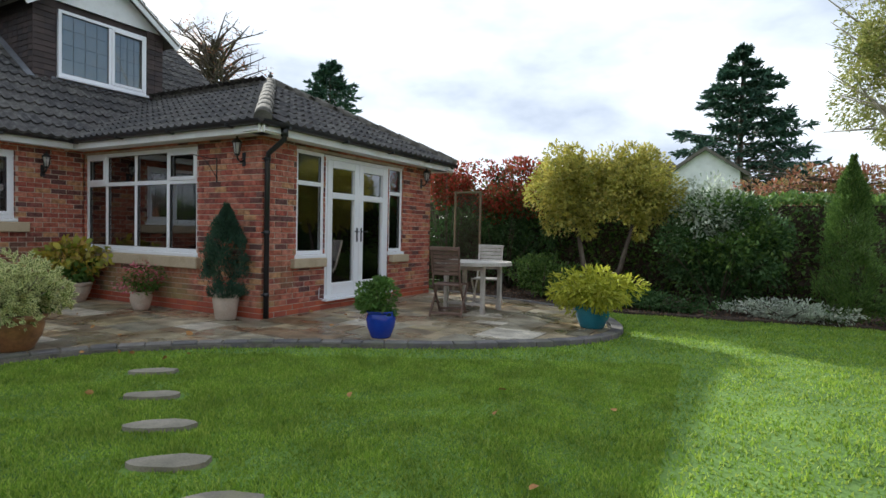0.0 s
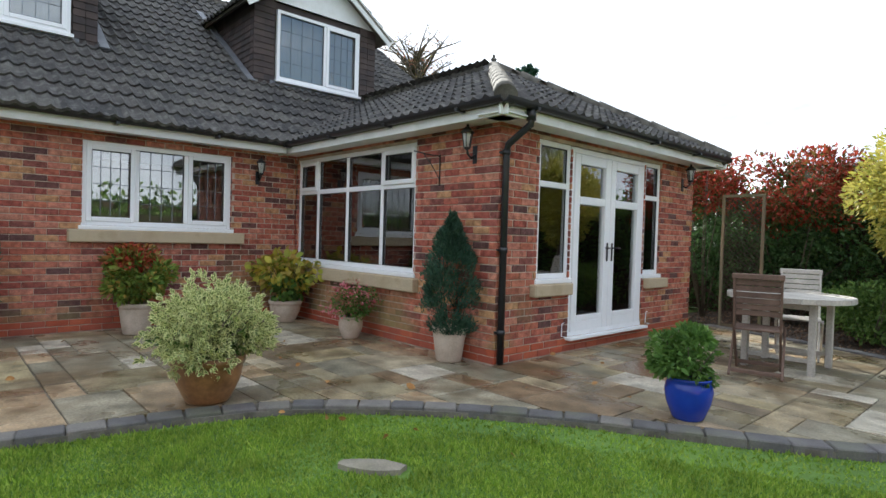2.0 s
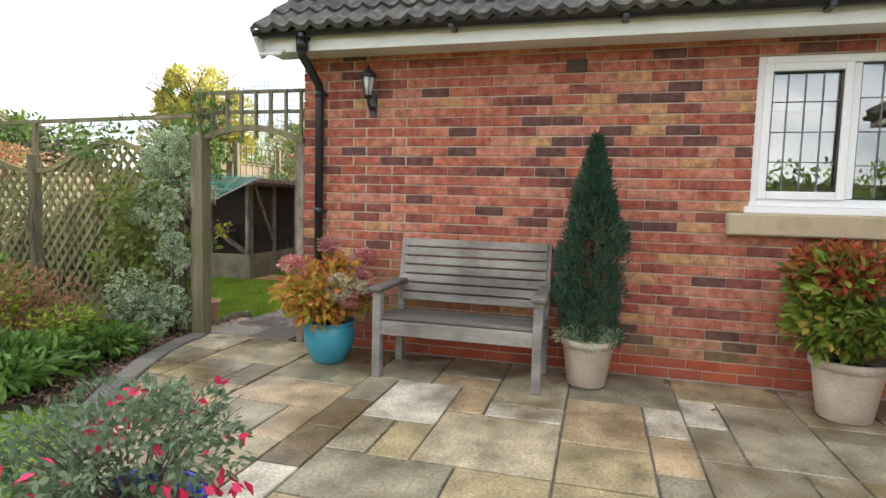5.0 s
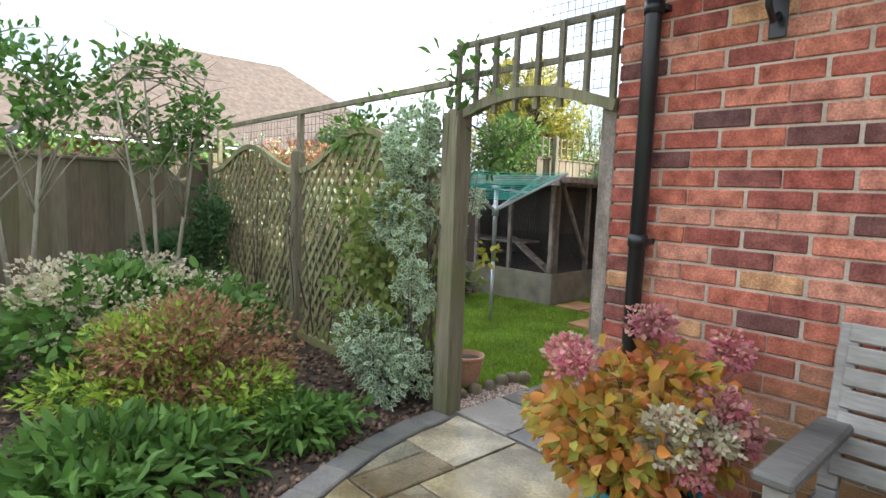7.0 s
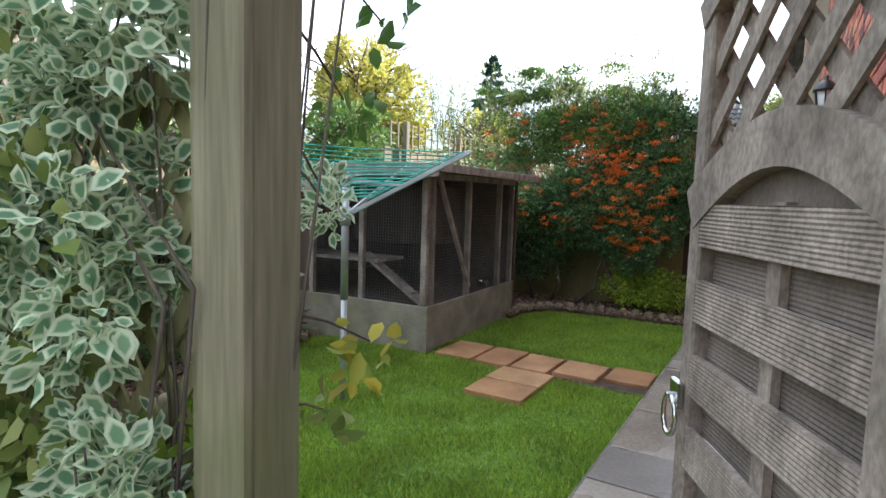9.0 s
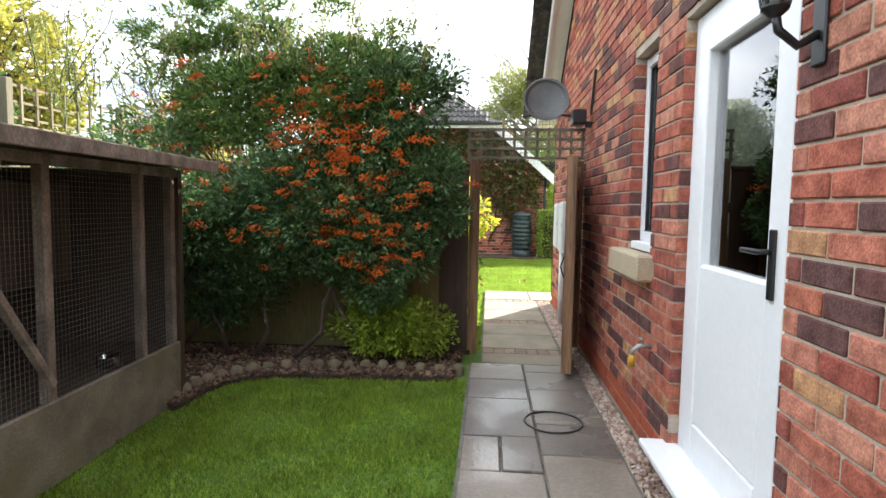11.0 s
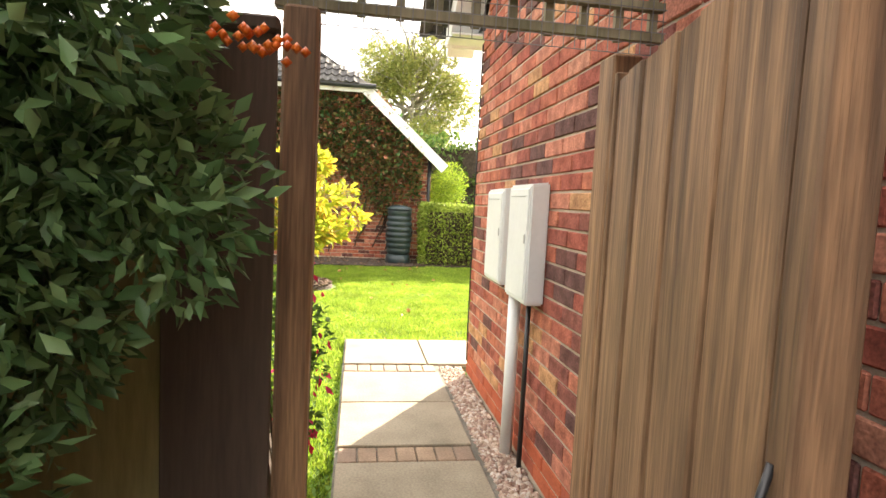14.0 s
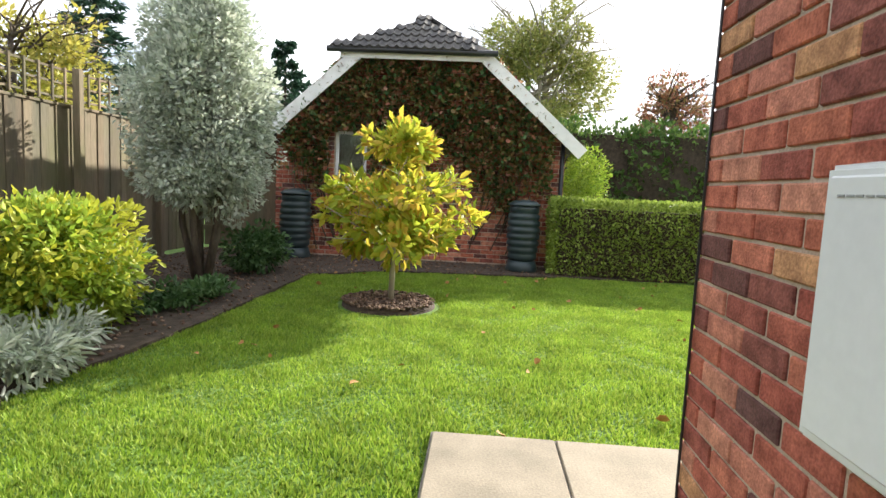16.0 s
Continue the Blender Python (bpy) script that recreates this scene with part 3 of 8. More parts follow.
# ---- patio ----
EDGE = [(0.08, -1.04), (0.33, -1.02), (0.7, -0.93), (1.07, -0.78), (1.64, -0.50), (2.18, -0.08), (2.61, 0.35), (3.0, 0.85), (3.35, 1.4), (3.62, 2.0), (3.76, 2.56), (3.86, 3.2), (4.05, 3.85), (4.45, 4.42), (4.95, 4.93), (5.55, 5.38), (6.12, 5.72), (6.75, 6.1), (7.3, 6.55), (7.75, 7.0), (8.08, 7.5), (8.17, 8.11), (7.98, 8.8), (7.6, 9.45), (6.9, 10.0), (6.0, 10.4), (5.0, 10.75), (4.08, 11.0)]
PATIO = EDGE + [(0.0, 11.0), (0.0, -1.04)]


def smooth_line(pts, step):
    out, acc = [], 0.0
    P = [Vector((*p, 0)) for p in pts]
    P = [P[0] * 2 - P[1]] + P + [P[-1] * 2 - P[-2]]
    dense = []
    for i in range(1, len(P) - 2):
        for k in range(12):
            t = k / 12
            a, b, c, d = P[i - 1], P[i], P[i + 1], P[i + 2]
            dense.append(0.5 * ((2 * b) + (c - a) * t + (2 * a - 5 * b + 4 * c - d) * t * t + (3 * b - a - 3 * c + d) * t ** 3))
    dense.append(P[-2])
    out, acc = [dense[0]], 0.0
    for a, b in zip(dense, dense[1:]):
        acc += (b - a).length
        if acc >= step:
            out.append(b)
            acc = 0.0
    return out


bed_z = -0.014
patio = tagged(part("pavement_patio", poly_slab([(x, y) for x, y in PATIO], -0.3, bed_z), "mortar_grey"), "riven sandstone patio with pale mortar joints", "patio", kind="structure")


def clip_rect(poly, x0, x1, y0, y1):
    for ax, v, keep in ((0, x0, 1), (0, x1, -1), (1, y0, 1), (1, y1, -1)):
        out = []
        for i in range(len(poly)):
            a, b = poly[i - 1], poly[i]
            ia, ib = (a[ax] - v) * keep >= 0, (b[ax] - v) * keep >= 0
            if ia != ib:
                t = (v - a[ax]) / (b[ax] - a[ax])
                out.append((a[0] + (b[0] - a[0]) * t, a[1] + (b[1] - a[1]) * t))
            if ib:
                out.append(b)
        poly = out
        if len(poly) < 3:
            return []
    return poly


def area(p):
    return abs(sum(p[i - 1][0] * p[i][1] - p[i][0] * p[i - 1][1] for i in range(len(p)))) / 2


def lay_slabs(parent, poly, x0, x1, y0, y1, unit, material, rng, sizes, name="slab", gap=0.012, jitter=0.003, turn=0.0):
    """Random flags on a grid of units, clipped to an outline."""
    nx, ny = int((x1 - x0) / unit) + 1, int((y1 - y0) / unit) + 1
    used = np.zeros((nx, ny), bool)
    pivot = Vector((x0, y0, 0))
    rot = Matrix.Translation(pivot) @ Matrix.Rotation(radians(turn), 4, "Z") @ Matrix.Translation(-pivot)
    lp = [((rot.inverted() @ Vector((*p, 0)))[:2]) for p in poly]
    for i in range(nx):
        for j in range(ny):
            if used[i, j]:
                continue
            rng.shuffle(sizes)
            for w, h in sizes + [(1, 1)]:
                if i + w <= nx and j + h <= ny and not used[i:i + w, j:j + h].any():
                    break
            used[i:i + w, j:j + h] = True
            a, b, c, d = x0 + i * unit + gap / 2, x0 + (i + w) * unit - gap / 2, y0 + j * unit + gap / 2, y0 + (j + h) * unit - gap / 2
            q = clip_rect([tuple(p) for p in lp], a, b, c, d)
            if len(q) < 3 or area(q) < 0.01:
                continue
            cx, cy = sum(p[0] for p in q) / len(q), sum(p[1] for p in q) / len(q)
            q = [(x - cx, y - cy) for x, y in q]
            z = rng.uniform(-jitter, jitter)
            bm = poly_slab(q, bed_z - 0.01, 0)
            if len(q) == 4:
                bmesh.ops.bevel(bm, geom=[e for e in bm.edges if all(v.co.z > -0.001 for v in e.verts)], offset=0.005, segments=1, affect="EDGES")
            ob = part(name, bm, material, parent)
            ob.matrix_local = rot @ pose(cx, cy, z, rng.uniform(-0.25, 0.25), rng.uniform(-0.25, 0.25), 0)


def kerb(parent, pts, width, length, z, material, name, inward=1):
    line = smooth_line(pts, length)
    for a, b in zip(line, line[1:]):
        d = b - a
        me = block(round(d.length - 0.008, 2), width, 0.12, 0.008, material)[0]
        n = Vector((-d.y, d.x, 0)).normalized() * inward
        ang = math.degrees(math.atan2(d.y, d.x))
        o = a if inward > 0 else a + n * width
        piece(name, me, parent, pose(o.x, o.y, z - 0.12 + random.uniform(-0.003, 0.003), 0, 0, ang + random.uniform(-1, 1)))


# ---- house walls ----
def sub_spans(u0, u1, cuts):
    spans = [(u0, u1)]
    for a, b in cuts:
        nxt = []
        for s, e in spans:
            if b <= s or a >= e:
                nxt.append((s, e))
            else:
                if a > s:
                    nxt.append((s, a))
                if b < e:
                    nxt.append((b, e))
        spans = nxt
    return spans


BRICK_JOBS = []


def wall(name, x, y, turn, length, height, openings=(), peak=None, label="", near=(0, 0), bricks=True, thick=0.28, ends=(0, 0)):
    """A brick wall from (x, y) along its own x; its face looks along its own -y. peak: (u, z) of a gable above the height."""
    m = pose(x, y, 0, 0, 0, turn)
    bm = bmesh.new()
    us = sorted({0.01, length - 0.01, *[v for o in openings for v in o[:2]]})
    inset = 0.008
    for a, b in zip(us, us[1:]):
        z = -0.3
        for o in sorted([o for o in openings if o[0] <= a + 1e-6 and o[1] >= b - 1e-6], key=lambda o: o[2]):
            add_box(bm, a, b, inset, thick, z, o[2])
            z = o[3]
        add_box(bm, a, b, inset, thick, z, height)
    if peak:
        tri = [(0, height), (length, height), peak]
        lo, hi = [bm.verts.new((u, inset, z)) for u, z in tri], [bm.verts.new((u, thick, z)) for u, z in tri]
        bm.faces.new(lo)
        bm.faces.new(list(reversed(hi)))
        for i in range(3):
            j = (i + 1) % 3
            bm.faces.new((lo[j], lo[i], hi[i], hi[j]))
        bmesh.ops.recalc_face_normals(bm, faces=bm.faces)
    ob = part(name, bm, "mortar")
    ob.matrix_world = m
    tagged(ob, label, "wall", kind="structure")
    if bricks:
        BRICK_JOBS.append((ob, length, height, openings, peak, near))
    return ob


def lay_bricks(ob, length, height, openings, peak, near):
    rng = random.Random(7)
    spots = []
    top = peak[1] if peak else height
    for r in range(int(top / 0.075) + 1):
        z0 = r * 0.075 + 0.005
        if z0 + 0.065 > top:
            break
        lo, hi = 0.0, length
        if z0 + 0.065 > height:
            k = (z0 + 0.065 - height) / (peak[1] - height)
            lo, hi = peak[0] * k, length + (peak[0] - length) * k
        cuts = [(o[0] - 0.005, o[1] + 0.005) for o in openings if o[2] < z0 + 0.055 and o[3] > z0 + 0.01]
        u = -0.1125 if r % 2 else 0.0
        while u < length:
            for a, b in sub_spans(max(u + 0.005, lo), min(u + 0.22, hi), cuts):
                if b - a > 0.03:
                    spots.append((a, round(b - a, 2), z0, "plinth_brick" if r < 2 else "brick"))
            u += 0.225
    spots.sort(key=lambda s: math.hypot(s[0] + s[1] / 2 - near[0], s[2] - near[1]))
    rest = {"brick": Pieces(), "plinth_brick": Pieces()}
    for o in openings:
        for r in range(int(o[2] / 0.075) + (1 if o[2] > 0.2 else 2), int(o[3] / 0.075)):
            for u in (o[0] - 0.004, o[1] - 0.008):
                me, vs, fs = block(0.012, 0.1, 0.065, 0.002, "brick")
                rest["brick"].add(vs, fs, pose(u, 0.004, r * 0.075 + 0.005))
    for k, (u, w, z, mt) in enumerate(spots):
        me, vs, fs = block(w, 0.07, 0.065, 0.004, mt)
        m = pose(u, rng.uniform(-0.002, 0.002), z + rng.uniform(-0.001, 0.001), 0, 0, rng.uniform(-0.3, 0.3))
        if k < 290:
            piece("brick", me, ob, m)
        else:
            rest[mt].add(vs, fs, m)
    for mt, p in rest.items():
        if p.v:
            p.build("brickwork", mt, ob)


HT = 2.42
wall_garden = wall("wall_garden", 0, 0.0, 90, 6.11, HT, [(3.37, 5.14, 1.2, 2.25)], label="red and brown brick house wall with a darker red brick base", near=(1.8, 1.2))
wall_ext_side = wall("wall_extension_side", 0.0, 6.11, 0, 4.048, HT, [(0.04, 2.79, 0.76, 2.30)], label="mottled brick side wall of the garden room", near=(3.3, 1.2))
wall_ext_front = wall("wall_extension_front", 4.05, 6.118, 90, 4.23, HT, [(0.61, 1.20, 0.77, 2.29), (1.20, 2.83, 0.14, 2.29), (2.83, 3.27, 0.77, 2.29)], label="mottled brick front wall of the garden room, green with algae", near=(0.4, 1.2))
wall_side = wall("wall_side", -9.15, 0.0, 0, 9.142, 2.45, [(3.95, 4.43, 1.01, 2.13), (4.82, 5.78, 0.15, 2.08)], peak=(4.57, 5.7), label="tall red brick gable wall beside the side path", near=(4.0, 1.3))
wall("wall_back", -9.15, 10.5, -90, 10.49, HT, label="plain brick back wall of the house", bricks=False)
wall("wall_far_gable", 0.0, 10.5, 180, 9.15, 2.45, peak=(4.57, 5.7), label="plain brick far gable wall", bricks=False)
wall("wall_extension_end", 4.04, 10.35, 180, 4.04, HT, label="plain brick end wall of the garden room", bricks=False)

# rooms behind the glass
tagged(part("floor", box(-0.25, 3.8, 6.48, 10.05, -0.04, 0.14), "carpet"), "beige carpet floor of the garden room", "floor", kind="structure")
tagged(part("floor", box(-8.85, -0.28, 0.3, 10.2, -0.04, 0.141), "carpet"), "beige carpet floor inside the house", "floor", kind="structure")
tagged(part("ceiling", box(-0.25, 3.8, 6.48, 10.05, 2.36, 2.40), "white_board"), "plain white ceiling of the garden room", "ceiling", kind="structure")
tagged(part("ceiling", box(-8.85, -0.28, 0.29, 10.2, 2.36, 2.401), "white_board"), "plain white ceiling inside the house", "ceiling", kind="structure")
tagged(part("wall_room", box(-3.2, -3.1, 0.3, 10.2, 0.14, 2.36), "render_cream"), "cream painted wall inside the rooms", "wall", kind="structure")
tagged(part("wall_room", box(-3.1, -0.3, 6.2, 6.3, 0.14, 2.36), "render_cream"), "cream painted wall between kitchen and garden room", "wall", kind="structure")


# ---- windows ----
def ring(bm, x0, x1, z0, z1, w, y0, y1, bevel=0.004):
    add_box(bm, x0, x0 + w, y0, y1, z0, z1, bevel)
    add_box(bm, x1 - w, x1, y0, y1, z0, z1, bevel)
    add_box(bm, x0 + w, x1 - w, y0 + 0.001, y1 - 0.001, z0, z0 + w, bevel)
    add_box(bm, x0 + w, x1 - w, y0 + 0.001, y1 - 0.001, z1 - w, z1, bevel)


def pane(parent, x0, x1, z0, z1, y=0.03):
    p = part("pane", box(x0, x1, y, y + 0.006, z0, z1), "glass", parent)
    p.visible_shadow = False
    return p


def window(name, parent_m, w, h, cells, label, lead=(), sashes=(), sill=0.05, frame_w=0.055):
    """A white window; cells are (x0, x1, z0, z1) of clear openings in the frame; sashes: which cells open; lead: which cells have leading."""
    e = new(name)
    e.matrix_world = parent_m
    tagged(e, label, "window", kind="structure")
    bm = bmesh.new()
    ring(bm, 0, w, 0, h, frame_w, 0.0, 0.07)
    xs = sorted({(round(c[0], 3), round(c[1], 3)) for c in cells})
    edges = sorted({c[0] for c in cells if c[0] > 0.1})
    for x in edges:
        zs = [c for c in cells if abs(c[0] - x) < 0.002]
        add_box(bm, x - 0.06, x, 0.002, 0.066, min(c[2] for c in zs), max(c[3] for c in zs), 0.004)
    for c in cells:
        if c[3] < h - 0.15:
            add_box(bm, c[0], c[1], 0.003, 0.064, c[3], c[3] + 0.06, 0.004)
    add_box(bm, -0.03, w + 0.03, -0.05, 0.02, -sill, -0.002, 0.006)
    part("window_frame", bm, "upvc", e)
    for i, (x0, x1, z0, z1) in enumerate(cells):
        if i in sashes:
            bm = bmesh.new()
            ring(bm, x0 - 0.012, x1 + 0.012, z0 - 0.012, z1 + 0.012, 0.055, -0.018, 0.03, 0.006)
            part("casement", bm, "upvc", e)
            bm = bmesh.new()
            ring(bm, x0 + 0.043, x1 - 0.043, z0 + 0.043, z1 - 0.043, 0.006, -0.01, 0.02, 0)
            part("gasket", bm, "black_plastic", e)
            x0, x1, z0, z1 = x0 + 0.04, x1 - 0.04, z0 + 0.04, z1 - 0.04
        else:
            bm = bmesh.new()
            ring(bm, x0 - 0.001, x1 + 0.001, z0 - 0.001, z1 + 0.001, 0.007, 0.012, 0.03, 0)
            part("gasket", bm, "black_plastic", e)
        pane(e, x0, x1, z0, z1)
        if i in lead:
            bm = bmesh.new()
            nx, nz = 3, 4
            for k in range(1, nx + 1):
                xx = x0 + (x1 - x0) * k / (nx + 1)
                add_box(bm, xx - 0.004, xx + 0.004, 0.025, 0.041, z0, z1)
            for k in range(1, nz):
                zz = z0 + (z1 - z0) * k / nz
                add_box(bm, x0, x1, 0.026, 0.04, zz - 0.004, zz + 0.004)
            part("leading", bm, "lead", e)
    return e


def facing(x, y, z, turn, u=0.0, inset=0.0):
    return pose(x, y, 0, 0, 0, turn) @ Matrix.Translation((u, inset, z))


kw = 1.77
window("window_1", facing(0, 0, 1.25, 90, 3.37, 0.03), kw, 1.0, [(0.06, 0.56, 0.06, 0.94), (0.62, 1.15, 0.06, 0.94), (1.21, 1.71, 0.06, 0.94)], "white plastic kitchen window with three leaded lights", lead=(0, 1, 2), sashes=(0, 2))
window("window_2", facing(0, 6.11, 0.81, 0, 0.04, 0.03), 2.75, 1.49,
       [(0.06, 0.52, 0.06, 0.98), (0.58, 1.27, 0.06, 0.98), (1.33, 2.04, 0.06, 0.98), (2.10, 2.69, 0.06, 0.98),
        (0.06, 0.52, 1.04, 1.43), (0.58, 1.27, 1.04, 1.43), (1.33, 2.04, 1.04, 1.43), (2.10, 2.69, 1.04, 1.43)], "wide white plastic window of four lights below four small top lights", sashes=(4, 7))
window("window_3", facing(4.05, 6.188, 0.82, 90, 0.545, 0.03), 0.58, 1.47, [(0.055, 0.53, 0.055, 0.98), (0.055, 0.53, 1.04, 1.415)], "tall narrow white side light beside the glazed doors")
window("window_4", facing(4.05, 6.188, 0.82, 90, 2.765, 0.03), 0.43, 1.47, [(0.055, 0.375, 0.055, 0.98), (0.055, 0.375, 1.04, 1.415)], "tall narrow white side light with a pale blind inside")
window("window_5", facing(-9.15, 0, 1.06, 0, 3.955, 0.07), 0.47, 1.06, [(0.06, 0.41, 0.06, 1.0)], "narrow white plastic window with a grey blind behind")

tagged(part("blind", box(0.03, 0.44, 0.075, 0.08, 0.05, 1.02), "blind_grey"), "pale grey roller blind drawn behind the narrow window", "blind").matrix_world = facing(-9.15, 0, 1.06, 0, 3.955, 0.07)

for bx0, bx1, bz, bm_, bl in ((0.05, 0.54, 1.45, facing(0, 6.11, 0.81, 0, 0.04, 0.03), "cream vertical blind drawn at one side of the wide window"),
                              (0.04, 0.39, 1.43, facing(4.05, 6.188, 0.82, 90, 2.765, 0.03), "cream vertical blind behind the narrow side light")):
    bm = bmesh.new()
    for k in range(int((bx1 - bx0) / 0.09) + 1):
        u = bx0 + k * 0.09
        add_box(bm, u, min(bx1, u + 0.084), 0.10 + 0.004 * (k % 2), 0.103 + 0.004 * (k % 2), 0.05, bz)
    tagged(part("vertical_blind", bm, "blind"), bl, "blind").matrix_world = bm_

# glazed double doors
door_m = facing(4.05, 6.188, 0.16, 90, 1.135, 0.02)
doors = new("door_1")
doors.matrix_world = door_m
tagged(doors, "white plastic glazed double doors to the patio, shut", "door", kind="structure")
bm = bmesh.new()
DW, DH = 1.62, 2.12
add_box(bm, 0, 0.055, 0, 0.07, 0, DH, 0.004)
add_box(bm, DW - 0.055, DW, 0, 0.07, 0, DH, 0.004)
add_box(bm, 0.055, DW - 0.055, 0.001, 0.069, DH - 0.06, DH, 0.004)
add_box(bm, 0.0, DW, -0.01, 0.07, 0, 0.05, 0.004)
add_box(bm, -0.05, DW + 0.05, -0.10, -0.01, -0.03, 0.0, 0.004)
part("door_frame", bm, "upvc", doors)
for x0 in (0.06, DW / 2 + 0.003):
    x1 = x0 + DW / 2 - 0.063
    leaf = new("door")
    leaf.parent = doors
    bm = bmesh.new()
    ring(bm, x0, x1, 0.05, DH - 0.065, 0.11, -0.012, 0.05, 0.006)
    add_box(bm, x0 + 0.11, x1 - 0.11, -0.011, 0.049, 1.49, 1.58, 0.006)
    add_box(bm, x0 + 0.11, x1 - 0.11, -0.010, 0.048, 0.16, 0.22, 0.006)
    part("door_frame", bm, "upvc", leaf)
    for z0, z1 in ((0.22, 1.49), (1.58, DH - 0.175)):
        pane(leaf, x0 + 0.11, x1 - 0.11, z0, z1)
    bm = bmesh.new()
    hx = x1 - 0.05 if x0 < 0.5 else x0 + 0.05
    add_box(bm, hx - 0.015, hx + 0.015, -0.022, -0.012, 0.84, 1.06, 0.003)
    add_tube(bm, [(hx, -0.02, 1.0), (hx, -0.06, 1.0), (hx - 0.11 * (1 if x0 < 0.5 else -1), -0.065, 1.0)], 0.009, 8)
    part("door_handle", bm, "black_plastic", leaf, "dark lever handle on a long plate")
for hx in (-0.13, DW + 0.1):
    bm = bmesh.new()
    add_tube(bm, [(hx, -0.09, 0.02), (hx, -0.03, 0.02), (hx, -0.035, 0.16), (hx + 0.03, -0.04, 0.17)], 0.006, 6)
    tagged(part("door_stay", bm, "upvc"), "small white hook stay on the brick beside the doors", "door stay").matrix_world = door_m

# back door
bd = new("door_2")
bd.matrix_world = facing(-9.15, 0, 0.17, 0, 4.83, 0.05)
tagged(bd, "white plastic half-glazed back door, shut", "door", kind="structure")
bm = bmesh.new()
ring(bm, 0, 0.94, 0, 1.9, 0.06, 0, 0.07)
part("door_frame", bm, "upvc", bd)
bm = bmesh.new()
ring(bm, 0.065, 0.875, 0.05, 1.84, 0.12, -0.012, 0.045, 0.006)
add_box(bm, 0.185, 0.755, -0.008, 0.04, 0.17, 0.85, 0.01)
part("door", bm, "upvc", bd)
pane(bd, 0.185, 0.755, 0.85, 1.72)
bm = bmesh.new()
add_box(bm, 0.79, 0.82, -0.025, -0.012, 0.8, 1.02, 0.003)
add_tube(bm, [(0.805, -0.02, 0.95), (0.805, -0.06, 0.95), (0.7, -0.065, 0.95)], 0.009, 8)
part("door_handle", bm, "black_plastic", bd)
part("door_sill", box(-0.06, 1.0, -0.16, 0.06, -0.035, -0.002, 0.006), "upvc", bd)

for nm, m, x1, dz, lab in (("window_sill", facing(0, 0, 1.05, 90, 3.23), 2.07, 0.15, "pale reconstructed stone sill below the kitchen window"),
                           ("window_sill", facing(0, 6.11, 0.60, 0, 0.02), 2.86, 0.16, "long pale stone sill below the wide window"),
                           ("window_sill", facing(4.05, 6.188, 0.64, 90, 0.44), 0.66, 0.13, "short pale stone sill beside the glazed doors"),
                           ("window_sill", facing(4.05, 6.188, 0.64, 90, 2.79), 0.52, 0.13, "short pale stone sill beside the glazed doors"),
                           ("window_sill", facing(-9.15, 0, 0.87, 0, 3.83), 0.66, 0.14, "thick pale stone sill below the narrow window")):
    s = part(nm, box(0, x1, -0.085, 0.1, 0, dz, 0.012), "sandstone")
    s.matrix_world = m
    tagged(s, lab, "window sill", kind="structure")

# ---- roofs ----


def tile_lists(w, l, seg=12, high=0.036, thick=0.016):
    """A double-rolled tile, its foot at y=0."""
    vs, fs = [], []
    for y in (0, l):
        for k in range(seg + 1):
            x = w * k / seg
            ph = (2 * x / w) % 1.0
            z = high * (0.5 - 0.5 * math.cos(2 * math.pi * min(1, ph / 0.68))) if ph < 0.68 else 0.0
            vs.append((x, y, z + thick + (0.03 if y == 0 else 0.0)))
    n = seg + 1
    for k in range(seg):
        fs.append((k, k + 1, n + k + 1, n + k))
    b = len(vs)
    for k in range(n):
        vs.append((vs[k][0], 0.0, vs[k][2] - 0.04))
    for k in range(seg):
        fs.append((b + k, b + k + 1, k + 1, k))
    return vs, fs


TV, TF = tile_lists(0.3, 0.36)
tile_me = bpy.data.meshes.new("tile")
tile_me.from_pydata(TV, [], TF)
tile_me.materials.append(MATS["roof_tile"])
for p in tile_me.polygons:
    p.use_smooth = False
TILE_JOBS = []


def roof_plane(name, m, w, l, label, near=None, cut=None, parent=None, under=0.05):
    """A roof slope: eave along own x, up along own y. cut(x, y) says whether a tile stands there."""
    base = poly_slab(cut["outline"] if cut else [(0, 0), (w, 0), (w, l), (0, l)], -under, 0.0)
    ob = part(name, base, "felt", parent)
    ob.matrix_world = m
    if not parent:
        tagged(ob, label, "roof", kind="structure")
    TILE_JOBS.append((ob, w, l, near, cut))
    return ob


def lay_tiles(ob, w, l, near, cut):
    spots = []
    nx, ny = math.ceil(w / 0.3), math.ceil(l / 0.33)
    for j in range(ny):
        for i in range(nx):
            x, y = i * 0.3, j * 0.33
            if cut and not inside(np.array(x + 0.15), np.array(min(y + 0.2, l - 0.02)), cut["outline"]):
                continue
            spots.append((x, y))
    if near:
        spots.sort(key=lambda s: math.hypot(s[0] - near[0], s[1] - near[1]))
    rest = Pieces()
    rng = random.Random(3)
    for k, (x, y) in enumerate(spots):
        m = Matrix.Translation((x, y - 0.04, rng.uniform(0, 0.003)))
        if near and k < 290:
            piece("tile", tile_me, ob, m)
        else:
            rest.add(TV, TF, m)
    if rest.v:
        rest.build("tiles", "roof_tile", ob)


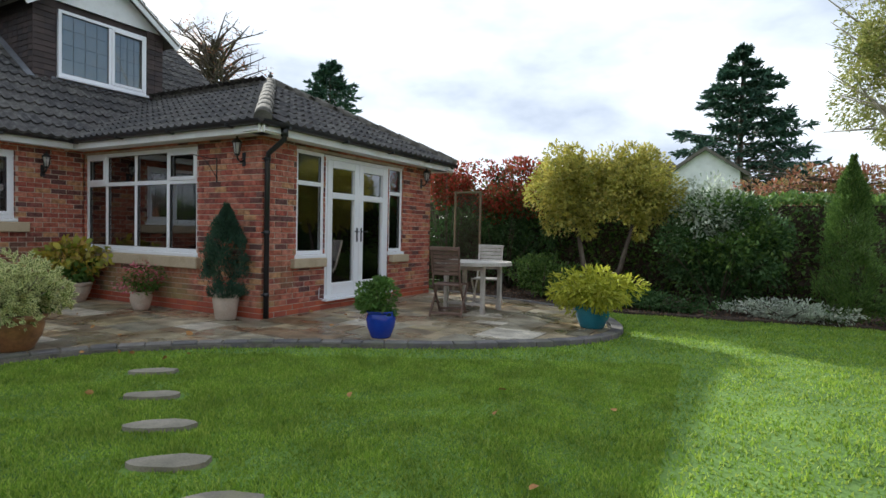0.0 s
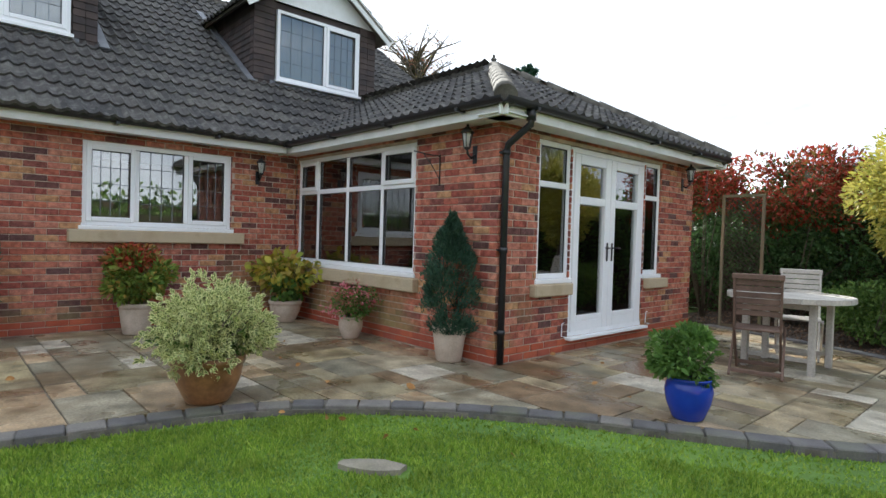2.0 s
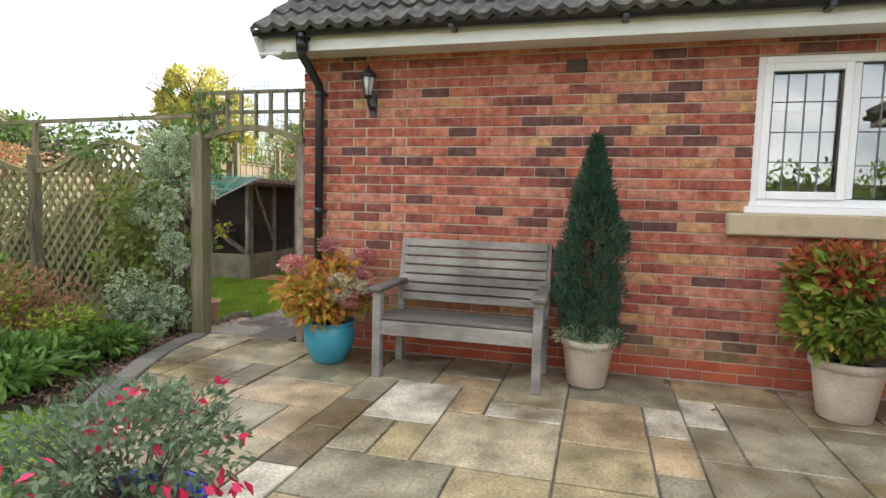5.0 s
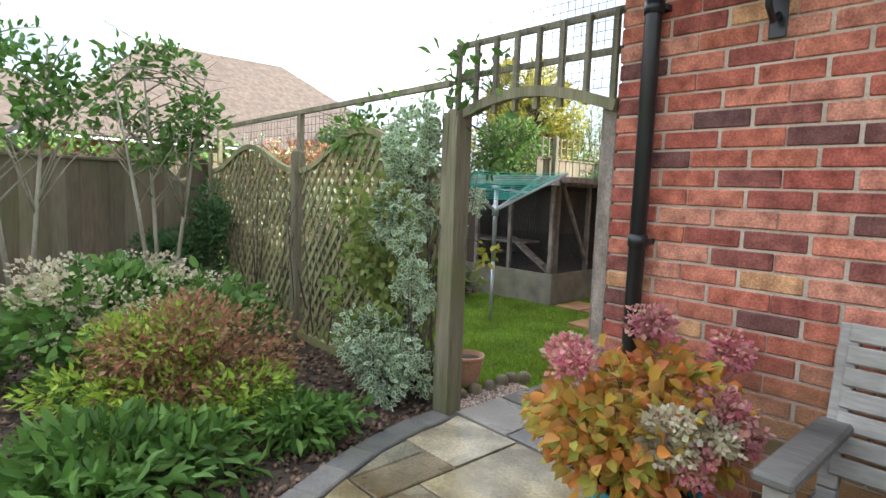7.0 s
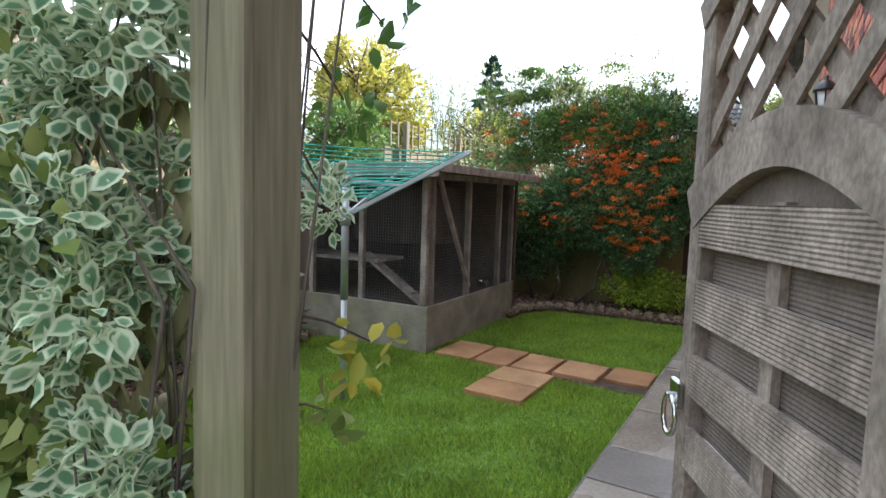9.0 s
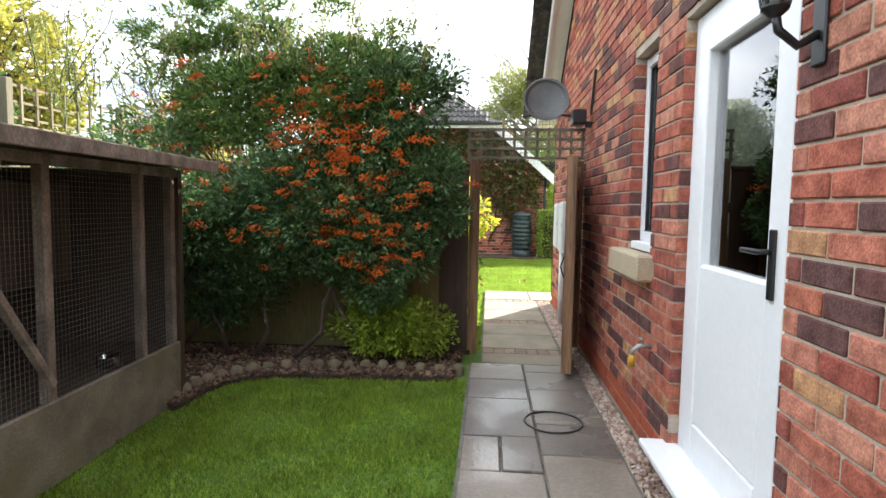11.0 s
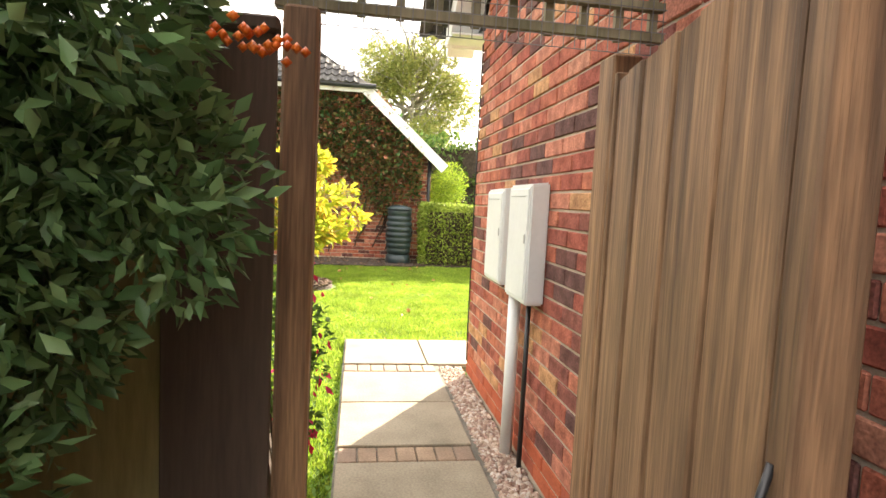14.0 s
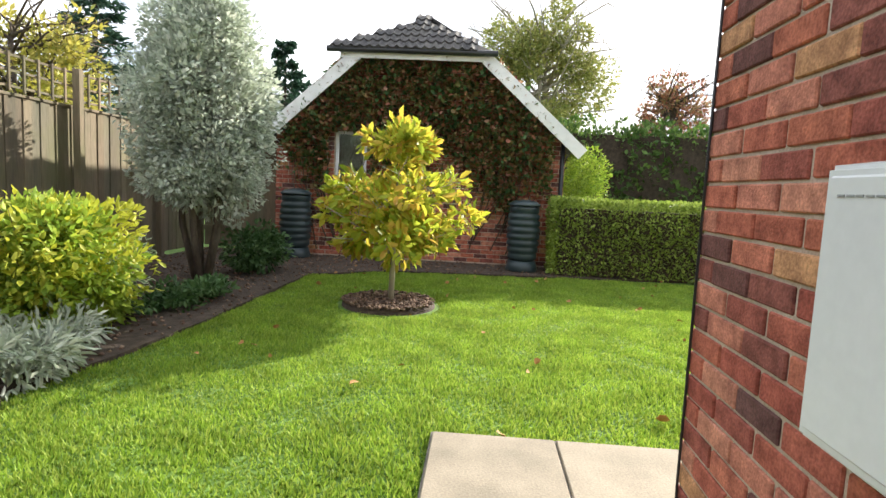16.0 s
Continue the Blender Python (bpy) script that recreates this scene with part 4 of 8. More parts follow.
ang = math.degrees(math.atan(PITCH))
slope = 5.0 / math.cos(radians(ang))
front_m = pose(0.4, -0.2, 2.47, 0, 0, 90) @ pose(0, 0, 0, ang, 0, 0)
roof_plane("roof_front", front_m, 10.9, slope, "dark weathered grey concrete roof tiles with pale lichen", near=(4.0, 1.2))
back_m = pose(-9.6, 10.7, 2.47, 0, 0, -90) @ pose(0, 0, 0, ang, 0, 0)
roof_plane("roof_back", back_m, 10.9, slope, "dark grey tiled back roof slope")
bm = bmesh.new()
for k in range(36):
    add_tube(bm, [(-4.6, -0.2 + k * 0.303, 6.02), (-4.6, 0.1 + k * 0.303, 6.03)], 0.11, 10)
tagged(part("ridge", bm, "ridge_tile"), "row of half-round ridge tiles", "roof ridge", kind="structure")

# garden room roof
E0, E1 = (-0.4, 5.79), (4.39, 10.66)
zr, pk = 2.47, 0.51
half = (E1[1] - E0[1]) / 2
a2 = math.degrees(math.atan(pk))
sl = half / math.cos(radians(a2))
W1, W2 = 4.39 + 2.6, E1[1] - E0[1]
roof_plane("roof_extension", pose(-2.6, E0[1], zr, 0, 0, 0) @ pose(0, 0, 0, a2, 0, 0), W1, sl, "low-pitched hipped roof of dark tiles", cut={"outline": [(2.2, 0), (W1, 0), (W1 - half, sl), (0.6, sl), (0.6, 3 * 0.6)]}, near=(6.0, 0.5))
roof_plane("roof_extension", pose(4.39, E0[1], zr, 0, 0, 90) @ pose(0, 0, 0, a2, 0, 0), W2, sl, "low-pitched hipped roof of dark tiles", cut={"outline": [(0, 0), (W2, 0), (half, sl)]}, near=(2.4, 0.3))
roof_plane("roof_extension", pose(4.39, E1[1], zr, 0, 0, 180) @ pose(0, 0, 0, a2, 0, 0), W1, sl, "low-pitched hipped roof of dark tiles", cut={"outline": [(0, 0), (W1, 0), (W1, sl), (half, sl)]})
top = Vector((4.39 - half, E0[1] + half, zr + pk * half))
bm = bmesh.new()
for a, b in ((Vector((4.39, E0[1], zr)), top), (Vector((4.39, E1[1], zr)), top), (top, Vector((-1.4, top.y, top.z)))):
    n = int((b - a).length / 0.4)
    for k in range(n):
        p, q = a.lerp(b, k / n), a.lerp(b, (k + 1) / n)
        add_tube(bm, [p + Vector((0, 0, 0.02)), q + Vector((0, 0, 0.045))], [0.108, 0.104], 12)
tagged(part("ridge", bm, "ridge_tile"), "half-round hip and ridge tiles bedded in mortar", "roof ridge", kind="structure")
tagged(part("finial", lathe([(0.02, 0), (0.05, 0.03), (0.018, 0.06), (0.018, 0.1)], 12), "roof_tile"), "small point on the corner hip tile", "finial").location = (top.x, top.y, top.z + 0.14)

# fascias, soffits, gutters


def eaves(a, b, n, z=2.36, label="white fascia board and soffit under the gutter"):
    """Fascia, soffit and gutter from a to b; n: outward way."""
    d = (Vector((*b, 0)) - Vector((*a, 0)))
    L = d.length
    turn = math.degrees(math.atan2(d.y, d.x))
    m = pose(a[0], a[1], z, 0, 0, turn)
    bm = box(0, L, -0.30, -0.275, -0.02, 0.12, 0.003)
    f = tagged(part("fascia", bm, "white_board"), label, "fascia", kind="structure")
    f.matrix_world = m
    part("soffit", box(0.003, L - 0.003, -0.275, 0.0, 0.0, 0.012), "white_board", f)
    bm = bmesh.new()
    prof = [(0.055 * math.cos(t), 0.055 * math.sin(t)) for t in np.linspace(math.pi, 2 * math.pi, 9)]
    prof += [(0.048 * math.cos(t), 0.048 * math.sin(t)) for t in np.linspace(2 * math.pi, math.pi, 9)]
    rings = [[bm.verts.new((x, -0.357 + p[0], 0.125 + p[1])) for p in prof] for x in (-0.02, L + 0.02)]
    for k in range(len(prof)):
        j = (k + 1) % len(prof)
        bm.faces.new((rings[0][k], rings[0][j], rings[1][j], rings[1][k]))
    bm.faces.new(rings[0])
    bm.faces.new(list(reversed(rings[1])))
    k = 0.4
    while k < L:
        add_box(bm, k - 0.02, k + 0.02, -0.42, -0.30, 0.055, 0.09, 0.004)
        k += 1.15
    g = tagged(part("gutter", bm, "black_plastic"), "black half-round plastic gutter on brackets", "gutter", kind="structure")
    g.matrix_world = m
    return f


eaves((0.0, -0.2), (0.0, 5.79), 0)
eaves((-0.0, 6.11), (4.39, 6.11), 0)
eaves((4.05, 5.77), (4.05, 10.66), 0)
eaves((-9.15, 10.7), (-9.15, -0.22), 0)
eaves((4.39, 10.35), (0.0, 10.35), 0)
for sx, x0 in ((1, -9.55), (-1, 0.36)):
    bm = bmesh.new()
    a, b = Vector((x0, -0.19, 2.36)), Vector((-4.6, -0.19, 2.36 + abs(-4.6 - x0) * PITCH))
    add_lath(bm, a, b, 0.17, 0.025, (0, 1, 0))
    f = tagged(part("bargeboard", bm, "white_board"), "white sloping bargeboard along the gable", "bargeboard", kind="structure")
    bm = bmesh.new()
    add_lath(bm, a + Vector((0, 0.10, -0.05)), b + Vector((0, 0.10, -0.05)), 0.015, 0.19, (0, 1, 0))
    part("soffit", bm, "white_board", f)


# downpipes
def downpipe(x, y, nx, ny, label):
    bm = bmesh.new()
    o = Vector((nx, ny, 0))
    w = Vector((x, y, 0)) + o * 0.05
    add_tube(bm, [w + o * 0.29 + Vector((0, 0, 2.42)), w + o * 0.29 + Vector((0, 0, 2.30)), w + o * 0.02 + Vector((0, 0, 2.14)), w + Vector((0, 0, 2.05)), w + Vector((0, 0, 0.02))], 0.034, 12)
    add_tube(bm, [w + o * 0.29 + Vector((0, 0, 2.44)), w + o * 0.29 + Vector((0, 0, 2.33))], 0.045, 12)
    for z in (2.04, 1.1, 0.3):
        add_tube(bm, [w + Vector((0, 0, z)), w + Vector((0, 0, z + 0.05))], 0.041, 12)
        s = Vector((-ny, nx, 0)) * 0.05
        add_beam(bm, w - s - o * 0.03 + Vector((0, 0, z + 0.025)), w + s - o * 0.03 + Vector((0, 0, z + 0.025)), 0.04, 0.02)
    return tagged(part("downpipe", bm, "black_plastic"), label, "downpipe", kind="structure")


downpipe(0, 0.17, 1, 0, "black plastic downpipe near the house corner")
downpipe(4.05, 6.15, 1, 0, "black plastic downpipe at the garden room corner")


# dormers
def dormer(y0, y1, wy0, wy1, z0):
    d = thing("dormer", (0, 0, 0), "tile-hung dormer with a gabled roof and leaded window", "dormer", kind="structure")
    xf = -1.25
    zt = z0 + 1.16
    ye = z0 + 1.3
    bm = bmesh.new()
    ym = (y0 + y1) / 2
    zp = ye + (ym - y0) * 0.72
    zf = 2.47 + (0.4 - xf) * PITCH - 0.1
    add_box(bm, -4.6, xf - 0.06, y0 + 0.03, y1 - 0.03, zf - 0.2, ye)
    part("dormer_body", bm, "hung_tile", d)
    # front boards round the window
    p = Pieces()
    rows = int((ye - zf) / 0.1)
    cut_u = (wy0 - 0.03, wy1 + 0.03)
    for side, (a, b) in enumerate(((y0, cut_u[0]), (cut_u[1], y1))):
        for r in range(rows):
            z = zf + r * 0.1
            n = max(1, round((b - a) / 0.17))
            for k in range(n):
                u0 = a + (b - a) * k / n
                me, vs, fs = block(round((b - a) / n - 0.004, 2), 0.014, 0.14, 0.0, "hung_tile")
                p.add(vs, fs, pose(xf, u0, z, 0, 0, 90) @ pose(0, 0, 0, -7, 0, 0))
    n = 18
    for yy, sgn in ((y0, -1), (y1, 1)):
        for r in range(rows):
            z = zf + r * 0.1
            for k in range(n):
                x = xf - 0.02 - k * 0.17
                if 2.47 + (0.4 - x) * PITCH < z + 0.12:
                    me, vs, fs = block(0.16, 0.014, 0.14, 0.0, "hung_tile")
                    p.add(vs, fs, (pose(x - 0.165, yy, z, 0, 0, 0) @ pose(0, 0, 0, -7, 0, 0)) if sgn < 0 else (pose(x, yy, z, 0, 0, 180) @ pose(0, 0, 0, -7, 0, 0)))
    p.build("hung_tiles", "hung_tile", d)
    # roof and gable
    bm = bmesh.new()
    tri = [(y0, ye), (y1, ye), (ym, zp)]
    lo, hi = [bm.verts.new((xf, y, z)) for y, z in tri], [bm.verts.new((-4.6, y, z)) for y, z in tri]
    bm.faces.new(lo)
    bm.faces.new(list(reversed(hi)))
    bmesh.ops.recalc_face_normals(bm, faces=bm.faces)
    part("gable", bm, "white_board", d)
    for s in (-1, 1):
        a = math.degrees(math.atan(0.72))
        hw = (y1 - y0) / 2 + 0.22
        sl2 = hw / math.cos(radians(a))
        if s < 0:
            m = pose(-4.4, y0 - 0.22, ye - 0.16, 0, 0, 0) @ pose(0, 0, 0, a, 0, 0)
        else:
            m = pose(xf + 0.22, y1 + 0.22, ye - 0.16, 0, 0, 180) @ pose(0, 0, 0, a, 0, 0)
        r = part("roof", poly_slab([(0, 0), (3.37, 0), (3.37, sl2), (0, sl2)], -0.04, 0), "felt", d)
        r.matrix_world = m
        pc = Pieces()
        for j in range(math.ceil(sl2 / 0.33)):
            for i in range(11):
                pc.add(TV, TF, m @ Matrix.Translation((i * 0.3, j * 0.33 - 0.04, 0.002)))
        pc.build("tiles", "roof_tile", d)
        bm = bmesh.new()
        yy = y0 - 0.22 if s < 0 else y1 + 0.22
        add_lath(bm, (xf + 0.2, yy, ye - 0.22), (xf + 0.2, ym, ye - 0.22 + hw * 0.72), 0.16, 0.025, (1, 0, 0))
        part("bargeboard", bm, "white_board", d)
    part("flashing", box(xf - 0.02, xf + 0.16, y0 - 0.12, y1 + 0.12, 0, 0.03, 0.005, Matrix.Translation((0, 0, zf - 0.03))), "lead", d)
    bm = bmesh.new()
    for yy in (y0 - 0.07, y1 + 0.07):
        add_beam(bm, (xf + 0.1, yy, 2.56 + (0.4 - xf - 0.1) * PITCH), (-3.6, yy, 2.56 + 4.0 * PITCH), 0.12, 0.02)
    part("valley_lead", bm, "lead", d)
    part("apron", box(xf - 0.015, xf + 0.003, wy0 - 0.1, wy1 + 0.1, zf, z0 - 0.03), "lead", d)
    w = wy1 - wy0
    window("window_dormer", facing(xf + 0.03, wy0, z0, 90, 0, 0.0), w, 1.16, [(0.06, w * 0.56 - 0.03, 0.06, 1.1), (w * 0.56 + 0.03, w - 0.06, 0.06, 1.1)], "white leaded dormer window with curtains inside", lead=(0, 1), sashes=(1,))
    part("blind", box(xf - 0.055, xf - 0.05, wy0 + 0.05, wy1 - 0.05, z0, z0 + 1.1), "blind", d)
    return d


dormer(5.95, 8.35, 6.34, 7.97, 3.79)
dormer(1.45, 3.75, 1.78, 3.43, 3.77)

# ---- fences, gates, trellis ----


def post(x, y, h, label, size=0.09, mat="post_wood", name="fence_post"):
    p = part(name, box(-size / 2, size / 2, -size / 2, size / 2, -0.2, h, 0.008), mat)
    p.matrix_world = pose(x, y, 0)
    return tagged(p, label, "fence post", group="fence posts")


def trellis_fence(x, y, turn, w, h, rise):
    e = thing("trellis_fence", (x, y, 0), "green-stained diagonal lattice panel with a wavy top", "fence panel", "trellis panels", turn)
    f = lambda u: h + rise * math.sin(math.pi * min(1, max(0, u / w))) ** 2
    bm = bmesh.new()
    for sgn, yy in ((1, -0.008), (-1, 0.008)):
        k = -h * 1.4
        while k < w + h * 1.4:
            zs = [z / 40 * (h + rise) for z in range(2, 41)]
            on = [(k + sgn * z * 0.75, z) for z in zs if 0.02 <= k + sgn * z * 0.75 <= w - 0.02 and z < f(k + sgn * z * 0.75)]
            if len(on) > 1:
                add_lath(bm, (on[0][0], yy, on[0][1]), (on[-1][0], yy, on[-1][1]), 0.034, 0.007, (0, 1, 0))
            k += 0.105
    part("lattice", bm, "trellis_wood", e, kind="stuff")
    bm = bmesh.new()
    add_strip(bm, [(w * i / 20, 0, f(w * i / 20)) for i in range(21)], 0.045, 0.045)
    part("top_rail", bm, "trellis_wood", e)
    bm = bmesh.new()
    add_box(bm, 0, w, -0.02, 0.02, 0.03, 0.09)
    part("bottom_rail", bm, "trellis_wood", e)
    return e


trellis_fence(0.0, -1.1, -90, 1.75, 1.42, 0.28)
trellis_fence(0.0, -2.95, -90, 1.78, 1.42, 0.22)
post(0.0, -2.9, 1.58, "green-stained square fence post between lattice panels")
post(0.0, -4.76, 1.6, "green-stained square fence post in the fence corner")
gp = thing("gate_post", (0.0, -1.0, 0), "tall weathered double wooden gate post wrapped in leaves", "gate post")
part("post", box(-0.06, 0.05, -0.05, 0.05, -0.2, 1.76, 0.008), "post_wood", gp)
part("post_board", box(0.052, 0.075, -0.06, 0.06, 0, 1.74, 0.004), "post_wood", gp)
gp2 = part("gate_post", box(-0.11, -0.01, -0.07, -0.003, -0.1, 1.74, 0.006), "gate_wood")
tagged(gp2, "grey wooden gate post fixed to the brick corner", "gate post")


def close_board(x, y, turn, w, h, label, mat="fence_wood", board=0.12, name="board_fence", sink=0.0, back=1):
    e = thing(name, (x, y, sink), label, "fence", "board fences", turn)
    n = int(w / board)
    meshes = []
    for k in range(4):
        bm = box(0, board + 0.012, -0.012 + k * 0.0012, 0.012, 0.02, h + 0.004 * k, 0.003)
        me = bpy.data.meshes.new("board")
        bm.to_mesh(me)
        bm.free()
        me.materials.append(MATS[mat])
        meshes.append(me)
    r = random.Random(5)
    for k in range(n):
        piece("board", meshes[r.randrange(4)], e, pose(k * board, 0.006 * (k % 2), r.uniform(-0.004, 0.004), 0, r.uniform(-0.3, 0.3), 3))
    bm = bmesh.new()
    y0, y1 = (0.02, 0.06) if back > 0 else (-0.06, -0.02)
    add_box(bm, 0, w, y0, y1, 0.3, 0.38)
    part("rail", bm, mat, e)
    part("rail", box(0, w, y0, y1, h - 0.35, h - 0.27), mat, e)
    part("top_rail", box(0, w, -0.02, 0.04, h, h + 0.035, 0.006), mat, e)
    return e


close_board(12.0, -4.85, 180, 12.0, 1.46, "weathered grey closeboard fence panel with green algae")
close_board(-0.15, -4.86, 180, 6.3, 1.46, "dark weathered closeboard fence behind the pen")
close_board(-6.64, -1.01, -90, 0.24, 1.66, "dark stained fence board beside the gate post", mat="dark_wood", sink=-0.08, back=-1)
close_board(-6.64, -1.245, -90, 4.35, 1.6, "olive green weathered closeboard fence behind the berried shrub", mat="olive_wood", sink=-0.09, back=-1)
close_board(-17.25, -4.3, -90, 1.35, 1.98, "brown closeboard fence closing the gap beside the garage")
close_board(-6.55, -5.7, 180, 10.8, 1.98, "brown closeboard fence with trellis along its top")
for k in range(7):
    post(-7.0 - k * 1.75, -5.6, 2.44, "brown square fence post with trellis above", mat="fence_wood")
e = thing("trellis", (-6.6, -5.62, 2.02), "low square trellis along the top of the fence", "trellis", turn=180)
bm = bmesh.new()
for k in range(53):
    add_box(bm, k * 0.2, k * 0.2 + 0.025, -0.01, 0.01, 0, 0.4)
for z in (0.04, 0.20, 0.36):
    add_box(bm, 0, 10.6, 0.01, 0.025, z, z + 0.025)
part("lattice", bm, "fence_wood", e, kind="stuff")

# arch over the first gate
arch = thing("trellis_arch", (0.0, -1.06, 0), "square wooden trellis over the gateway with a curved lower rail", "trellis arch", turn=90)
W = 1.06
bm = bmesh.new()
add_strip(bm, [(W * i / 16, 0, 1.70 + 0.11 * math.sin(math.pi * i / 16)) for i in range(17)], 0.05, 0.05)
part("lower_rail", bm, "post_wood", arch)
for k in range(8):
    part("upright", box(0.03 + k * 0.142, 0.055 + k * 0.142, -0.012, 0.012, 1.72, 2.12), "post_wood", arch)
bm = bmesh.new()
for z in (1.93, 2.10):
    add_box(bm, 0, W, 0.013, 0.035, z, z + 0.03)
part("upper_rail", bm, "post_wood", arch)
bm = bmesh.new()
for k in range(26):
    add_box(bm, k * 0.041, k * 0.041 + 0.0025, -0.016, -0.0135, 1.78, 2.2)
for k in range(11):
    add_box(bm, 0, W, -0.0165, -0.014, 1.78 + k * 0.041, 1.7825 + k * 0.041)
part("wire_mesh", bm, "mesh_wire", arch, kind="stuff")
e = thing("wire_screen", (-0.02, -1.1, 0), "long thin rail above the lattice fence with sagging wire mesh", "wire screen", turn=-90)
bm = bmesh.new()
add_beam(bm, (0, 0, 1.92), (3.6, 0, 1.86), 0.035, 0.035)
for u in (1.8, 3.55):
    add_beam(bm, (u, 0, 1.5), (u, 0, 1.89), 0.04, 0.04)
part("rail", bm, "post_wood", e)
bm = bmesh.new()
for k in range(60):
    add_box(bm, k * 0.06, k * 0.06 + 0.003, -0.001, 0.001, 1.6, 1.88)
for k in range(5):
    add_box(bm, 0, 3.6, -0.001, 0.001, 1.6 + k * 0.06, 1.603 + k * 0.06)
part("wire_mesh", bm, "mesh_wire", e, kind="stuff")


def gate(name, at, turn, w, h, label):
    """A gate with an arched lattice head above slatted boards."""
    g = thing(name, at, label, "gate", turn=turn)
    f = lambda u: h - 0.14 + 0.16 * math.sin(math.pi * (0.12 + 0.76 * u / w))
    mid = lambda u: 1.22 + 0.12 * math.sin(math.pi * (u / w))
    bm = bmesh.new()
    add_box(bm, -0.01, 0.062, -0.035, 0.035, 0.04, f(0) + 0.12, 0.006)
    part("stile", bm, "gate_wood", g)
    part("stile", box(w - 0.055, w, -0.02, 0.02, 0.04, f(w) + 0.02, 0.005), "gate_wood", g)
    for fn, nm, th in ((f, "top_rail", 0.06), (mid, "middle_rail", 0.09)):
        bm = bmesh.new()
        add_strip(bm, [(w * i / 16, 0, fn(w * i / 16)) for i in range(17)], th, 0.05 if th < 0.08 else 0.046)
        part(nm, bm, "gate_wood", g)
    bm = bmesh.new()
    for sgn, yy in ((1, -0.007), (-1, 0.007)):
        k = -1.5
        while k < w + 1.5:
            on = [(k + sgn * z, 1.0 + z) for z in np.arange(0, 0.75, 0.02) if 0.05 <= k + sgn * z <= w - 0.04 and mid(k + sgn * z) < 1.0 + z < f(k + sgn * z)]
            if len(on) > 1:
                add_lath(bm, (on[0][0], yy, on[0][1]), (on[-1][0], yy, on[-1][1]), 0.036, 0.009, (0, 1, 0))
            k += 0.13
    part("lattice", bm, "gate_wood", g)
    for k in range(15):
        proud = k % 2 == 0
        z, hh = (0.04 + k * 0.079, 0.088) if proud else (0.035 + k * 0.079, 0.1)
        y0, y1, n = (0.020, 0.006, 11) if proud else (-0.012, -0.024, 12)
        bm = bmesh.new()
        prof = [(y1, z), (y0, z)] + [(y0 - (0.0022 if q % 2 else 0.0), z + hh * (q + 0.5) / (2 * n)) for q in range(2 * n)] + [(y0, z + hh), (y1, z + hh)]
        ends = [[bm.verts.new((u, yy, zz)) for yy, zz in prof] for u in (0.06, w - 0.05)]
        for q in range(len(prof)):
            r = (q + 1) % len(prof)
            bm.faces.new((ends[0][q], ends[0][r], ends[1][r], ends[1][q]))
        bm.faces.new(list(reversed(ends[0])))
        bm.faces.new(ends[1])
        bmesh.ops.recalc_face_normals(bm, faces=bm.faces)
        part("slat", bm, "gate_wood" if proud else "gate_board", g, "ribbed pale slat" if proud else "ribbed darker recessed slat")
    bm = bmesh.new()
    arc = [(0.06, 1.18)] + [(0.06 + (w - 0.11) * i / 14, mid(0.06 + (w - 0.11) * i / 14) - 0.01) for i in range(15)] + [(w - 0.05, 1.18)]
    lo, hi = [bm.verts.new((u, -0.026, zz)) for u, zz in arc], [bm.verts.new((u, -0.012, zz)) for u, zz in arc]
    bm.faces.new(lo)
    bm.faces.new(list(reversed(hi)))
    bmesh.ops.recalc_face_normals(bm, faces=bm.faces)
    part("head_board", bm, "gate_board", g)
    part("brace", box(w * 0.48, w * 0.48 + 0.04, -0.011, 0.005, 0.05, 1.24), "gate_wood", g)
    bm = bmesh.new()
    ringpts = [(w - 0.01, -0.035 - 0.0 * t, 0.86 + 0.05 * math.cos(t)) for t in np.linspace(0, 2 * math.pi, 13)]
    ringpts = [(w - 0.01 + 0.035 * math.sin(t), 0.04, 0.77 + 0.045 * math.cos(t)) for t in np.linspace(0, 2 * math.pi, 13)]
    add_tube(bm, ringpts, 0.006, 6)
    add_box(bm, w - 0.04, w + 0.012, 0.022, 0.035, 0.79, 0.85, 0.003)
    part("latch", bm, "chrome", g)
    return g


gate("gate", (-0.13, -0.112, 0.02), 208.5, 0.65, 1.70, "grey arched wooden gate with lattice head, standing open")

# second gateway
post(-6.69, -0.965, 1.66, "rough brown gate post at the side path", size=0.085, mat="brown_wood", name="gate_post")
p = part("gate_post", box(-0.05, 0.05, -0.045, 0.045, -0.1, 1.66, 0.006), "brown_wood")
p.matrix_world = pose(-6.85, -0.06, 0)
tagged(p, "brown gate post against the brick side wall", "gate post")
part("latch_plate", box(0.047, 0.054, 0.01, 0.04, 0.85, 0.93), "black_plastic", p)
g2 = thing("gate", (-6.78, -0.065, 0.02), "dark boarded gate with pale brown frame, standing open against the wall", "gate", turn=-11)
for k in range(8):
    part("board", box(0.02 + k * 0.114, 0.130 + k * 0.114, -0.03 - 0.008 * (k % 2), -0.008, 0.03, 1.56, 0.004), "brown_wood", g2)
for z in (0.2, 0.8, 1.36):
    part("ledge", box(0.02, 0.93, -0.007, 0.03, z, z + 0.09, 0.004), "brown_wood", g2)
bm = bmesh.new()
add_box(bm, 0.94, 0.995, -0.04, 0.035, 0.02, 1.6, 0.004)
part("stile", bm, "brown_wood", g2)
part("stile", box(0.0, 0.019, -0.04, 0.03, 0.02, 1.58, 0.004), "brown_wood", g2)
bm = bmesh.new()
add_tube(bm, [(0.96, -0.04, 0.72), (0.97, -0.065, 0.80), (0.96, -0.04, 0.88)], 0.006, 6)
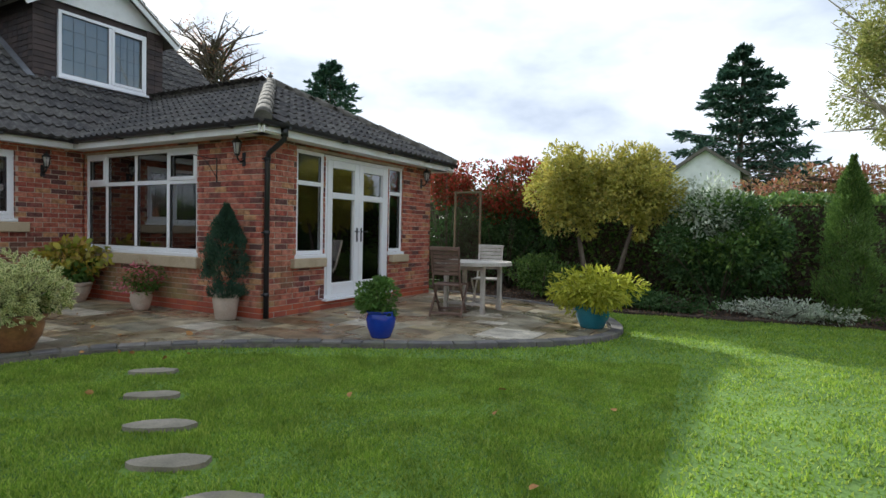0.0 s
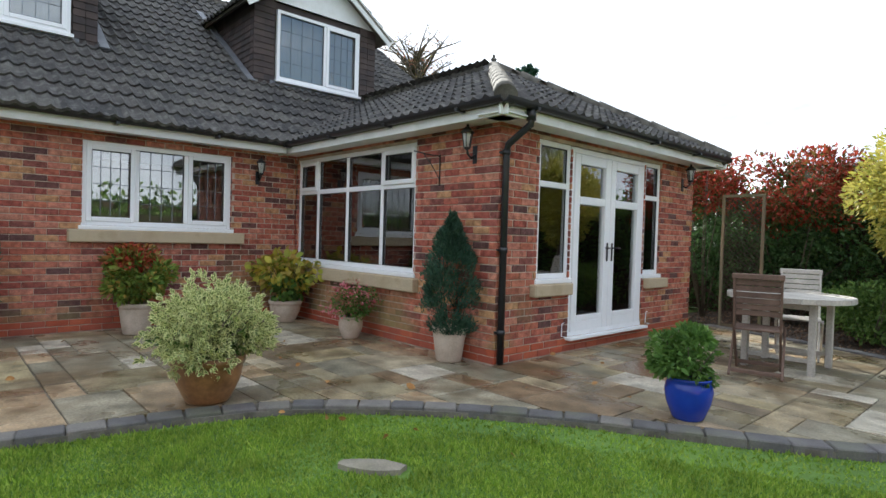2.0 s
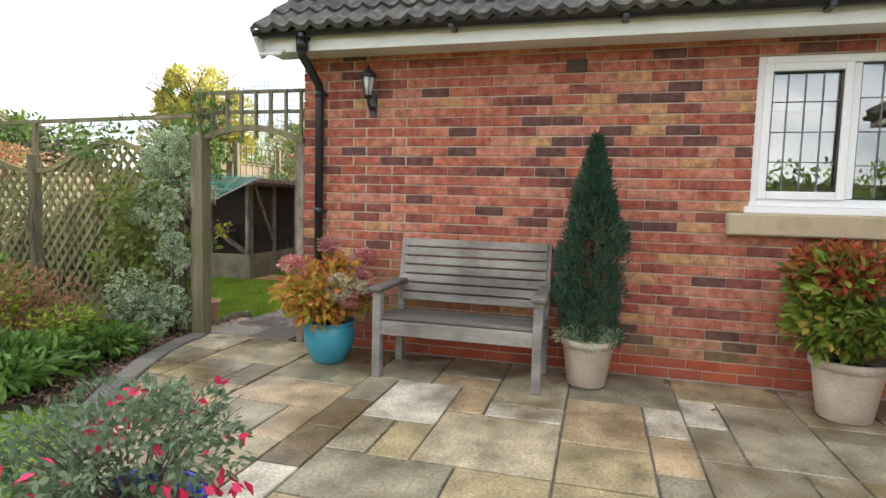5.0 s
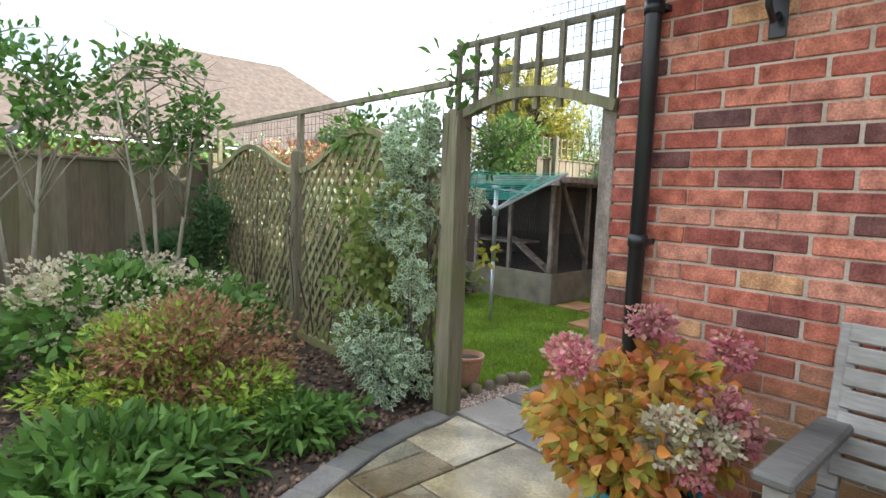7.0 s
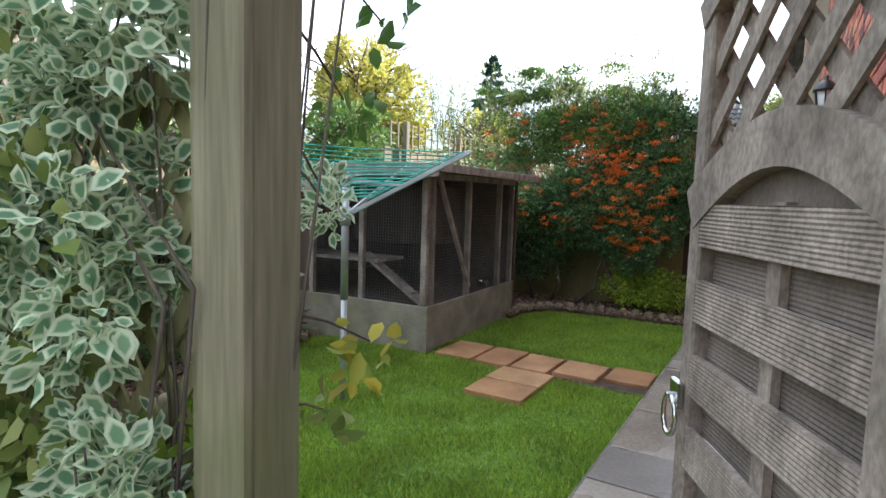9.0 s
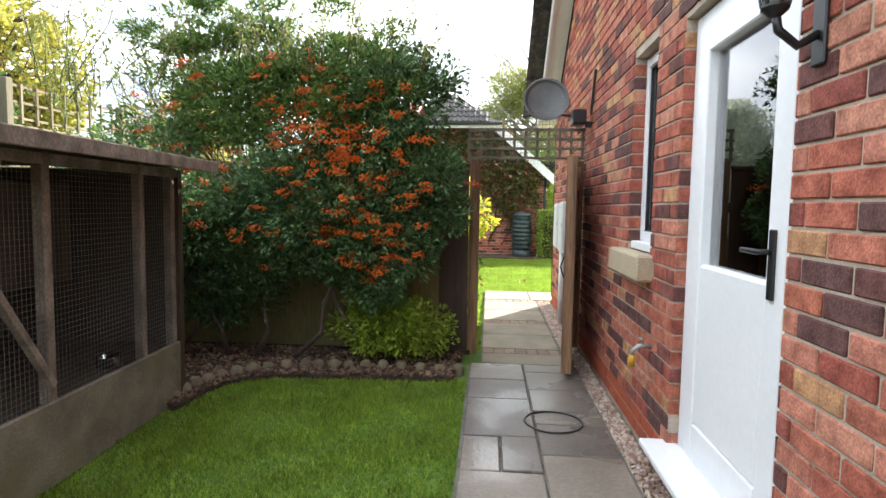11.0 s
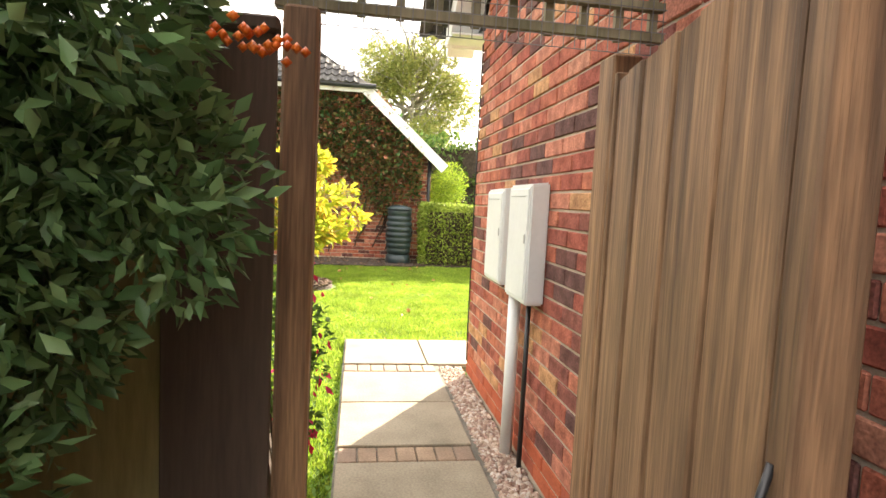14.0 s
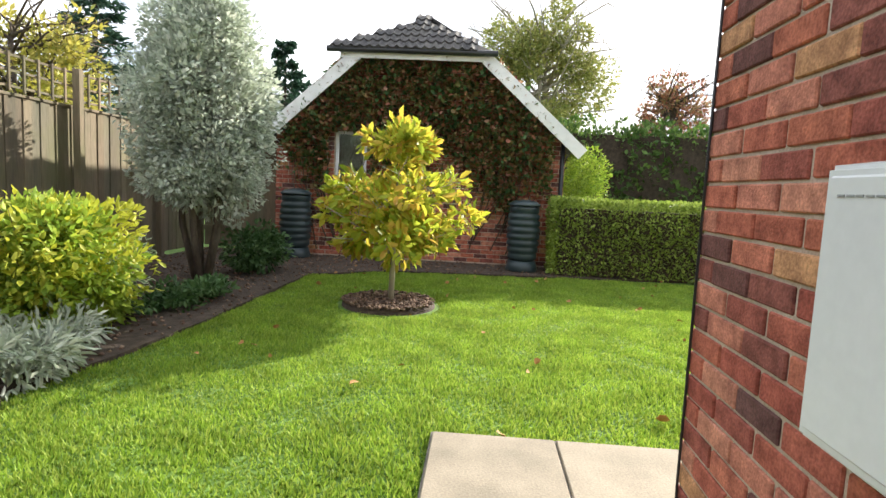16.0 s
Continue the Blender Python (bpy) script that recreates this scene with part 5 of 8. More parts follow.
part("latch", bm, "black_plastic", g2)
e = thing("trellis_arch", (-6.68, -1.03, 0), "small square trellis and wire above the side gateway", "trellis arch", turn=90)
bm = bmesh.new()
for z in (1.66, 1.74, 1.82, 1.90):
    add_box(bm, 0, 1.0, -0.012, 0.012, z, z + 0.022)
for k in range(11):
    add_box(bm, k * 0.097, k * 0.097 + 0.022, 0.013, 0.03, 1.66, 1.93)
part("lattice", bm, "post_wood", e)
bm = bmesh.new()
for k in range(34):
    add_box(bm, k * 0.03, k * 0.03 + 0.002, -0.02, -0.018, 1.62, 2.1)
for k in range(16):
    add_box(bm, 0, 1.0, -0.0205, -0.0185, 1.62 + k * 0.03, 1.622 + k * 0.03)
part("wire_mesh", bm, "mesh_wire", e, kind="stuff")

# ---- side path ----
path_wet = tagged(part("pavement_path", box(-6.17, -0.001, -0.97, -0.13, -0.3, bed_z), "mortar_grey"), "wet grey flagstone side path", "path", kind="structure")
path_dry = tagged(part("pavement_path", box(-10.10, -6.171, -0.88, -0.17, -0.3, bed_z), "mortar_grey"), "buff smooth concrete slab path with brick bands", "path", kind="structure")
path_far = tagged(part("pavement_path", box(-10.10, -9.33, -0.169, 4.0, -0.3, bed_z - 0.002), "mortar_grey"), "buff slab path along the end of the house", "path", kind="structure")
gravel_bed = tagged(part("gravel_bed", box(-9.32, -0.15, -0.168 + 0.04, -0.002, -0.3, -0.045), "soil"), "narrow strip of gravel against the house wall", "gravel strip", kind="structure")


def pebbles(name, x0, x1, y0, y1, n, z, size, material, seed, parent=None, label="", shape=None):
    rng = np.random.default_rng(seed)
    base = np.array([(1, 0, 0), (-1, 0, 0), (0, 1, 0), (0, -1, 0), (0, 0, 0.7), (0, 0, -0.7)], float)
    faces = np.array([(0, 2, 4), (2, 1, 4), (1, 3, 4), (3, 0, 4), (2, 0, 5), (1, 2, 5), (3, 1, 5), (0, 3, 5)])
    x, y = rng.uniform(x0, x1, n), rng.uniform(y0, y1, n)
    if shape is not None:
        k = shape(x, y)
        x, y = x[k], y[k]
        n = len(x)
    s = size * rng.uniform(0.5, 1.4, (n, 1, 1)) * rng.uniform(0.6, 1.2, (n, 1, 3))
    a = rng.uniform(0, 2 * np.pi, n)
    b = base[None] * s + rng.normal(0, size * 0.12, (n, 6, 3))
    c, sn = np.cos(a)[:, None], np.sin(a)[:, None]
    v = np.stack([b[..., 0] * c - b[..., 1] * sn + x[:, None], b[..., 0] * sn + b[..., 1] * c + y[:, None], b[..., 2] + z + rng.uniform(-0.3, 0.5, (n, 1)) * size], -1).reshape(-1, 3)
    f = (faces[None] + (np.arange(n) * 6)[:, None, None]).ravel()
    return np_mesh(name, v, 3, f, material, parent, label, "stuff")


tagged(pebbles("gravel", -9.3, -0.3, -0.125, -0.01, 9000, -0.03, 0.016, "gravel", 1), "loose pink and buff pebbles along the wall", "gravel")
tagged(pebbles("gravel", -9.3, -6.7, -0.17, -0.01, 5000, -0.02, 0.017, "gravel", 21), "loose pink and buff pebbles along the wall", "gravel")
tagged(pebbles("gravel", -0.75, -0.1, -1.16, -0.98, 1200, -0.03, 0.014, "gravel", 2), "small patch of gravel by the gate post", "gravel")
tagged(pebbles("bark_chips", -14.0, -12.6, -2.3, -1.0, 2600, 0.01, 0.022, "chip_bark", 3, shape=lambda x, y: np.hypot(x + 13.3, y + 1.62) < 0.5), "brown bark chips round the tree", "bark chips")
for k, b in enumerate(BEDS):
    xs, ys = [p[0] for p in b], [p[1] for p in b]
    tagged(pebbles("bark_chips", min(xs), max(xs), min(ys), max(ys), 9000, -0.012, 0.02, "chip_bark", 30 + k, shape=lambda x, y, b=b: inside(x, y, b)), "bark chips and dead leaves on the bed", "bark chips")

# terracotta stepping slabs and log edging
slabs = tagged(part("pavement_slabs", box(-3.80, -3.28, -2.62, -0.99, -0.3, -0.05), "soil"), "terracotta slabs set in the small lawn", "slab path", kind="structure")
for x, y, sx, sy in ((-3.27, -2.66, -0.46, 0.34), (-3.27, -2.30, -0.46, 0.30), (-3.29, -1.98, -0.42, 0.30), (-3.34, -1.66, -0.38, 0.34), (-3.42, -1.30, -0.34, 0.32), (-2.95, -2.02, -0.30, 0.42), (-2.62, -2.02, -0.30, 0.42)):
    piece("slab", block(abs(sx), sy - 0.012, 0.05, 0.005, "slab_terracotta")[0], slabs, pose(x + sx, y, -0.068, 0, 0, random.uniform(-1.5, 1.5)))
e = thing("log_edging", (0, 0, 0), "row of small round-topped timber edging logs", "edging")
edge_line = [(-5.0, -2.85), (-5.5, -2.8), (-5.85, -2.5), (-5.97, -1.9), (-5.99, -1.05)]
log_me = None
for a in smooth_line(edge_line, 0.1) + smooth_line([(-0.15, -3.2), (-1.2, -3.3), (-2.0, -3.6), (-3.1, -3.82)], 0.1) + smooth_line([(-0.25, -1.15), (-0.75, -1.15), (-0.9, -1.1)], 0.1):
    if log_me is None:
        bm = lathe([(0.045, -0.15), (0.047, 0.03), (0.04, 0.06), (0.02, 0.075)], 8)
        log_me = bpy.data.meshes.new("log")
        bm.to_mesh(log_me)
        bm.free()
        log_me.materials.append(MATS["fence_wood"])
    piece("log", log_me, e, pose(a.x, a.y, -0.04 + random.uniform(-0.01, 0.01)))

# stepping stones in the lawn
for x, y, s in ((5.22, 3.86, 0.19), (5.85, 3.44, 0.2), (6.46, 3.08, 0.21), (7.0, 2.76, 0.21), (7.56, 2.6, 0.2)):
    r = random.Random(int(x * 100))
    pts = [(s * (1 + r.uniform(-0.12, 0.12)) * math.cos(t), s * 0.42 * (1 + r.uniform(-0.12, 0.12)) * math.sin(t)) for t in np.linspace(0, 2 * math.pi, 15)[:-1]]
    st = part("stepping_stone", poly_slab(pts, -0.1, -0.026), "concrete")
    st.matrix_world = pose(x, y, 0, 0, 0, 38)
    tagged(st, "rough buff stepping stone sunk in the lawn", "stepping stone", "stepping stones")

bm = bmesh.new()
add_tube(bm, [(0.165 * math.cos(t), 0.165 * math.sin(t), 0) for t in np.linspace(0, 2 * math.pi, 31)], 0.006, 5, False)
cover = part("drain_cover", bm, "black_plastic")
cover.location = (-4.96, -0.44, 0.003)
tagged(cover, "round dark drain cover rim set in the side path", "drain cover", kind="structure")

# ---- animal pen ----
pen = thing("animal_pen", (-3.26, -2.73, 0), "timber and wire mesh animal pen with a flat felt roof", "animal pen", turn=3)
bm = bmesh.new()
add_box(bm, -0.03, 0.0, -1.95, 0.0, -0.05, 0.34, 0.006)
part("base_board", bm, "concrete", pen)
part("base_board", box(-1.95, -0.031, -0.03, 0.0, -0.05, 0.34, 0.006), "concrete", pen)
part("back_board", box(-2.0, -1.95, -1.95, 0.0, -0.05, 1.45), "dark_wood", pen)
part("back_board", box(-1.95, 0.0, -1.99, -1.95, -0.05, 1.45), "dark_wood", pen)
for x, y, s in ((-0.035, -0.055, 0.055), (-0.035, -0.69, 0.05), (-0.035, -1.25, 0.05), (-0.035, -1.92, 0.05), (-0.12, -0.035, 0.04), (-0.80, -0.035, 0.05), (-1.55, -0.035, 0.05), (-1.9, -0.035, 0.05)):
    part("post", box(x - s / 2, x + s / 2, y - s / 2, y + s / 2, 0.3, 1.46, 0.004), "gate_wood", pen)
for z in (1.40,):
    part("rail", box(-0.06, -0.005, -1.9, -0.08, z, z + 0.05), "gate_wood", pen)
    part("rail", box(-1.95, -0.15, -0.06, -0.005, z, z + 0.05), "gate_wood", pen)
bm = bmesh.new()
add_beam(bm, (-0.14, 0.0, 1.42), (-0.78, 0.0, 0.42), 0.035, 0.03)
part("brace", bm, "gate_wood", pen)
part("side_board", box(-0.05, -0.02, -1.9, -1.28, 0.3, 1.42), "dark_wood", pen)
part("roof_panel", box(-2.05, 0.22, -2.1, 0.2, 1.47, 1.50, 0.004), "felt", pen)
part("roof_edge", box(0.22, 0.245, -2.1, 0.2, 1.40, 1.51, 0.004), "gate_wood", pen)
part("roof_edge", box(-2.05, 0.22, 0.2, 0.222, 1.44, 1.51, 0.004), "gate_wood", pen)
bm = bmesh.new()
for k in range(48):
    add_box(bm, -0.012, -0.010, -0.05 - k * 0.0255, -0.0485 - k * 0.0255, 0.34, 1.44)
for k in range(44):
    add_box(bm, -0.0125, -0.0105, -1.25, -0.03, 0.34 + k * 0.0255, 0.3415 + k * 0.0255)
    add_box(bm, -1.93, -0.03, -0.0125, -0.0105, 0.34 + k * 0.0255, 0.3415 + k * 0.0255)
for k in range(74):
    add_box(bm, -0.05 - k * 0.0255, -0.0485 - k * 0.0255, -0.012, -0.010, 0.34, 1.44)
part("wire_mesh", bm, "mesh_wire", pen, kind="stuff")
part("shelf", box(-0.5, -0.06, -1.8, -0.55, 0.66, 0.685), "gate_wood", pen)
part("nest_box", box(-1.8, -1.0, -1.8, -0.6, 0.75, 1.35, 0.01), "dark_wood", pen)
part("floor", box(-1.95, -0.03, -1.95, -0.03, 0.0, 0.33), "soil", pen)
ramp_e = thing("ramp", (-3.36, -3.17, 0.33), "slatted wooden ramp leaning inside the pen", "ramp")
bm = bmesh.new()
add_beam(bm, (0, -0.3, 0.40), (0, 0.36, 0.0), 0.13, 0.02)
part("board", bm, "gate_wood", ramp_e)
for k in range(4):
    part("cleat", box(-0.05, 0.05, -0.15 + k * 0.12, -0.12 + k * 0.12, 0.29 - k * 0.068, 0.31 - k * 0.068), "gate_wood", ramp_e)
bowl = part("bowl", lathe([(0.05, 0), (0.07, 0.01), (0.062, 0.06), (0.07, 0.065), (0.055, 0.06), (0.04, 0.012)], 16), "chrome")
bowl.location = (-4.6, -2.9, 0.335)
tagged(bowl, "small shiny metal feeding bowl in the pen", "bowl")

# ---- rotary clothes line ----
rot = thing("rotary_clothes_line", (-2.04, -2.57, 0), "open rotary clothes line with green cords on a grey pole", "clothes line")
bm = bmesh.new()
add_tube(bm, [(0, 0, -0.1), (0, 0, 0.6)], 0.019, 12)
add_tube(bm, [(0, 0, 0.6), (0, 0, 1.36)], 0.023, 12)
add_tube(bm, [(0, 0, 1.06), (0, 0, 1.17)], 0.034, 12)
add_tube(bm, [(0, 0, 1.33), (0, 0, 1.37)], 0.04, 12)
part("pole", bm, "zinc", rot)
ARMS = (5, 95, 185, 275)
for k in range(4):
    a = radians(ARMS[k])
    d = Vector((math.cos(a), math.sin(a), 0))
    bm = bmesh.new()
    add_beam(bm, d * 0.03 + Vector((0, 0, 1.13)), d * 0.82 + Vector((0, 0, 1.5)), 0.016, 0.026, 0.003)
    part("arm", bm, "zinc", rot)
    bm = bmesh.new()
    add_beam(bm, d * 0.03 + Vector((0, 0, 1.34)), d * 0.40 + Vector((0, 0, 1.31)), 0.012, 0.016)
    part("strut", bm, "zinc", rot)
    for i in range(13):
        s = 0.22 + i * 0.047
        b = radians(ARMS[(k + 1) % 4])
        z = 1.13 + 0.37 * s / 0.82 + 0.014
        p, q = Vector((math.cos(a) * s, math.sin(a) * s, z)), Vector((math.cos(b) * s, math.sin(b) * s, z))
        bm = bmesh.new()
        add_tube(bm, [p, (p + q) / 2 - Vector((0, 0, 0.014)), q], [0.0034] * 3, 5, False)
        part("cord", bm, "green_line", rot)

# ---- meter boxes and wall things ----


def meter_box(x0, x1, z0, z1, d, label):
    e = thing("meter_box", (x0, -0.002, z0), label, "meter box", "meter boxes")
    w, h = x1 - x0, z1 - z0
    bm = bmesh.new()
    pts = [(0, 0), (-d, 0.0), (-d, h - 0.012), (0, h)]
    lo, hi = [bm.verts.new((0, y, z)) for y, z in pts], [bm.verts.new((w, y, z)) for y, z in pts]
    bm.faces.new(lo)
    bm.faces.new(list(reversed(hi)))
    for i in range(4):
        j = (i + 1) % 4
        bm.faces.new((lo[j], lo[i], hi[i], hi[j]))
    bmesh.ops.recalc_face_normals(bm, faces=bm.faces)
    bmesh.ops.bevel(bm, geom=list(bm.edges), offset=0.008, segments=2, affect="EDGES")
    part("body", bm, "meter_box", e)
    part("door", box(0.02, w - 0.02, -d - 0.006, -d + 0.002, 0.02, h - 0.03, 0.004), "meter_box", e)
    bm = bmesh.new()
    for k in range(10):
        add_box(bm, 0.05 + k * 0.024, 0.068 + k * 0.024, -d - 0.008, -d - 0.003, h - 0.066, h - 0.062)
    part("vent", bm, "zinc", e)
    part("latch", box(w - 0.045, w - 0.03, -d - 0.010, -d - 0.003, h * 0.5, h * 0.5 + 0.04, 0.002), "zinc", e)
    return e


meter_box(-7.90, -7.565, 0.78, 1.318, 0.085, "large white plastic meter box with a slatted vent")
meter_box(-8.385, -8.04, 0.80, 1.305, 0.08, "smaller white plastic meter box")
bm = bmesh.new()
add_tube(bm, [(-7.86, -0.045, 0.78), (-7.86, -0.045, -0.03)], 0.03, 12)
tagged(part("conduit", bm, "meter_box"), "cream plastic conduit pipe below the meter box", "pipe")
bm = bmesh.new()
add_tube(bm, [(-7.68, -0.03, 0.77), (-7.68, -0.03, 0.0)], 0.012, 8)
tagged(part("conduit", bm, "black_plastic"), "thin dark pipe below the meter box", "pipe")
bm = bmesh.new()
add_tube(bm, [(-9.12, -0.008, 2.3), (-9.125, -0.008, 1.3), (-9.12, -0.008, 0.3), (-9.10, -0.008, 0.1)], 0.005, 6)
tagged(part("cable", bm, "black_plastic"), "thin black cable down the house corner", "cable")


def lantern(x, y, z, turn, label="black coach lantern on a scrolled bracket"):
    e = thing("wall_lantern", (x, y, z), label, "wall lantern", "wall lanterns", turn)
    bm = bmesh.new()
    add_box(bm, -0.03, 0.03, -0.012, -0.001, -0.12, 0.06, 0.004)
    add_tube(bm, [(0, -0.01, -0.04), (0, -0.06, -0.07), (0, -0.11, -0.03), (0, -0.12, 0.02)], 0.012, 8)
    part("bracket", bm, "black_plastic", e)
    bm = bmesh.new()
    k = 6
    for i in range(k):
        a = 2 * math.pi * i / k
        add_beam(bm, (0.032 * math.cos(a), -0.12 + 0.032 * math.sin(a), 0.03), (0.055 * math.cos(a), -0.12 + 0.055 * math.sin(a), 0.17), 0.007, 0.007)
    part("cage", bm, "black_plastic", e)
    c = part("glass", lathe([(0.028, 0.03), (0.05, 0.17)], 6), "lantern_glass", e)
    c.location = (0, -0.12, 0)
    c = part("cap", lathe([(0.07, 0.17), (0.072, 0.18), (0.03, 0.225), (0.012, 0.235), (0.014, 0.25), (0.004, 0.262)], 6), "black_plastic", e)
    c.location = (0, -0.12, 0)
    c = part("base", lathe([(0.012, 0.0), (0.036, 0.022), (0.036, 0.03)], 8), "black_plastic", e)
    c.location = (0, -0.12, 0)
    return e


lantern(0.0, 0.62, 2.0, 90)
lantern(0.0, 5.5, 2.02, 90)
lantern(3.72, 6.11, 2.1, 0)
lantern(4.05, 9.98, 2.1, 90)
lantern(-3.26, 0.0, 1.74, 0)
e = thing("plant_bracket", (3.2, 6.11, 2.0), "black wrought iron hanging basket bracket, empty", "hanging bracket")
bm = bmesh.new()
add_tube(bm, [(0, -0.01, 0.12), (0, -0.01, -0.22)], 0.007, 6)
add_tube(bm, [(0, -0.01, 0.1), (-0.02, -0.15, 0.1), (-0.04, -0.34, 0.12)], 0.007, 6)
add_tube(bm, [(0, -0.01, -0.15), (-0.01, -0.12, 0.0), (-0.02, -0.22, 0.1)], 0.005, 6)
part("bracket", bm, "black_plastic", e)
tagged(part("vent", box(-0.001, 0.02, 2.12, 2.26, 2.18, 2.27, 0.004), "dark_wood"), "small dark square vent cover under the eaves", "vent")
tagged(part("socket", box(-2.86, -2.79, -0.03, -0.001, 1.15, 1.22, 0.006), "zinc"), "small grey outdoor socket on the brick", "socket")
e = thing("tap", (-4.62, -0.002, 0.55), "brass garden tap with a yellow hose connector", "garden tap")
bm = bmesh.new()
add_tube(bm, [(0, 0, 0), (0, -0.06, 0), (-0.01, -0.09, -0.03), (-0.01, -0.09, -0.06)], 0.012, 8)
add_tube(bm, [(-0.03, -0.05, 0.035), (0.03, -0.05, 0.035)], 0.006, 6)
part("tap_body", bm, "zinc", e)
bm = bmesh.new()
add_tube(bm, [(-0.01, -0.09, -0.05), (-0.01, -0.09, -0.11)], 0.016, 8)
part("connector", bm, "yellow_plastic", e)
e = thing("satellite_dish", (-6.95, -0.35, 2.2), "small grey mesh satellite dish on a wall arm", "satellite dish")
bm = lathe([(0.01, 0), (0.08, 0.006), (0.15, 0.025), (0.2, 0.05), (0.205, 0.05), (0.15, 0.03), (0.08, 0.012), (0.01, 0.006)], 24)
bmesh.ops.rotate(bm, verts=bm.verts, cent=(0, 0, 0), matrix=Matrix.Rotation(radians(75), 3, "Y"))
part("dish", bm, "dish_mesh", e)
bm = bmesh.new()
add_tube(bm, [(-0.02, 0, 0), (-0.1, 0.1, -0.1), (-0.1, 0.35, -0.12)], 0.012, 8)
part("arm", bm, "black_plastic", e)
e = thing("floodlight", (-6.6, -0.002, 1.92), "black outdoor floodlight on the side wall", "floodlight")
part("housing", box(-0.09, 0.09, -0.16, -0.05, 0.02, 0.14, 0.01), "black_plastic", e)
part("bracket", box(-0.02, 0.02, -0.05, 0.0, 0.0, 0.05), "black_plastic", e)
bm = bmesh.new()
add_beam(bm, (0.1, -0.02, 0.1), (0.25, -0.02, 0.42), 0.02, 0.02)
part("stay", bm, "dark_wood", e)

# ---- pots and potted plants ----


def pot(name_label, x, y, r, h, material, kind="taper", z=0.0):
    e = thing("plant_pot", (x, y, z), name_label, "plant pot", "plant pots")
    if kind == "taper":
        prof = [(r * 0.68, 0), (r * 0.72, 0.01), (r * 0.93, h * 0.82), (r * 0.93, h * 0.85), (r * 1.02, h * 0.87), (r * 1.03, h * 0.99), (r * 0.98, h), (r * 0.9, h), (r * 0.87, h * 0.88), (r * 0.8, h * 0.86)]
    elif kind == "jar":
        prof = [(r * 0.6, 0), (r * 0.66, 0.015), (r * 0.9, h * 0.4), (r * 0.97, h * 0.68), (r * 0.9, h * 0.86), (r * 0.86, h * 0.9), (r * 0.96, h * 0.95), (r * 0.97, h), (r * 0.86, h), (r * 0.8, h * 0.86)]
    else:
        prof = [(r * 0.55, 0), (r * 0.62, 0.02), (r * 0.88, h * 0.45), (r * 0.96, h * 0.75), (r * 0.93, h * 0.8), (r * 1.02, h * 0.84), (r * 1.04, h * 0.97), (r * 0.98, h), (r * 0.88, h), (r * 0.84, h * 0.86)]
    part("pot", lathe(prof, 36), material, e)
    part("soil", lathe([(r * 0.3, h * 0.8), (r * 0.86, h * 0.86), (r * 0.4, h * 0.89), (0.01, h * 0.9)], 20), "soil", e)
    return e


def plant(label, x, y, z, parts_, name="shrub", category="shrub", group="", trunk=None, stem_n=0, stem_r=0.006):
    """A plant of one or more clumps: (name, count, centre, radii, leaf size, material, extra)."""
    e = thing(name, (x, y, z), label, category, group)
    for k, (nm, n, c, r, s, m, kw) in enumerate(parts_):
        foliage(nm, e, n, c, r, s, m, seed=int(abs(x) * 131 + abs(y) * 71 + k * 17) + 3, **kw)
    if stem_n:
        c, r = parts_[0][2], parts_[0][3]
        stems("stem", e, stem_n, (0, 0, 0), c, r, 5, stem_r)
    if trunk:
        bm = bmesh.new()
        for pts, rad in trunk:
            add_tube(bm, pts, rad, 8)
        part("trunk", bm, "bark", e)
    return e


def whorls(name, parent, n, centre, radii, seed, material, size=0.03, per=9, lumps=24):
    """Shoots of narrow leaves in tight whorls over a crown."""
    rng = np.random.default_rng(seed)
    p, o = blob_points(n, centre, radii, rng, lumps, 0.25, 0.36)
    o /= np.linalg.norm(o, axis=1, keepdims=True)
    o[:, 2] += 0.35
    P, O = [], []
    for k in range(per):
        a = k * 2.4
        side = np.cross(o, [0.3, 0.2, 1.0])
        side /= np.linalg.norm(side, axis=1, keepdims=True) + 1e-9
        s2 = np.cross(o, side)
        rad = side * math.cos(a) + s2 * math.sin(a)
        P.append(p + o * (0.004 * k))
        O.append(rad * (0.9 - 0.07 * k) + o * (0.25 + 0.1 * k))
    v, c, rim = leaf_points(np.concatenate(P), np.concatenate(O), size, 0.42, 0.3, 0.12, rng, 0, True)
    return np_mesh(name, v, 3, c, material, parent, "", "stuff", rim)


pot("large glazed brown pot with a rolled rim on the patio", 3.6, 3.55, 0.25, 0.34, "glazed_brown", "round")
e = thing("variegated_shrub", (3.6, 3.55, 0.28), "bushy cream-edged evergreen shrub in a brown pot", "shrub")
whorls("leaves", e, 900, (0, 0, 0.25), (0.42, 0.42, 0.32), 11, "leaf_cream", 0.044, 10, 44)
foliage("inner_leaves", e, 900, (0, 0, 0.19), (0.30, 0.30, 0.18), 0.045, "leaf_hedge", 12)
stems("stem", e, 22, (0, 0, 0.02), (0, 0, 0.25), (0.45, 0.45, 0.25), 5, 0.009)

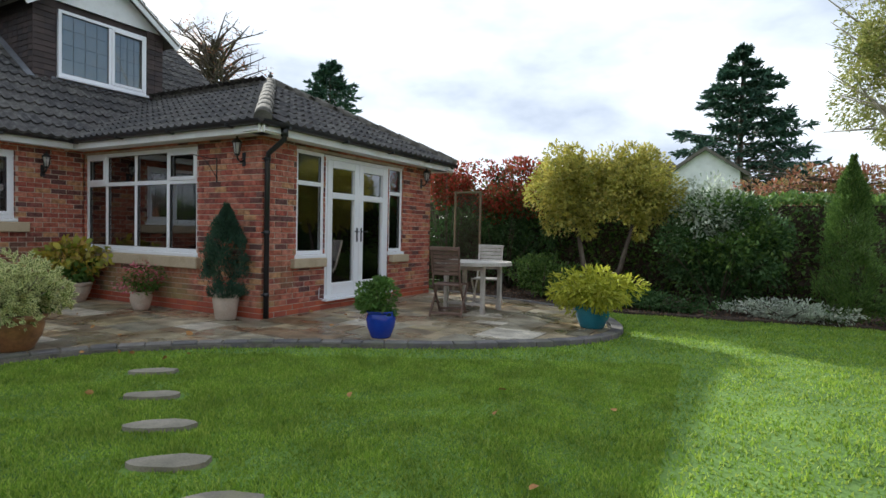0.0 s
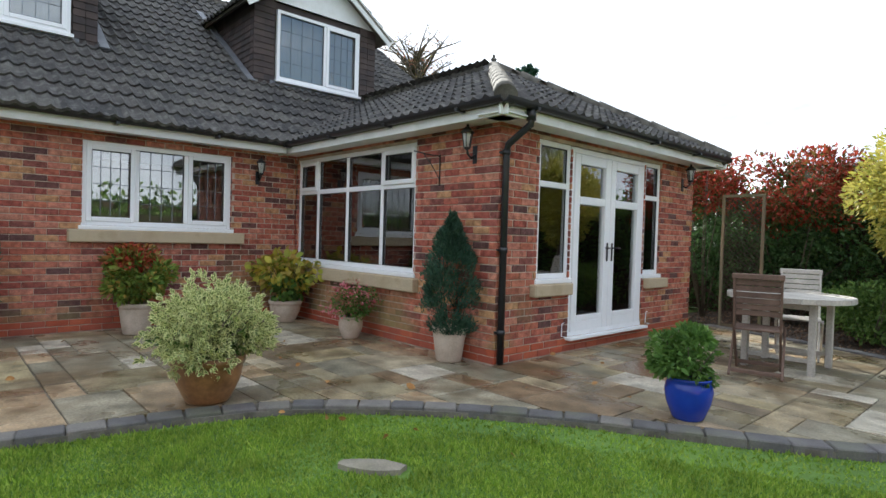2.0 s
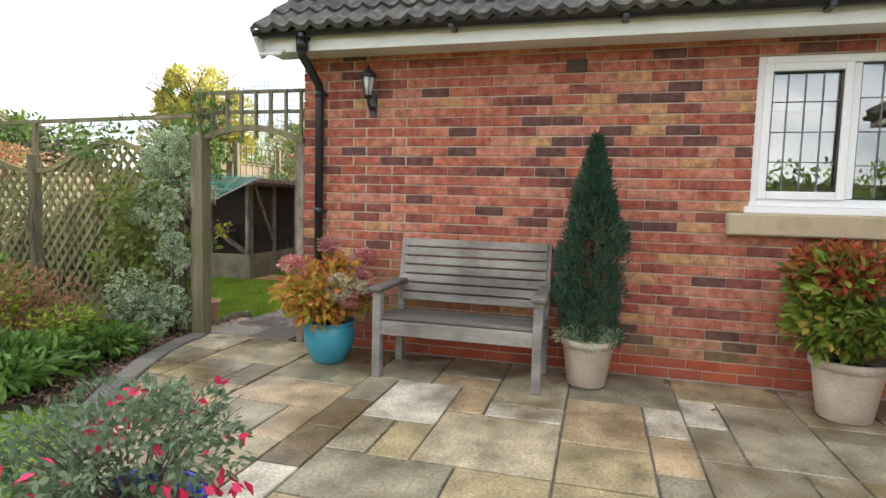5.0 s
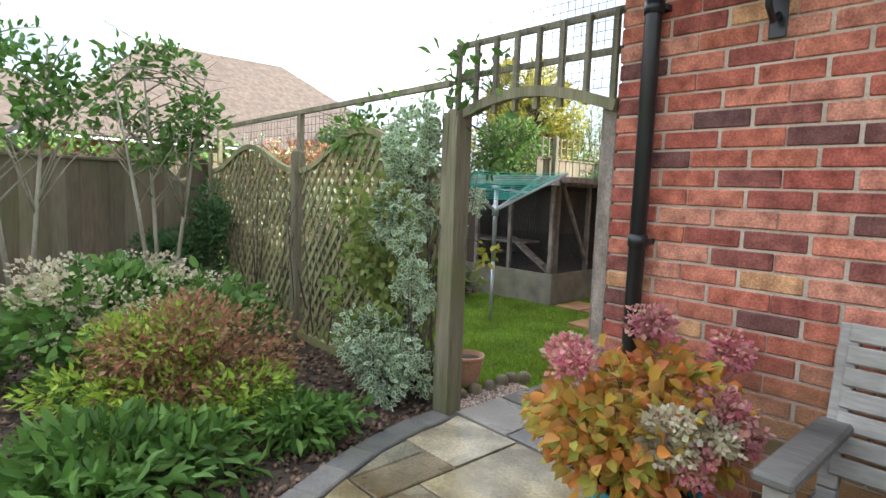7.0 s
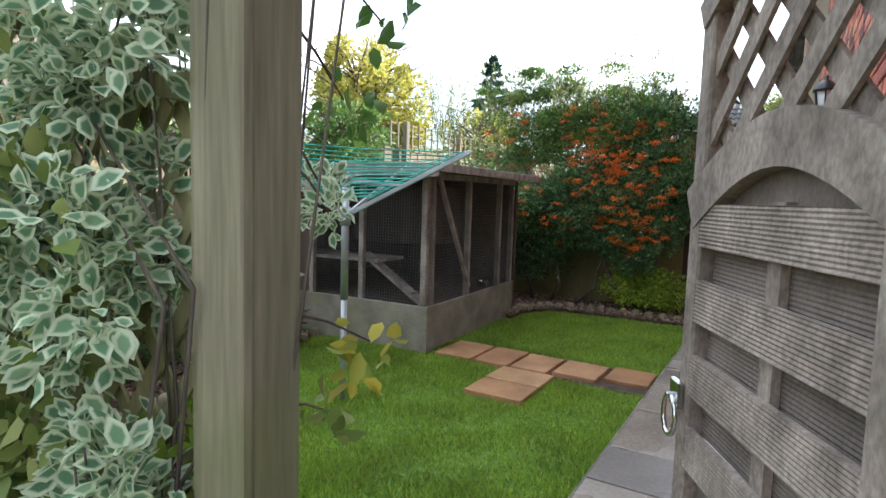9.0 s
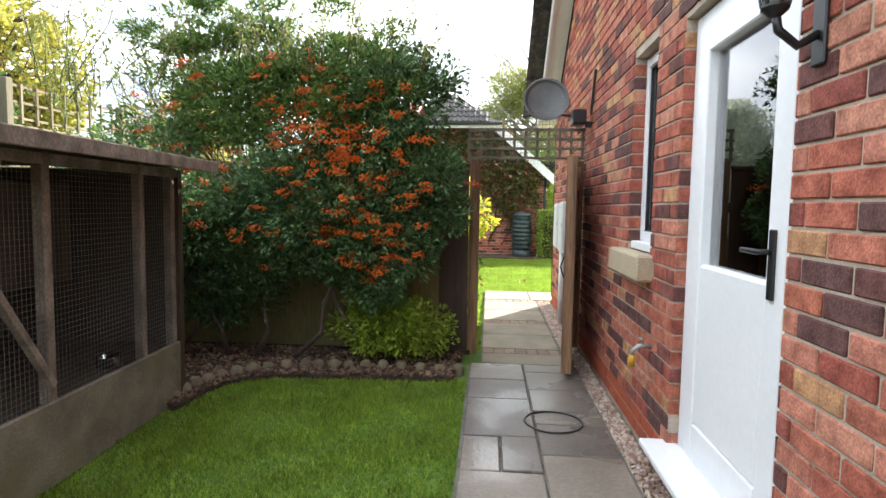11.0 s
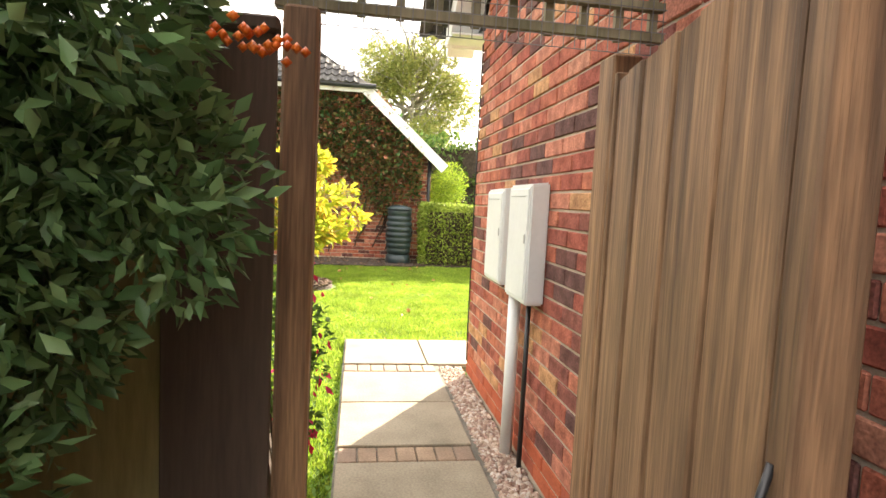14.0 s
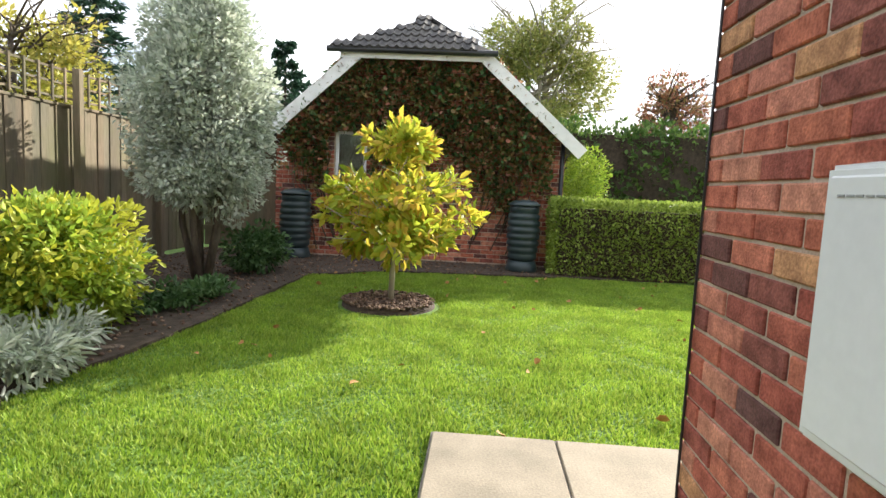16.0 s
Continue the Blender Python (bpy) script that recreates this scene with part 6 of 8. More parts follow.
pot("bright blue glazed pot at the lawn edge", 5.98, 6.05, 0.17, 0.30, "blue_glaze", "jar")
plant("small round grey-green shrub in a blue pot", 5.98, 6.05, 0.26, [("leaves", 2600, (0, 0, 0.18), (0.27, 0.27, 0.2), 0.045, "leaf_green", dict(aspect=0.55, lumps=18))], stem_n=10)
pot("dark teal glazed pot on the patio edge", 7.78, 8.15, 0.23, 0.34, "teal_glaze", "jar")
plant("golden yellow leafy shrub in a teal pot", 7.78, 8.15, 0.30, [("leaves", 4200, (0, 0, 0.20), (0.52, 0.52, 0.27), 0.075, "leaf_golden", dict(aspect=0.3, lumps=26, droop=0.25))], stem_n=14)
pot("tall pale clay pot beside the garden room wall", 3.62, 5.92, 0.18, 0.34, "stone_pot")
def conic(parent, n, h, r, material, size, seed):
    """Upswept sprays over a tight cone, fullest a third of the way up."""
    g = np.random.default_rng(seed)
    k = 170
    ct, ca = g.random(k) ** 0.8, g.uniform(0, 2 * np.pi, k)
    pick = g.integers(0, k, n)
    t = np.clip(ct[pick] + g.normal(0, 0.035, n), 0, 1.03)
    a = ca[pick] + g.normal(0, 0.22, n) / (0.35 + 1 - t)
    prof = r * np.minimum(1, 0.72 + 1.1 * t) * (1 - np.minimum(t, 1) ** 2.3) + 0.02
    rad = prof * (1 - 0.35 * g.random(n) ** 2 + 0.19 * g.normal(0, 1, k)[pick])
    p = np.stack([rad * np.cos(a), rad * np.sin(a), h * t + g.normal(0, 0.012, n)], 1)
    o = np.stack([np.cos(a) * 0.55, np.sin(a) * 0.55, np.full(n, 0.8)], 1)
    v, c, rim = leaf_points(p, o, size, 0.28, 0.25, 0.28, g)
    return np_mesh("leaves", v, 3, c, material, parent, "", "stuff", rim)


plant("blue-green upright dwarf conifer in a pale pot", 3.62, 5.92, 0.30, [], "conifer", "conifer")
conic(bpy.data.objects["conifer"], 15000, 1.12, 0.27, "leaf_conifer", 0.04, 21)
pot("rounded grey clay pot under the wide window", 2.05, 5.78, 0.15, 0.26, "stone_pot", "jar")
plant("airy pink-flowered fuchsia in a clay pot", 2.05, 5.78, 0.24, [("leaves", 1800, (0, 0, 0.2), (0.32, 0.3, 0.22), 0.035, "leaf_green", dict(aspect=0.6, lumps=18)), ("flower", 420, (0, 0, 0.2), (0.36, 0.34, 0.24), 0.045, "petal_pale_pink", dict(aspect=0.5, lumps=24, droop=0.8)), ("leaves", 500, (0, 0, 0.24), (0.33, 0.3, 0.22), 0.03, "leaf_rust", dict(aspect=0.6))], "fuchsia", "fuchsia", stem_n=16, stem_r=0.004)
pot("broad brown clay pot in the wall corner", 0.5, 5.72, 0.22, 0.30, "stone_pot", "round")
plant("yellow-green autumn hydrangea in a clay pot", 0.5, 5.72, 0.28, [("leaves", 620, (0, 0, 0.42), (0.46, 0.42, 0.30), 0.10, "leaf_gold_green", dict(aspect=0.72, lumps=26, droop=0.4)), ("leaves", 200, (0, 0, 0.2), (0.3, 0.3, 0.25), 0.1, "leaf_green", dict(aspect=0.75))], "hydrangea", "hydrangea", stem_n=14)
pot("whitewashed terracotta pot below the kitchen window", 0.46, 3.86, 0.20, 0.36, "stone_pot")
plant("red and green bushy heavenly bamboo in a clay pot", 0.46, 3.86, 0.32, [("leaves", 3600, (0, 0, 0.30), (0.40, 0.36, 0.34), 0.07, "leaf_nandina", dict(aspect=0.5, lumps=24)), ("leaves", 1500, (0, 0, 0.54), (0.34, 0.30, 0.17), 0.065, "leaf_nandina_red", dict(aspect=0.5, lumps=14))], stem_n=14)
pot("buff clay pot beside the bench", 0.33, 2.36, 0.18, 0.32, "stone_pot")
slim = plant("slim dark upright conifer in a clay pot", 0.33, 2.36, 0.28, [], "conifer", "conifer")
conic(slim, 14000, 1.34, 0.185, "leaf_conifer", 0.04, 22)
plant("small trailing variegated plant round the pot rim", 0.33, 2.36, 0.30, [("leaves", 900, (0, 0, 0.04), (0.22, 0.22, 0.09), 0.03, "leaf_variegated", dict(aspect=0.6, rimmed=True, droop=0.4))], "trailing_plant", "trailing plant")
pot("turquoise glazed pot near the house corner", 0.42, 0.46, 0.20, 0.31, "turquoise_glaze", "jar")
e = plant("orange and yellow autumn hydrangea in a turquoise pot", 0.42, 0.46, 0.28, [("leaves", 1900, (0, 0, 0.26), (0.38, 0.36, 0.28), 0.052, "leaf_autumn", dict(aspect=0.72, lumps=24, droop=0.3, fold=0.5))], "hydrangea", "hydrangea", stem_n=16)
rr = random.Random(4)
for k in range(11):
    a = rr.uniform(0, 6.28)
    c = (0.30 * math.cos(a), 0.28 * math.sin(a), rr.uniform(0.22, 0.52)) if k else (0.02, 0.0, 0.60)
    foliage("flower_head", e, 520, c, (0.075, 0.075, 0.06), 0.02, ("petal_hydrangea", "petal_cream", "petal_hydrangea")[k % 3], 90 + k, aspect=0.95, lumps=10, lump=0.6)
pot("cobalt blue glazed pot on the patio edge", 3.02, 1.16, 0.20, 0.36, "blue_glaze", "jar")
e = plant("grey-green fuchsia with hanging pink flowers in a blue pot", 3.02, 1.16, 0.34, [("leaves", 3400, (0, 0, 0.17), (0.42, 0.38, 0.25), 0.028, "leaf_grey_green", dict(aspect=0.5, lumps=46, lump=0.2)), ("flower", 170, (0.04, 0.05, 0.15), (0.48, 0.44, 0.27), 0.036, "petal_pink", dict(aspect=0.6, lumps=44, lump=0.09, droop=1.2))], "fuchsia", "fuchsia", stem_n=26, stem_r=0.004)
rr = random.Random(9)
pot("small terracotta pot behind the gate post", -0.42, -1.28, 0.12, 0.2, "terracotta")

# ---- bench ----
b = thing("garden_bench", (0.08, 1.5, 0), "weathered grey two-seat slatted wooden garden bench", "bench", turn=90)
BW, SD = 1.16, 0.50
for x in (-BW / 2, BW / 2 - 0.06):
    part("leg", box(x, x + 0.06, -0.62, -0.55, 0, 0.60, 0.006, ), "bench_wood", b)
    bm = bmesh.new()
    add_beam(bm, (x + 0.03, -0.12, 0.0), (x + 0.03, -0.10, 0.42), 0.055, 0.06, 0.004)
    add_beam(bm, (x + 0.03, -0.10, 0.42), (x + 0.03, 0.0, 0.93), 0.055, 0.055, 0.004)
    part("leg", bm, "bench_wood", b)
    part("armrest", box(x - 0.02, x + 0.08, -0.66, -0.08, 0.60, 0.635, 0.01), "bench_seat_wood", b)
    part("side_rail", box(x + 0.01, x + 0.05, -0.56, -0.12, 0.32, 0.40), "bench_wood", b)
part("front_rail", box(-BW / 2, BW / 2, -0.605, -0.575, 0.30, 0.40, 0.005), "bench_wood", b)
for k in range(6):
    y = -0.60 + k * 0.085
    part("seat_slat", box(-BW / 2 + 0.0, BW / 2 - 0.0, y, y + 0.07, 0.405 - k * 0.006, 0.428 - k * 0.006, 0.005), "bench_seat_wood", b)
for k in range(7):
    z = 0.47 + k * 0.068
    bm = box(-BW / 2 + 0.03, BW / 2 - 0.03, -0.014, 0.010, 0, 0.058, 0.005)
    s = part("back_slat", bm, "bench_wood", b)
    s.matrix_local = pose(0, -0.125 + (z - 0.42) * 0.2, z, -11, 0, 0)

# ---- table and chairs ----
t = thing("patio_table", (5.85, 8.62, 0), "round slatted greyed wooden patio table", "table")
bm = bmesh.new()
R = 0.56
for k in range(13):
    y0 = -R + k * (2 * R / 13)
    ym = y0 + R / 13
    hw = math.sqrt(max(0.01, (R - 0.03) ** 2 - ym ** 2))
    add_box(bm, -hw, hw, y0 + 0.004, y0 + 2 * R / 13 - 0.004, 0.715, 0.738, 0.003)
part("tabletop", bm, "teak_grey", t)
bm = bmesh.new()
for i in range(28):
    a, c = 2 * math.pi * i / 28, 2 * math.pi * (i + 1) / 28
    add_beam(bm, (R * math.cos(a), R * math.sin(a), 0.725), (R * math.cos(c), R * math.sin(c), 0.725), 0.032, 0.05)
part("rim", bm, "teak_grey", t)
for sx in (-1, 1):
    for sy in (-1, 1):
        part("leg", box(sx * 0.3 - 0.03, sx * 0.3 + 0.03, sy * 0.3 - 0.03, sy * 0.3 + 0.03, 0, 0.70, 0.005), "teak_grey", t)
for s in (-0.3, 0.3):
    part("apron", box(-0.3, 0.3, s - 0.012, s + 0.012, 0.63, 0.70), "teak_grey", t)
    part("stretcher", box(-0.27, 0.27, s - 0.015, s + 0.015, 0.12, 0.16), "teak_grey", t)


def chair(x, y, turn, mat, label):
    c = thing("folding_chair", (x, y, 0), label, "chair", "chairs round the table", turn)
    for sx in (-0.22, 0.22):
        bm = bmesh.new()
        add_beam(bm, (sx, -0.22, 0.0), (sx, 0.24, 0.44), 0.022, 0.045, 0.004)
        part("leg", bm, mat, c)
        bm = bmesh.new()
        s2 = sx * 0.88
        add_beam(bm, (s2, 0.28, 0.0), (s2, -0.14, 0.44), 0.022, 0.045, 0.004)
        add_beam(bm, (s2, -0.14, 0.44), (s2, -0.29, 0.95), 0.022, 0.045, 0.004)
        part("leg", bm, mat, c)
    for k in range(7):
        part("seat_slat", box(-0.21, 0.21, -0.14 + k * 0.06, -0.09 + k * 0.06, 0.43, 0.448, 0.004), mat, c)
    for k in range(6):
        z = 0.58 + k * 0.058
        part("back_slat", box(-0.19, 0.19, -0.182 - (z - 0.58) * 0.295 - 0.008, -0.182 - (z - 0.58) * 0.295 + 0.008, z, z + 0.05, 0.004), mat, c)
    part("top_rail", box(-0.215, 0.215, -0.315, -0.285, 0.925, 0.98, 0.008), mat, c)
    part("stretcher", box(-0.21, 0.21, -0.20, -0.16, 0.03, 0.065, 0.004), mat, c)
    part("stretcher", box(-0.19, 0.19, 0.2, 0.24, 0.05, 0.085, 0.004), mat, c)
    return c


chair(5.78, 7.98, 15, "teak", "brown folding slatted wooden chair pulled up to the table")
chair(5.75, 9.35, 195, "teak_grey", "greyed folding slatted wooden chair behind the table")

# sofa seen through the window
e = thing("sofa", (1.9, 7.0, 0.14), "cream fabric sofa inside the garden room", "sofa")
part("base", box(-0.95, 0.95, -0.4, 0.45, 0.05, 0.42, 0.05), "sofa", e)
part("backrest", box(-0.95, 0.95, -0.45, -0.22, 0.4, 0.78, 0.07), "sofa", e)
part("armrest", box(-1.1, -0.93, -0.42, 0.45, 0.05, 0.6, 0.05), "sofa", e)
part("armrest", box(0.93, 1.1, -0.42, 0.45, 0.05, 0.6, 0.05), "sofa", e)
for nm, m in (("roller_blind", pose(0.09, 6.36, 0) @ Matrix.Translation((0, 0, 0))),):
    bm = bmesh.new()
    for k in range(6):
        add_box(bm, k * 0.08, k * 0.08 + 0.074, -0.003, 0.003, 0.85, 2.25, 0, m @ Matrix.Rotation(radians(10), 4, "Z"))
    tagged(part("vertical_blind", bm, "blind"), "cream vertical blind drawn back at the window end", "blind")
bm = bmesh.new()
for k in range(5):
    add_box(bm, 3.78, 3.785, 8.96 + k * 0.085, 9.04 + k * 0.085, 0.82, 2.26)
tagged(part("vertical_blind", bm, "blind"), "cream vertical blind behind the side light", "blind")
tagged(part("roller_blind", box(-5.18, -4.74, 0.12, 0.125, 1.05, 2.1), "blind"), "pale blind behind the narrow window", "blind")

# ---- bed planting near the first gate ----
plant("large cream and white flower-headed hydrangea bush", 1.35, -2.55, 0, [("leaves", 3600, (0, 0, 0.42), (0.75, 0.65, 0.42), 0.08, "leaf_green", dict(aspect=0.6, lumps=24)), ("flower", 4200, (0, 0, 0.54), (0.78, 0.68, 0.36), 0.03, "petal_cream", dict(aspect=0.8, lumps=34, lump=0.2))], "hydrangea", "hydrangea", stem_n=16)
plant("rust and pink feathery low shrub in the bed", 1.25, -1.75, 0, [("leaves", 9000, (0, 0, 0.32), (0.58, 0.55, 0.36), 0.035, "leaf_rust", dict(aspect=0.5, lumps=30)), ("leaves", 4500, (0.1, 0.1, 0.26), (0.62, 0.6, 0.34), 0.045, "leaf_lime", dict(aspect=0.4, lumps=22))], "spirea", "shrub", stem_n=30, stem_r=0.004)
plant("leafy green perennials at the bed edge", 1.75, -1.1, 0, [("leaves", 1500, (0, 0, 0.12), (0.5, 0.4, 0.18), 0.09, "leaf_green", dict(aspect=0.35, lumps=20))], "perennial", "perennial")
plant("leafy green perennials at the bed edge", 0.85, -1.2, 0, [("leaves", 1100, (0, 0, 0.10), (0.35, 0.25, 0.18), 0.07, "leaf_green", dict(aspect=0.35, lumps=18))], "perennial", "perennial")
plant("leafy green perennials at the bed edge", 2.4, -2.9, 0, [("leaves", 1500, (0, 0, 0.2), (0.5, 0.5, 0.3), 0.09, "leaf_green", dict(aspect=0.35, lumps=20))], "perennial", "perennial")
plant("small white-flowered perennials by the trellis", 0.6, -2.9, 0, [("leaves", 1800, (0, 0, 0.22), (0.45, 0.6, 0.3), 0.05, "leaf_green", dict(aspect=0.5, lumps=20)), ("flower", 160, (0, 0, 0.3), (0.45, 0.6, 0.3), 0.03, "petal_cream", dict(aspect=0.9))], "perennial", "perennial")
plant("dense dark evergreen shrub in the fence corner", 0.5, -4.35, 0, [("leaves", 3600, (0, 0, 0.45), (0.45, 0.35, 0.5), 0.06, "leaf_dark", dict(aspect=0.5, lumps=22)), ("leaves", 700, (-0.25, 0.1, 0.95), (0.18, 0.3, 0.35), 0.06, "leaf_dark", dict(aspect=0.5))], "shrub", "shrub", stem_n=10)
plant("dark shrub beside the board fence", 2.6, -4.2, 0, [("leaves", 2600, (0, 0, 0.5), (0.5, 0.4, 0.5), 0.06, "leaf_hedge", dict(aspect=0.5, lumps=20))], "shrub", "shrub", stem_n=10)
SPRIGS = [(14, (-0.36, -1.13, 1.46), (0.1, 0.12, 0.06), 0.05, "leaf_green"), (60, (-0.33, -1.17, 1.27), (0.07, 0.07, 0.06), 0.03, "leaf_variegated"), (60, (-0.24, -1.06, 1.22), (0.07, 0.05, 0.06), 0.032, "leaf_variegated"),
          (22, (-0.28, -0.98, 0.95), (0.10, 0.07, 0.10), 0.05, "leaf_gold_green"), (12, (-0.33, -1.0, 1.6), (0.12, 0.08, 0.09), 0.05, "leaf_green"), (16, (-0.27, -1.08, 0.78), (0.08, 0.08, 0.05), 0.05, "leaf_olive")]
# variegated climber over trellis and post
plant("variegated green and white euonymus at the foot of the post", 0.18, -1.42, 0, [("leaves", 2600, (0, 0, 0.26), (0.24, 0.40, 0.30), 0.042, "leaf_variegated", dict(aspect=0.62, lumps=26, rimmed=True))], "euonymus", "climber", stem_n=14)
plant("cream-edged climber growing up trellis and gate post", 0.07, -1.25, 0, [
    ("leaves", 500, (0.06, 0.08, 0.70), (0.10, 0.16, 0.24), 0.042, "leaf_variegated", dict(aspect=0.62, lumps=14, rimmed=True)),
    ("leaves", 1250, (0.06, -0.12, 1.12), (0.16, 0.36, 0.22), 0.042, "leaf_variegated", dict(aspect=0.62, lumps=26, lump=0.24, rimmed=True)),
    ("leaves", 1100, (0.02, -0.02, 1.55), (0.15, 0.30, 0.26), 0.042, "leaf_variegated", dict(aspect=0.62, lumps=26, lump=0.24, rimmed=True)),
    ("leaves", 650, (0.10, -0.3, 1.05), (0.18, 0.5, 0.5), 0.05, "leaf_olive", dict(aspect=0.7, lumps=40, lump=0.2)),
    ("leaves", 260, (-0.1, 0.05, 1.15), (0.12, 0.2, 0.2), 0.045, "leaf_variegated", dict(aspect=0.62, lumps=6, rimmed=True)),
    ("leaves", 120, (-0.12, 0.12, 0.75), (0.1, 0.16, 0.14), 0.045, "leaf_lime", dict(aspect=0.7, lumps=6))], "euonymus", "climber", stem_n=14)
plant("straggling climbing rose stems with sparse leaves", 0.0, -1.1, 0, [("leaves", 90, (0, 0.1, 1.9), (0.12, 0.4, 0.3), 0.07, "leaf_green", dict(aspect=0.5, lumps=18)), ("leaves", 240, (0.0, -0.8, 1.65), (0.12, 0.7, 0.25), 0.05, "leaf_green", dict(aspect=0.5, lumps=18)), ("leaves", 900, (0.14, -0.55, 0.55), (0.2, 0.42, 0.36), 0.06, "leaf_olive", dict(aspect=0.6, lumps=34, lump=0.22))], "climbing_rose", "climber", stem_n=16, stem_r=0.004)
sprig = thing("climbing_rose", (-0.25, -0.98, 0), "loose sprigs of large rounded leaves hanging round the gate post", "climber")
for k, (nn, c, rad, size, mt) in enumerate(SPRIGS):
    foliage("leaves", sprig, nn, (c[0] + 0.25, c[1] + 0.98, c[2]), rad, size, mt, 500 + k, aspect=0.62, lumps=8, lump=0.4, rimmed=mt == "leaf_variegated")
    bm = bmesh.new()
    add_tube(bm, [(0.2, -0.02, c[2] + 0.1), ((c[0] + 0.45) / 2, (c[1] + 0.96) / 2, c[2] + 0.06), (c[0] + 0.25, c[1] + 0.98, c[2])], [0.004, 0.003, 0.002], 5)
    part("stem", bm, "bark", sprig)
rr = random.Random(12)
e = thing("climber", (0.05, -1.2, 0), "bare brown climber stems tangled in the trellis", "climber")
for k in range(26):
    bm = bmesh.new()
    y = rr.uniform(-2.6, 0.0)
    add_tube(bm, [(rr.uniform(0.0, 0.06), y, rr.uniform(0, 0.5)), (rr.uniform(0.0, 0.12), y + rr.uniform(-0.3, 0.3), rr.uniform(0.6, 1.2)), (rr.uniform(0.0, 0.1), y + rr.uniform(-0.5, 0.5), rr.uniform(1.2, 1.9))], [0.005, 0.004, 0.002], 5)
    part("stem", bm, "bark", e)


def small_tree(x, y, h, label, stems_, crown, mat, n, size, seed, bark="bark", name="tree", thick=0.03, aspect=0.55, lumps=30, lump=0.24, branches=14):
    """A tapered trunk with limbs; crown: (centre, radii)."""
    e = thing(name, (x, y, -0.05), label, "tree")
    rng = random.Random(seed)
    bm = bmesh.new()
    c, r = Vector(crown[0]), crown[1]
    for (dx, dy) in stems_:
        p0, p1 = Vector((dx * 0.1, dy * 0.1, 0)), Vector((dx * 0.5, dy * 0.5, c.z * 0.55))
        top = Vector((dx, dy, c.z + r[2] * 0.5))
        add_tube(bm, [p0, p1, top], [thick, thick * 0.75, thick * 0.25], 8)
        for k in range(branches):
            s = p1.lerp(top, rng.uniform(-0.1, 0.95))
            a = rng.uniform(0, 6.28)
            el = Vector((math.cos(a) * r[0], math.sin(a) * r[1], rng.uniform(0.0, 0.8) * r[2])) * rng.uniform(0.55, 0.95)
            q = Vector((c.x, c.y, max(s.z, c.z - r[2] * 0.6))) + el
            m1 = s.lerp(q, 0.5) + Vector((0, 0, 0.06 * r[2]))
            add_tube(bm, [s, m1, q], [thick * 0.4, thick * 0.25, thick * 0.08], 5)
            for j in range(3):
                w = m1.lerp(q, rng.uniform(0.1, 0.9))
                add_tube(bm, [w, w + Vector((rng.uniform(-1, 1), rng.uniform(-1, 1), rng.uniform(-0.2, 1))) * 0.22 * r[0]], [thick * 0.12, thick * 0.04], 4)
    part("trunk", bm, bark, e)
    if n:
        foliage("crown", e, n, crown[0], r, size, mat, seed, aspect, lumps, lump, 0.5)
    return e


small_tree(0.75, -3.95, 2.6, "slim multi-stemmed small tree with sparse leaves", [(-0.35, 0.1), (0.4, 0.1), (0.1, -0.1)], ((0, 0, 2.0), (0.75, 0.5, 0.6)), "leaf_green", 900, 0.075, 4, "pale_bark", thick=0.022, lump=0.22)
small_tree(1.75, -3.95, 2.6, "slim multi-stemmed small tree with sparse leaves", [(-0.2, 0.1), (0.3, 0.1)], ((0, 0, 2.05), (0.7, 0.5, 0.6)), "leaf_green", 800, 0.075, 6, "pale_bark", thick=0.022, lump=0.22)

# yard planting
plant("strappy dark grass clump by the pen", -2.55, -3.95, 0, [("leaves", 900, (0, 0, 0.1), (0.18, 0.18, 0.12), 0.32, "leaf_hedge", dict(aspect=0.04, lumps=6, droop=-0.3))], "grass_clump", "grass clump")
plant("dark variegated shrubs under the fence", -1.4, -4.1, 0, [("leaves", 3600, (0, 0, 0.5), (0.9, 0.5, 0.55), 0.05, "leaf_dark", dict(aspect=0.5, lumps=28)), ("leaves", 700, (0.2, 0.2, 0.3), (0.9, 0.5, 0.35), 0.045, "leaf_hedge", dict(aspect=0.5, lumps=18))], "shrub", "shrub", stem_n=14)
plant("climber with cream and pink tints on the yard fence", -1.0, -4.9, 0, [("leaves", 3000, (0, 0, 1.15), (1.1, 0.35, 0.6), 0.06, "leaf_variegated", dict(aspect=0.5, lumps=28, rimmed=True)), ("leaves", 1500, (0, 0, 1.5), (1.1, 0.35, 0.35), 0.06, "leaf_rust", dict(aspect=0.5, lumps=20))], "climber", "climber", stem_n=14)
# pyracantha: dark glossy leaves with orange berries
e = thing("pyracantha", (-6.12, -2.75, 0), "big dark firethorn shrub full of orange berries on the fence", "shrub")
for k, (n, c, r) in enumerate(((9000, (-0.08, 1.30, 1.35), (0.34, 0.48, 0.62)), (12000, (0.02, 0.5, 1.3), (0.46, 0.9, 0.72)), (9000, (0, -0.8, 1.2), (0.5, 0.9, 0.85)), (13000, (-0.05, 0.3, 2.0), (0.5, 1.5, 0.55)), (6000, (-0.05, 1.15, 2.05), (0.4, 0.65, 0.5)), (6500, (0.0, 0.75, 0.98), (0.36, 0.85, 0.38)))):
    foliage("leaves", e, int(n * 1.35), c, r, 0.044, "leaf_glossy" if k != 3 else "leaf_hedge", 200 + k, aspect=0.46, lumps=60, lump=0.24)
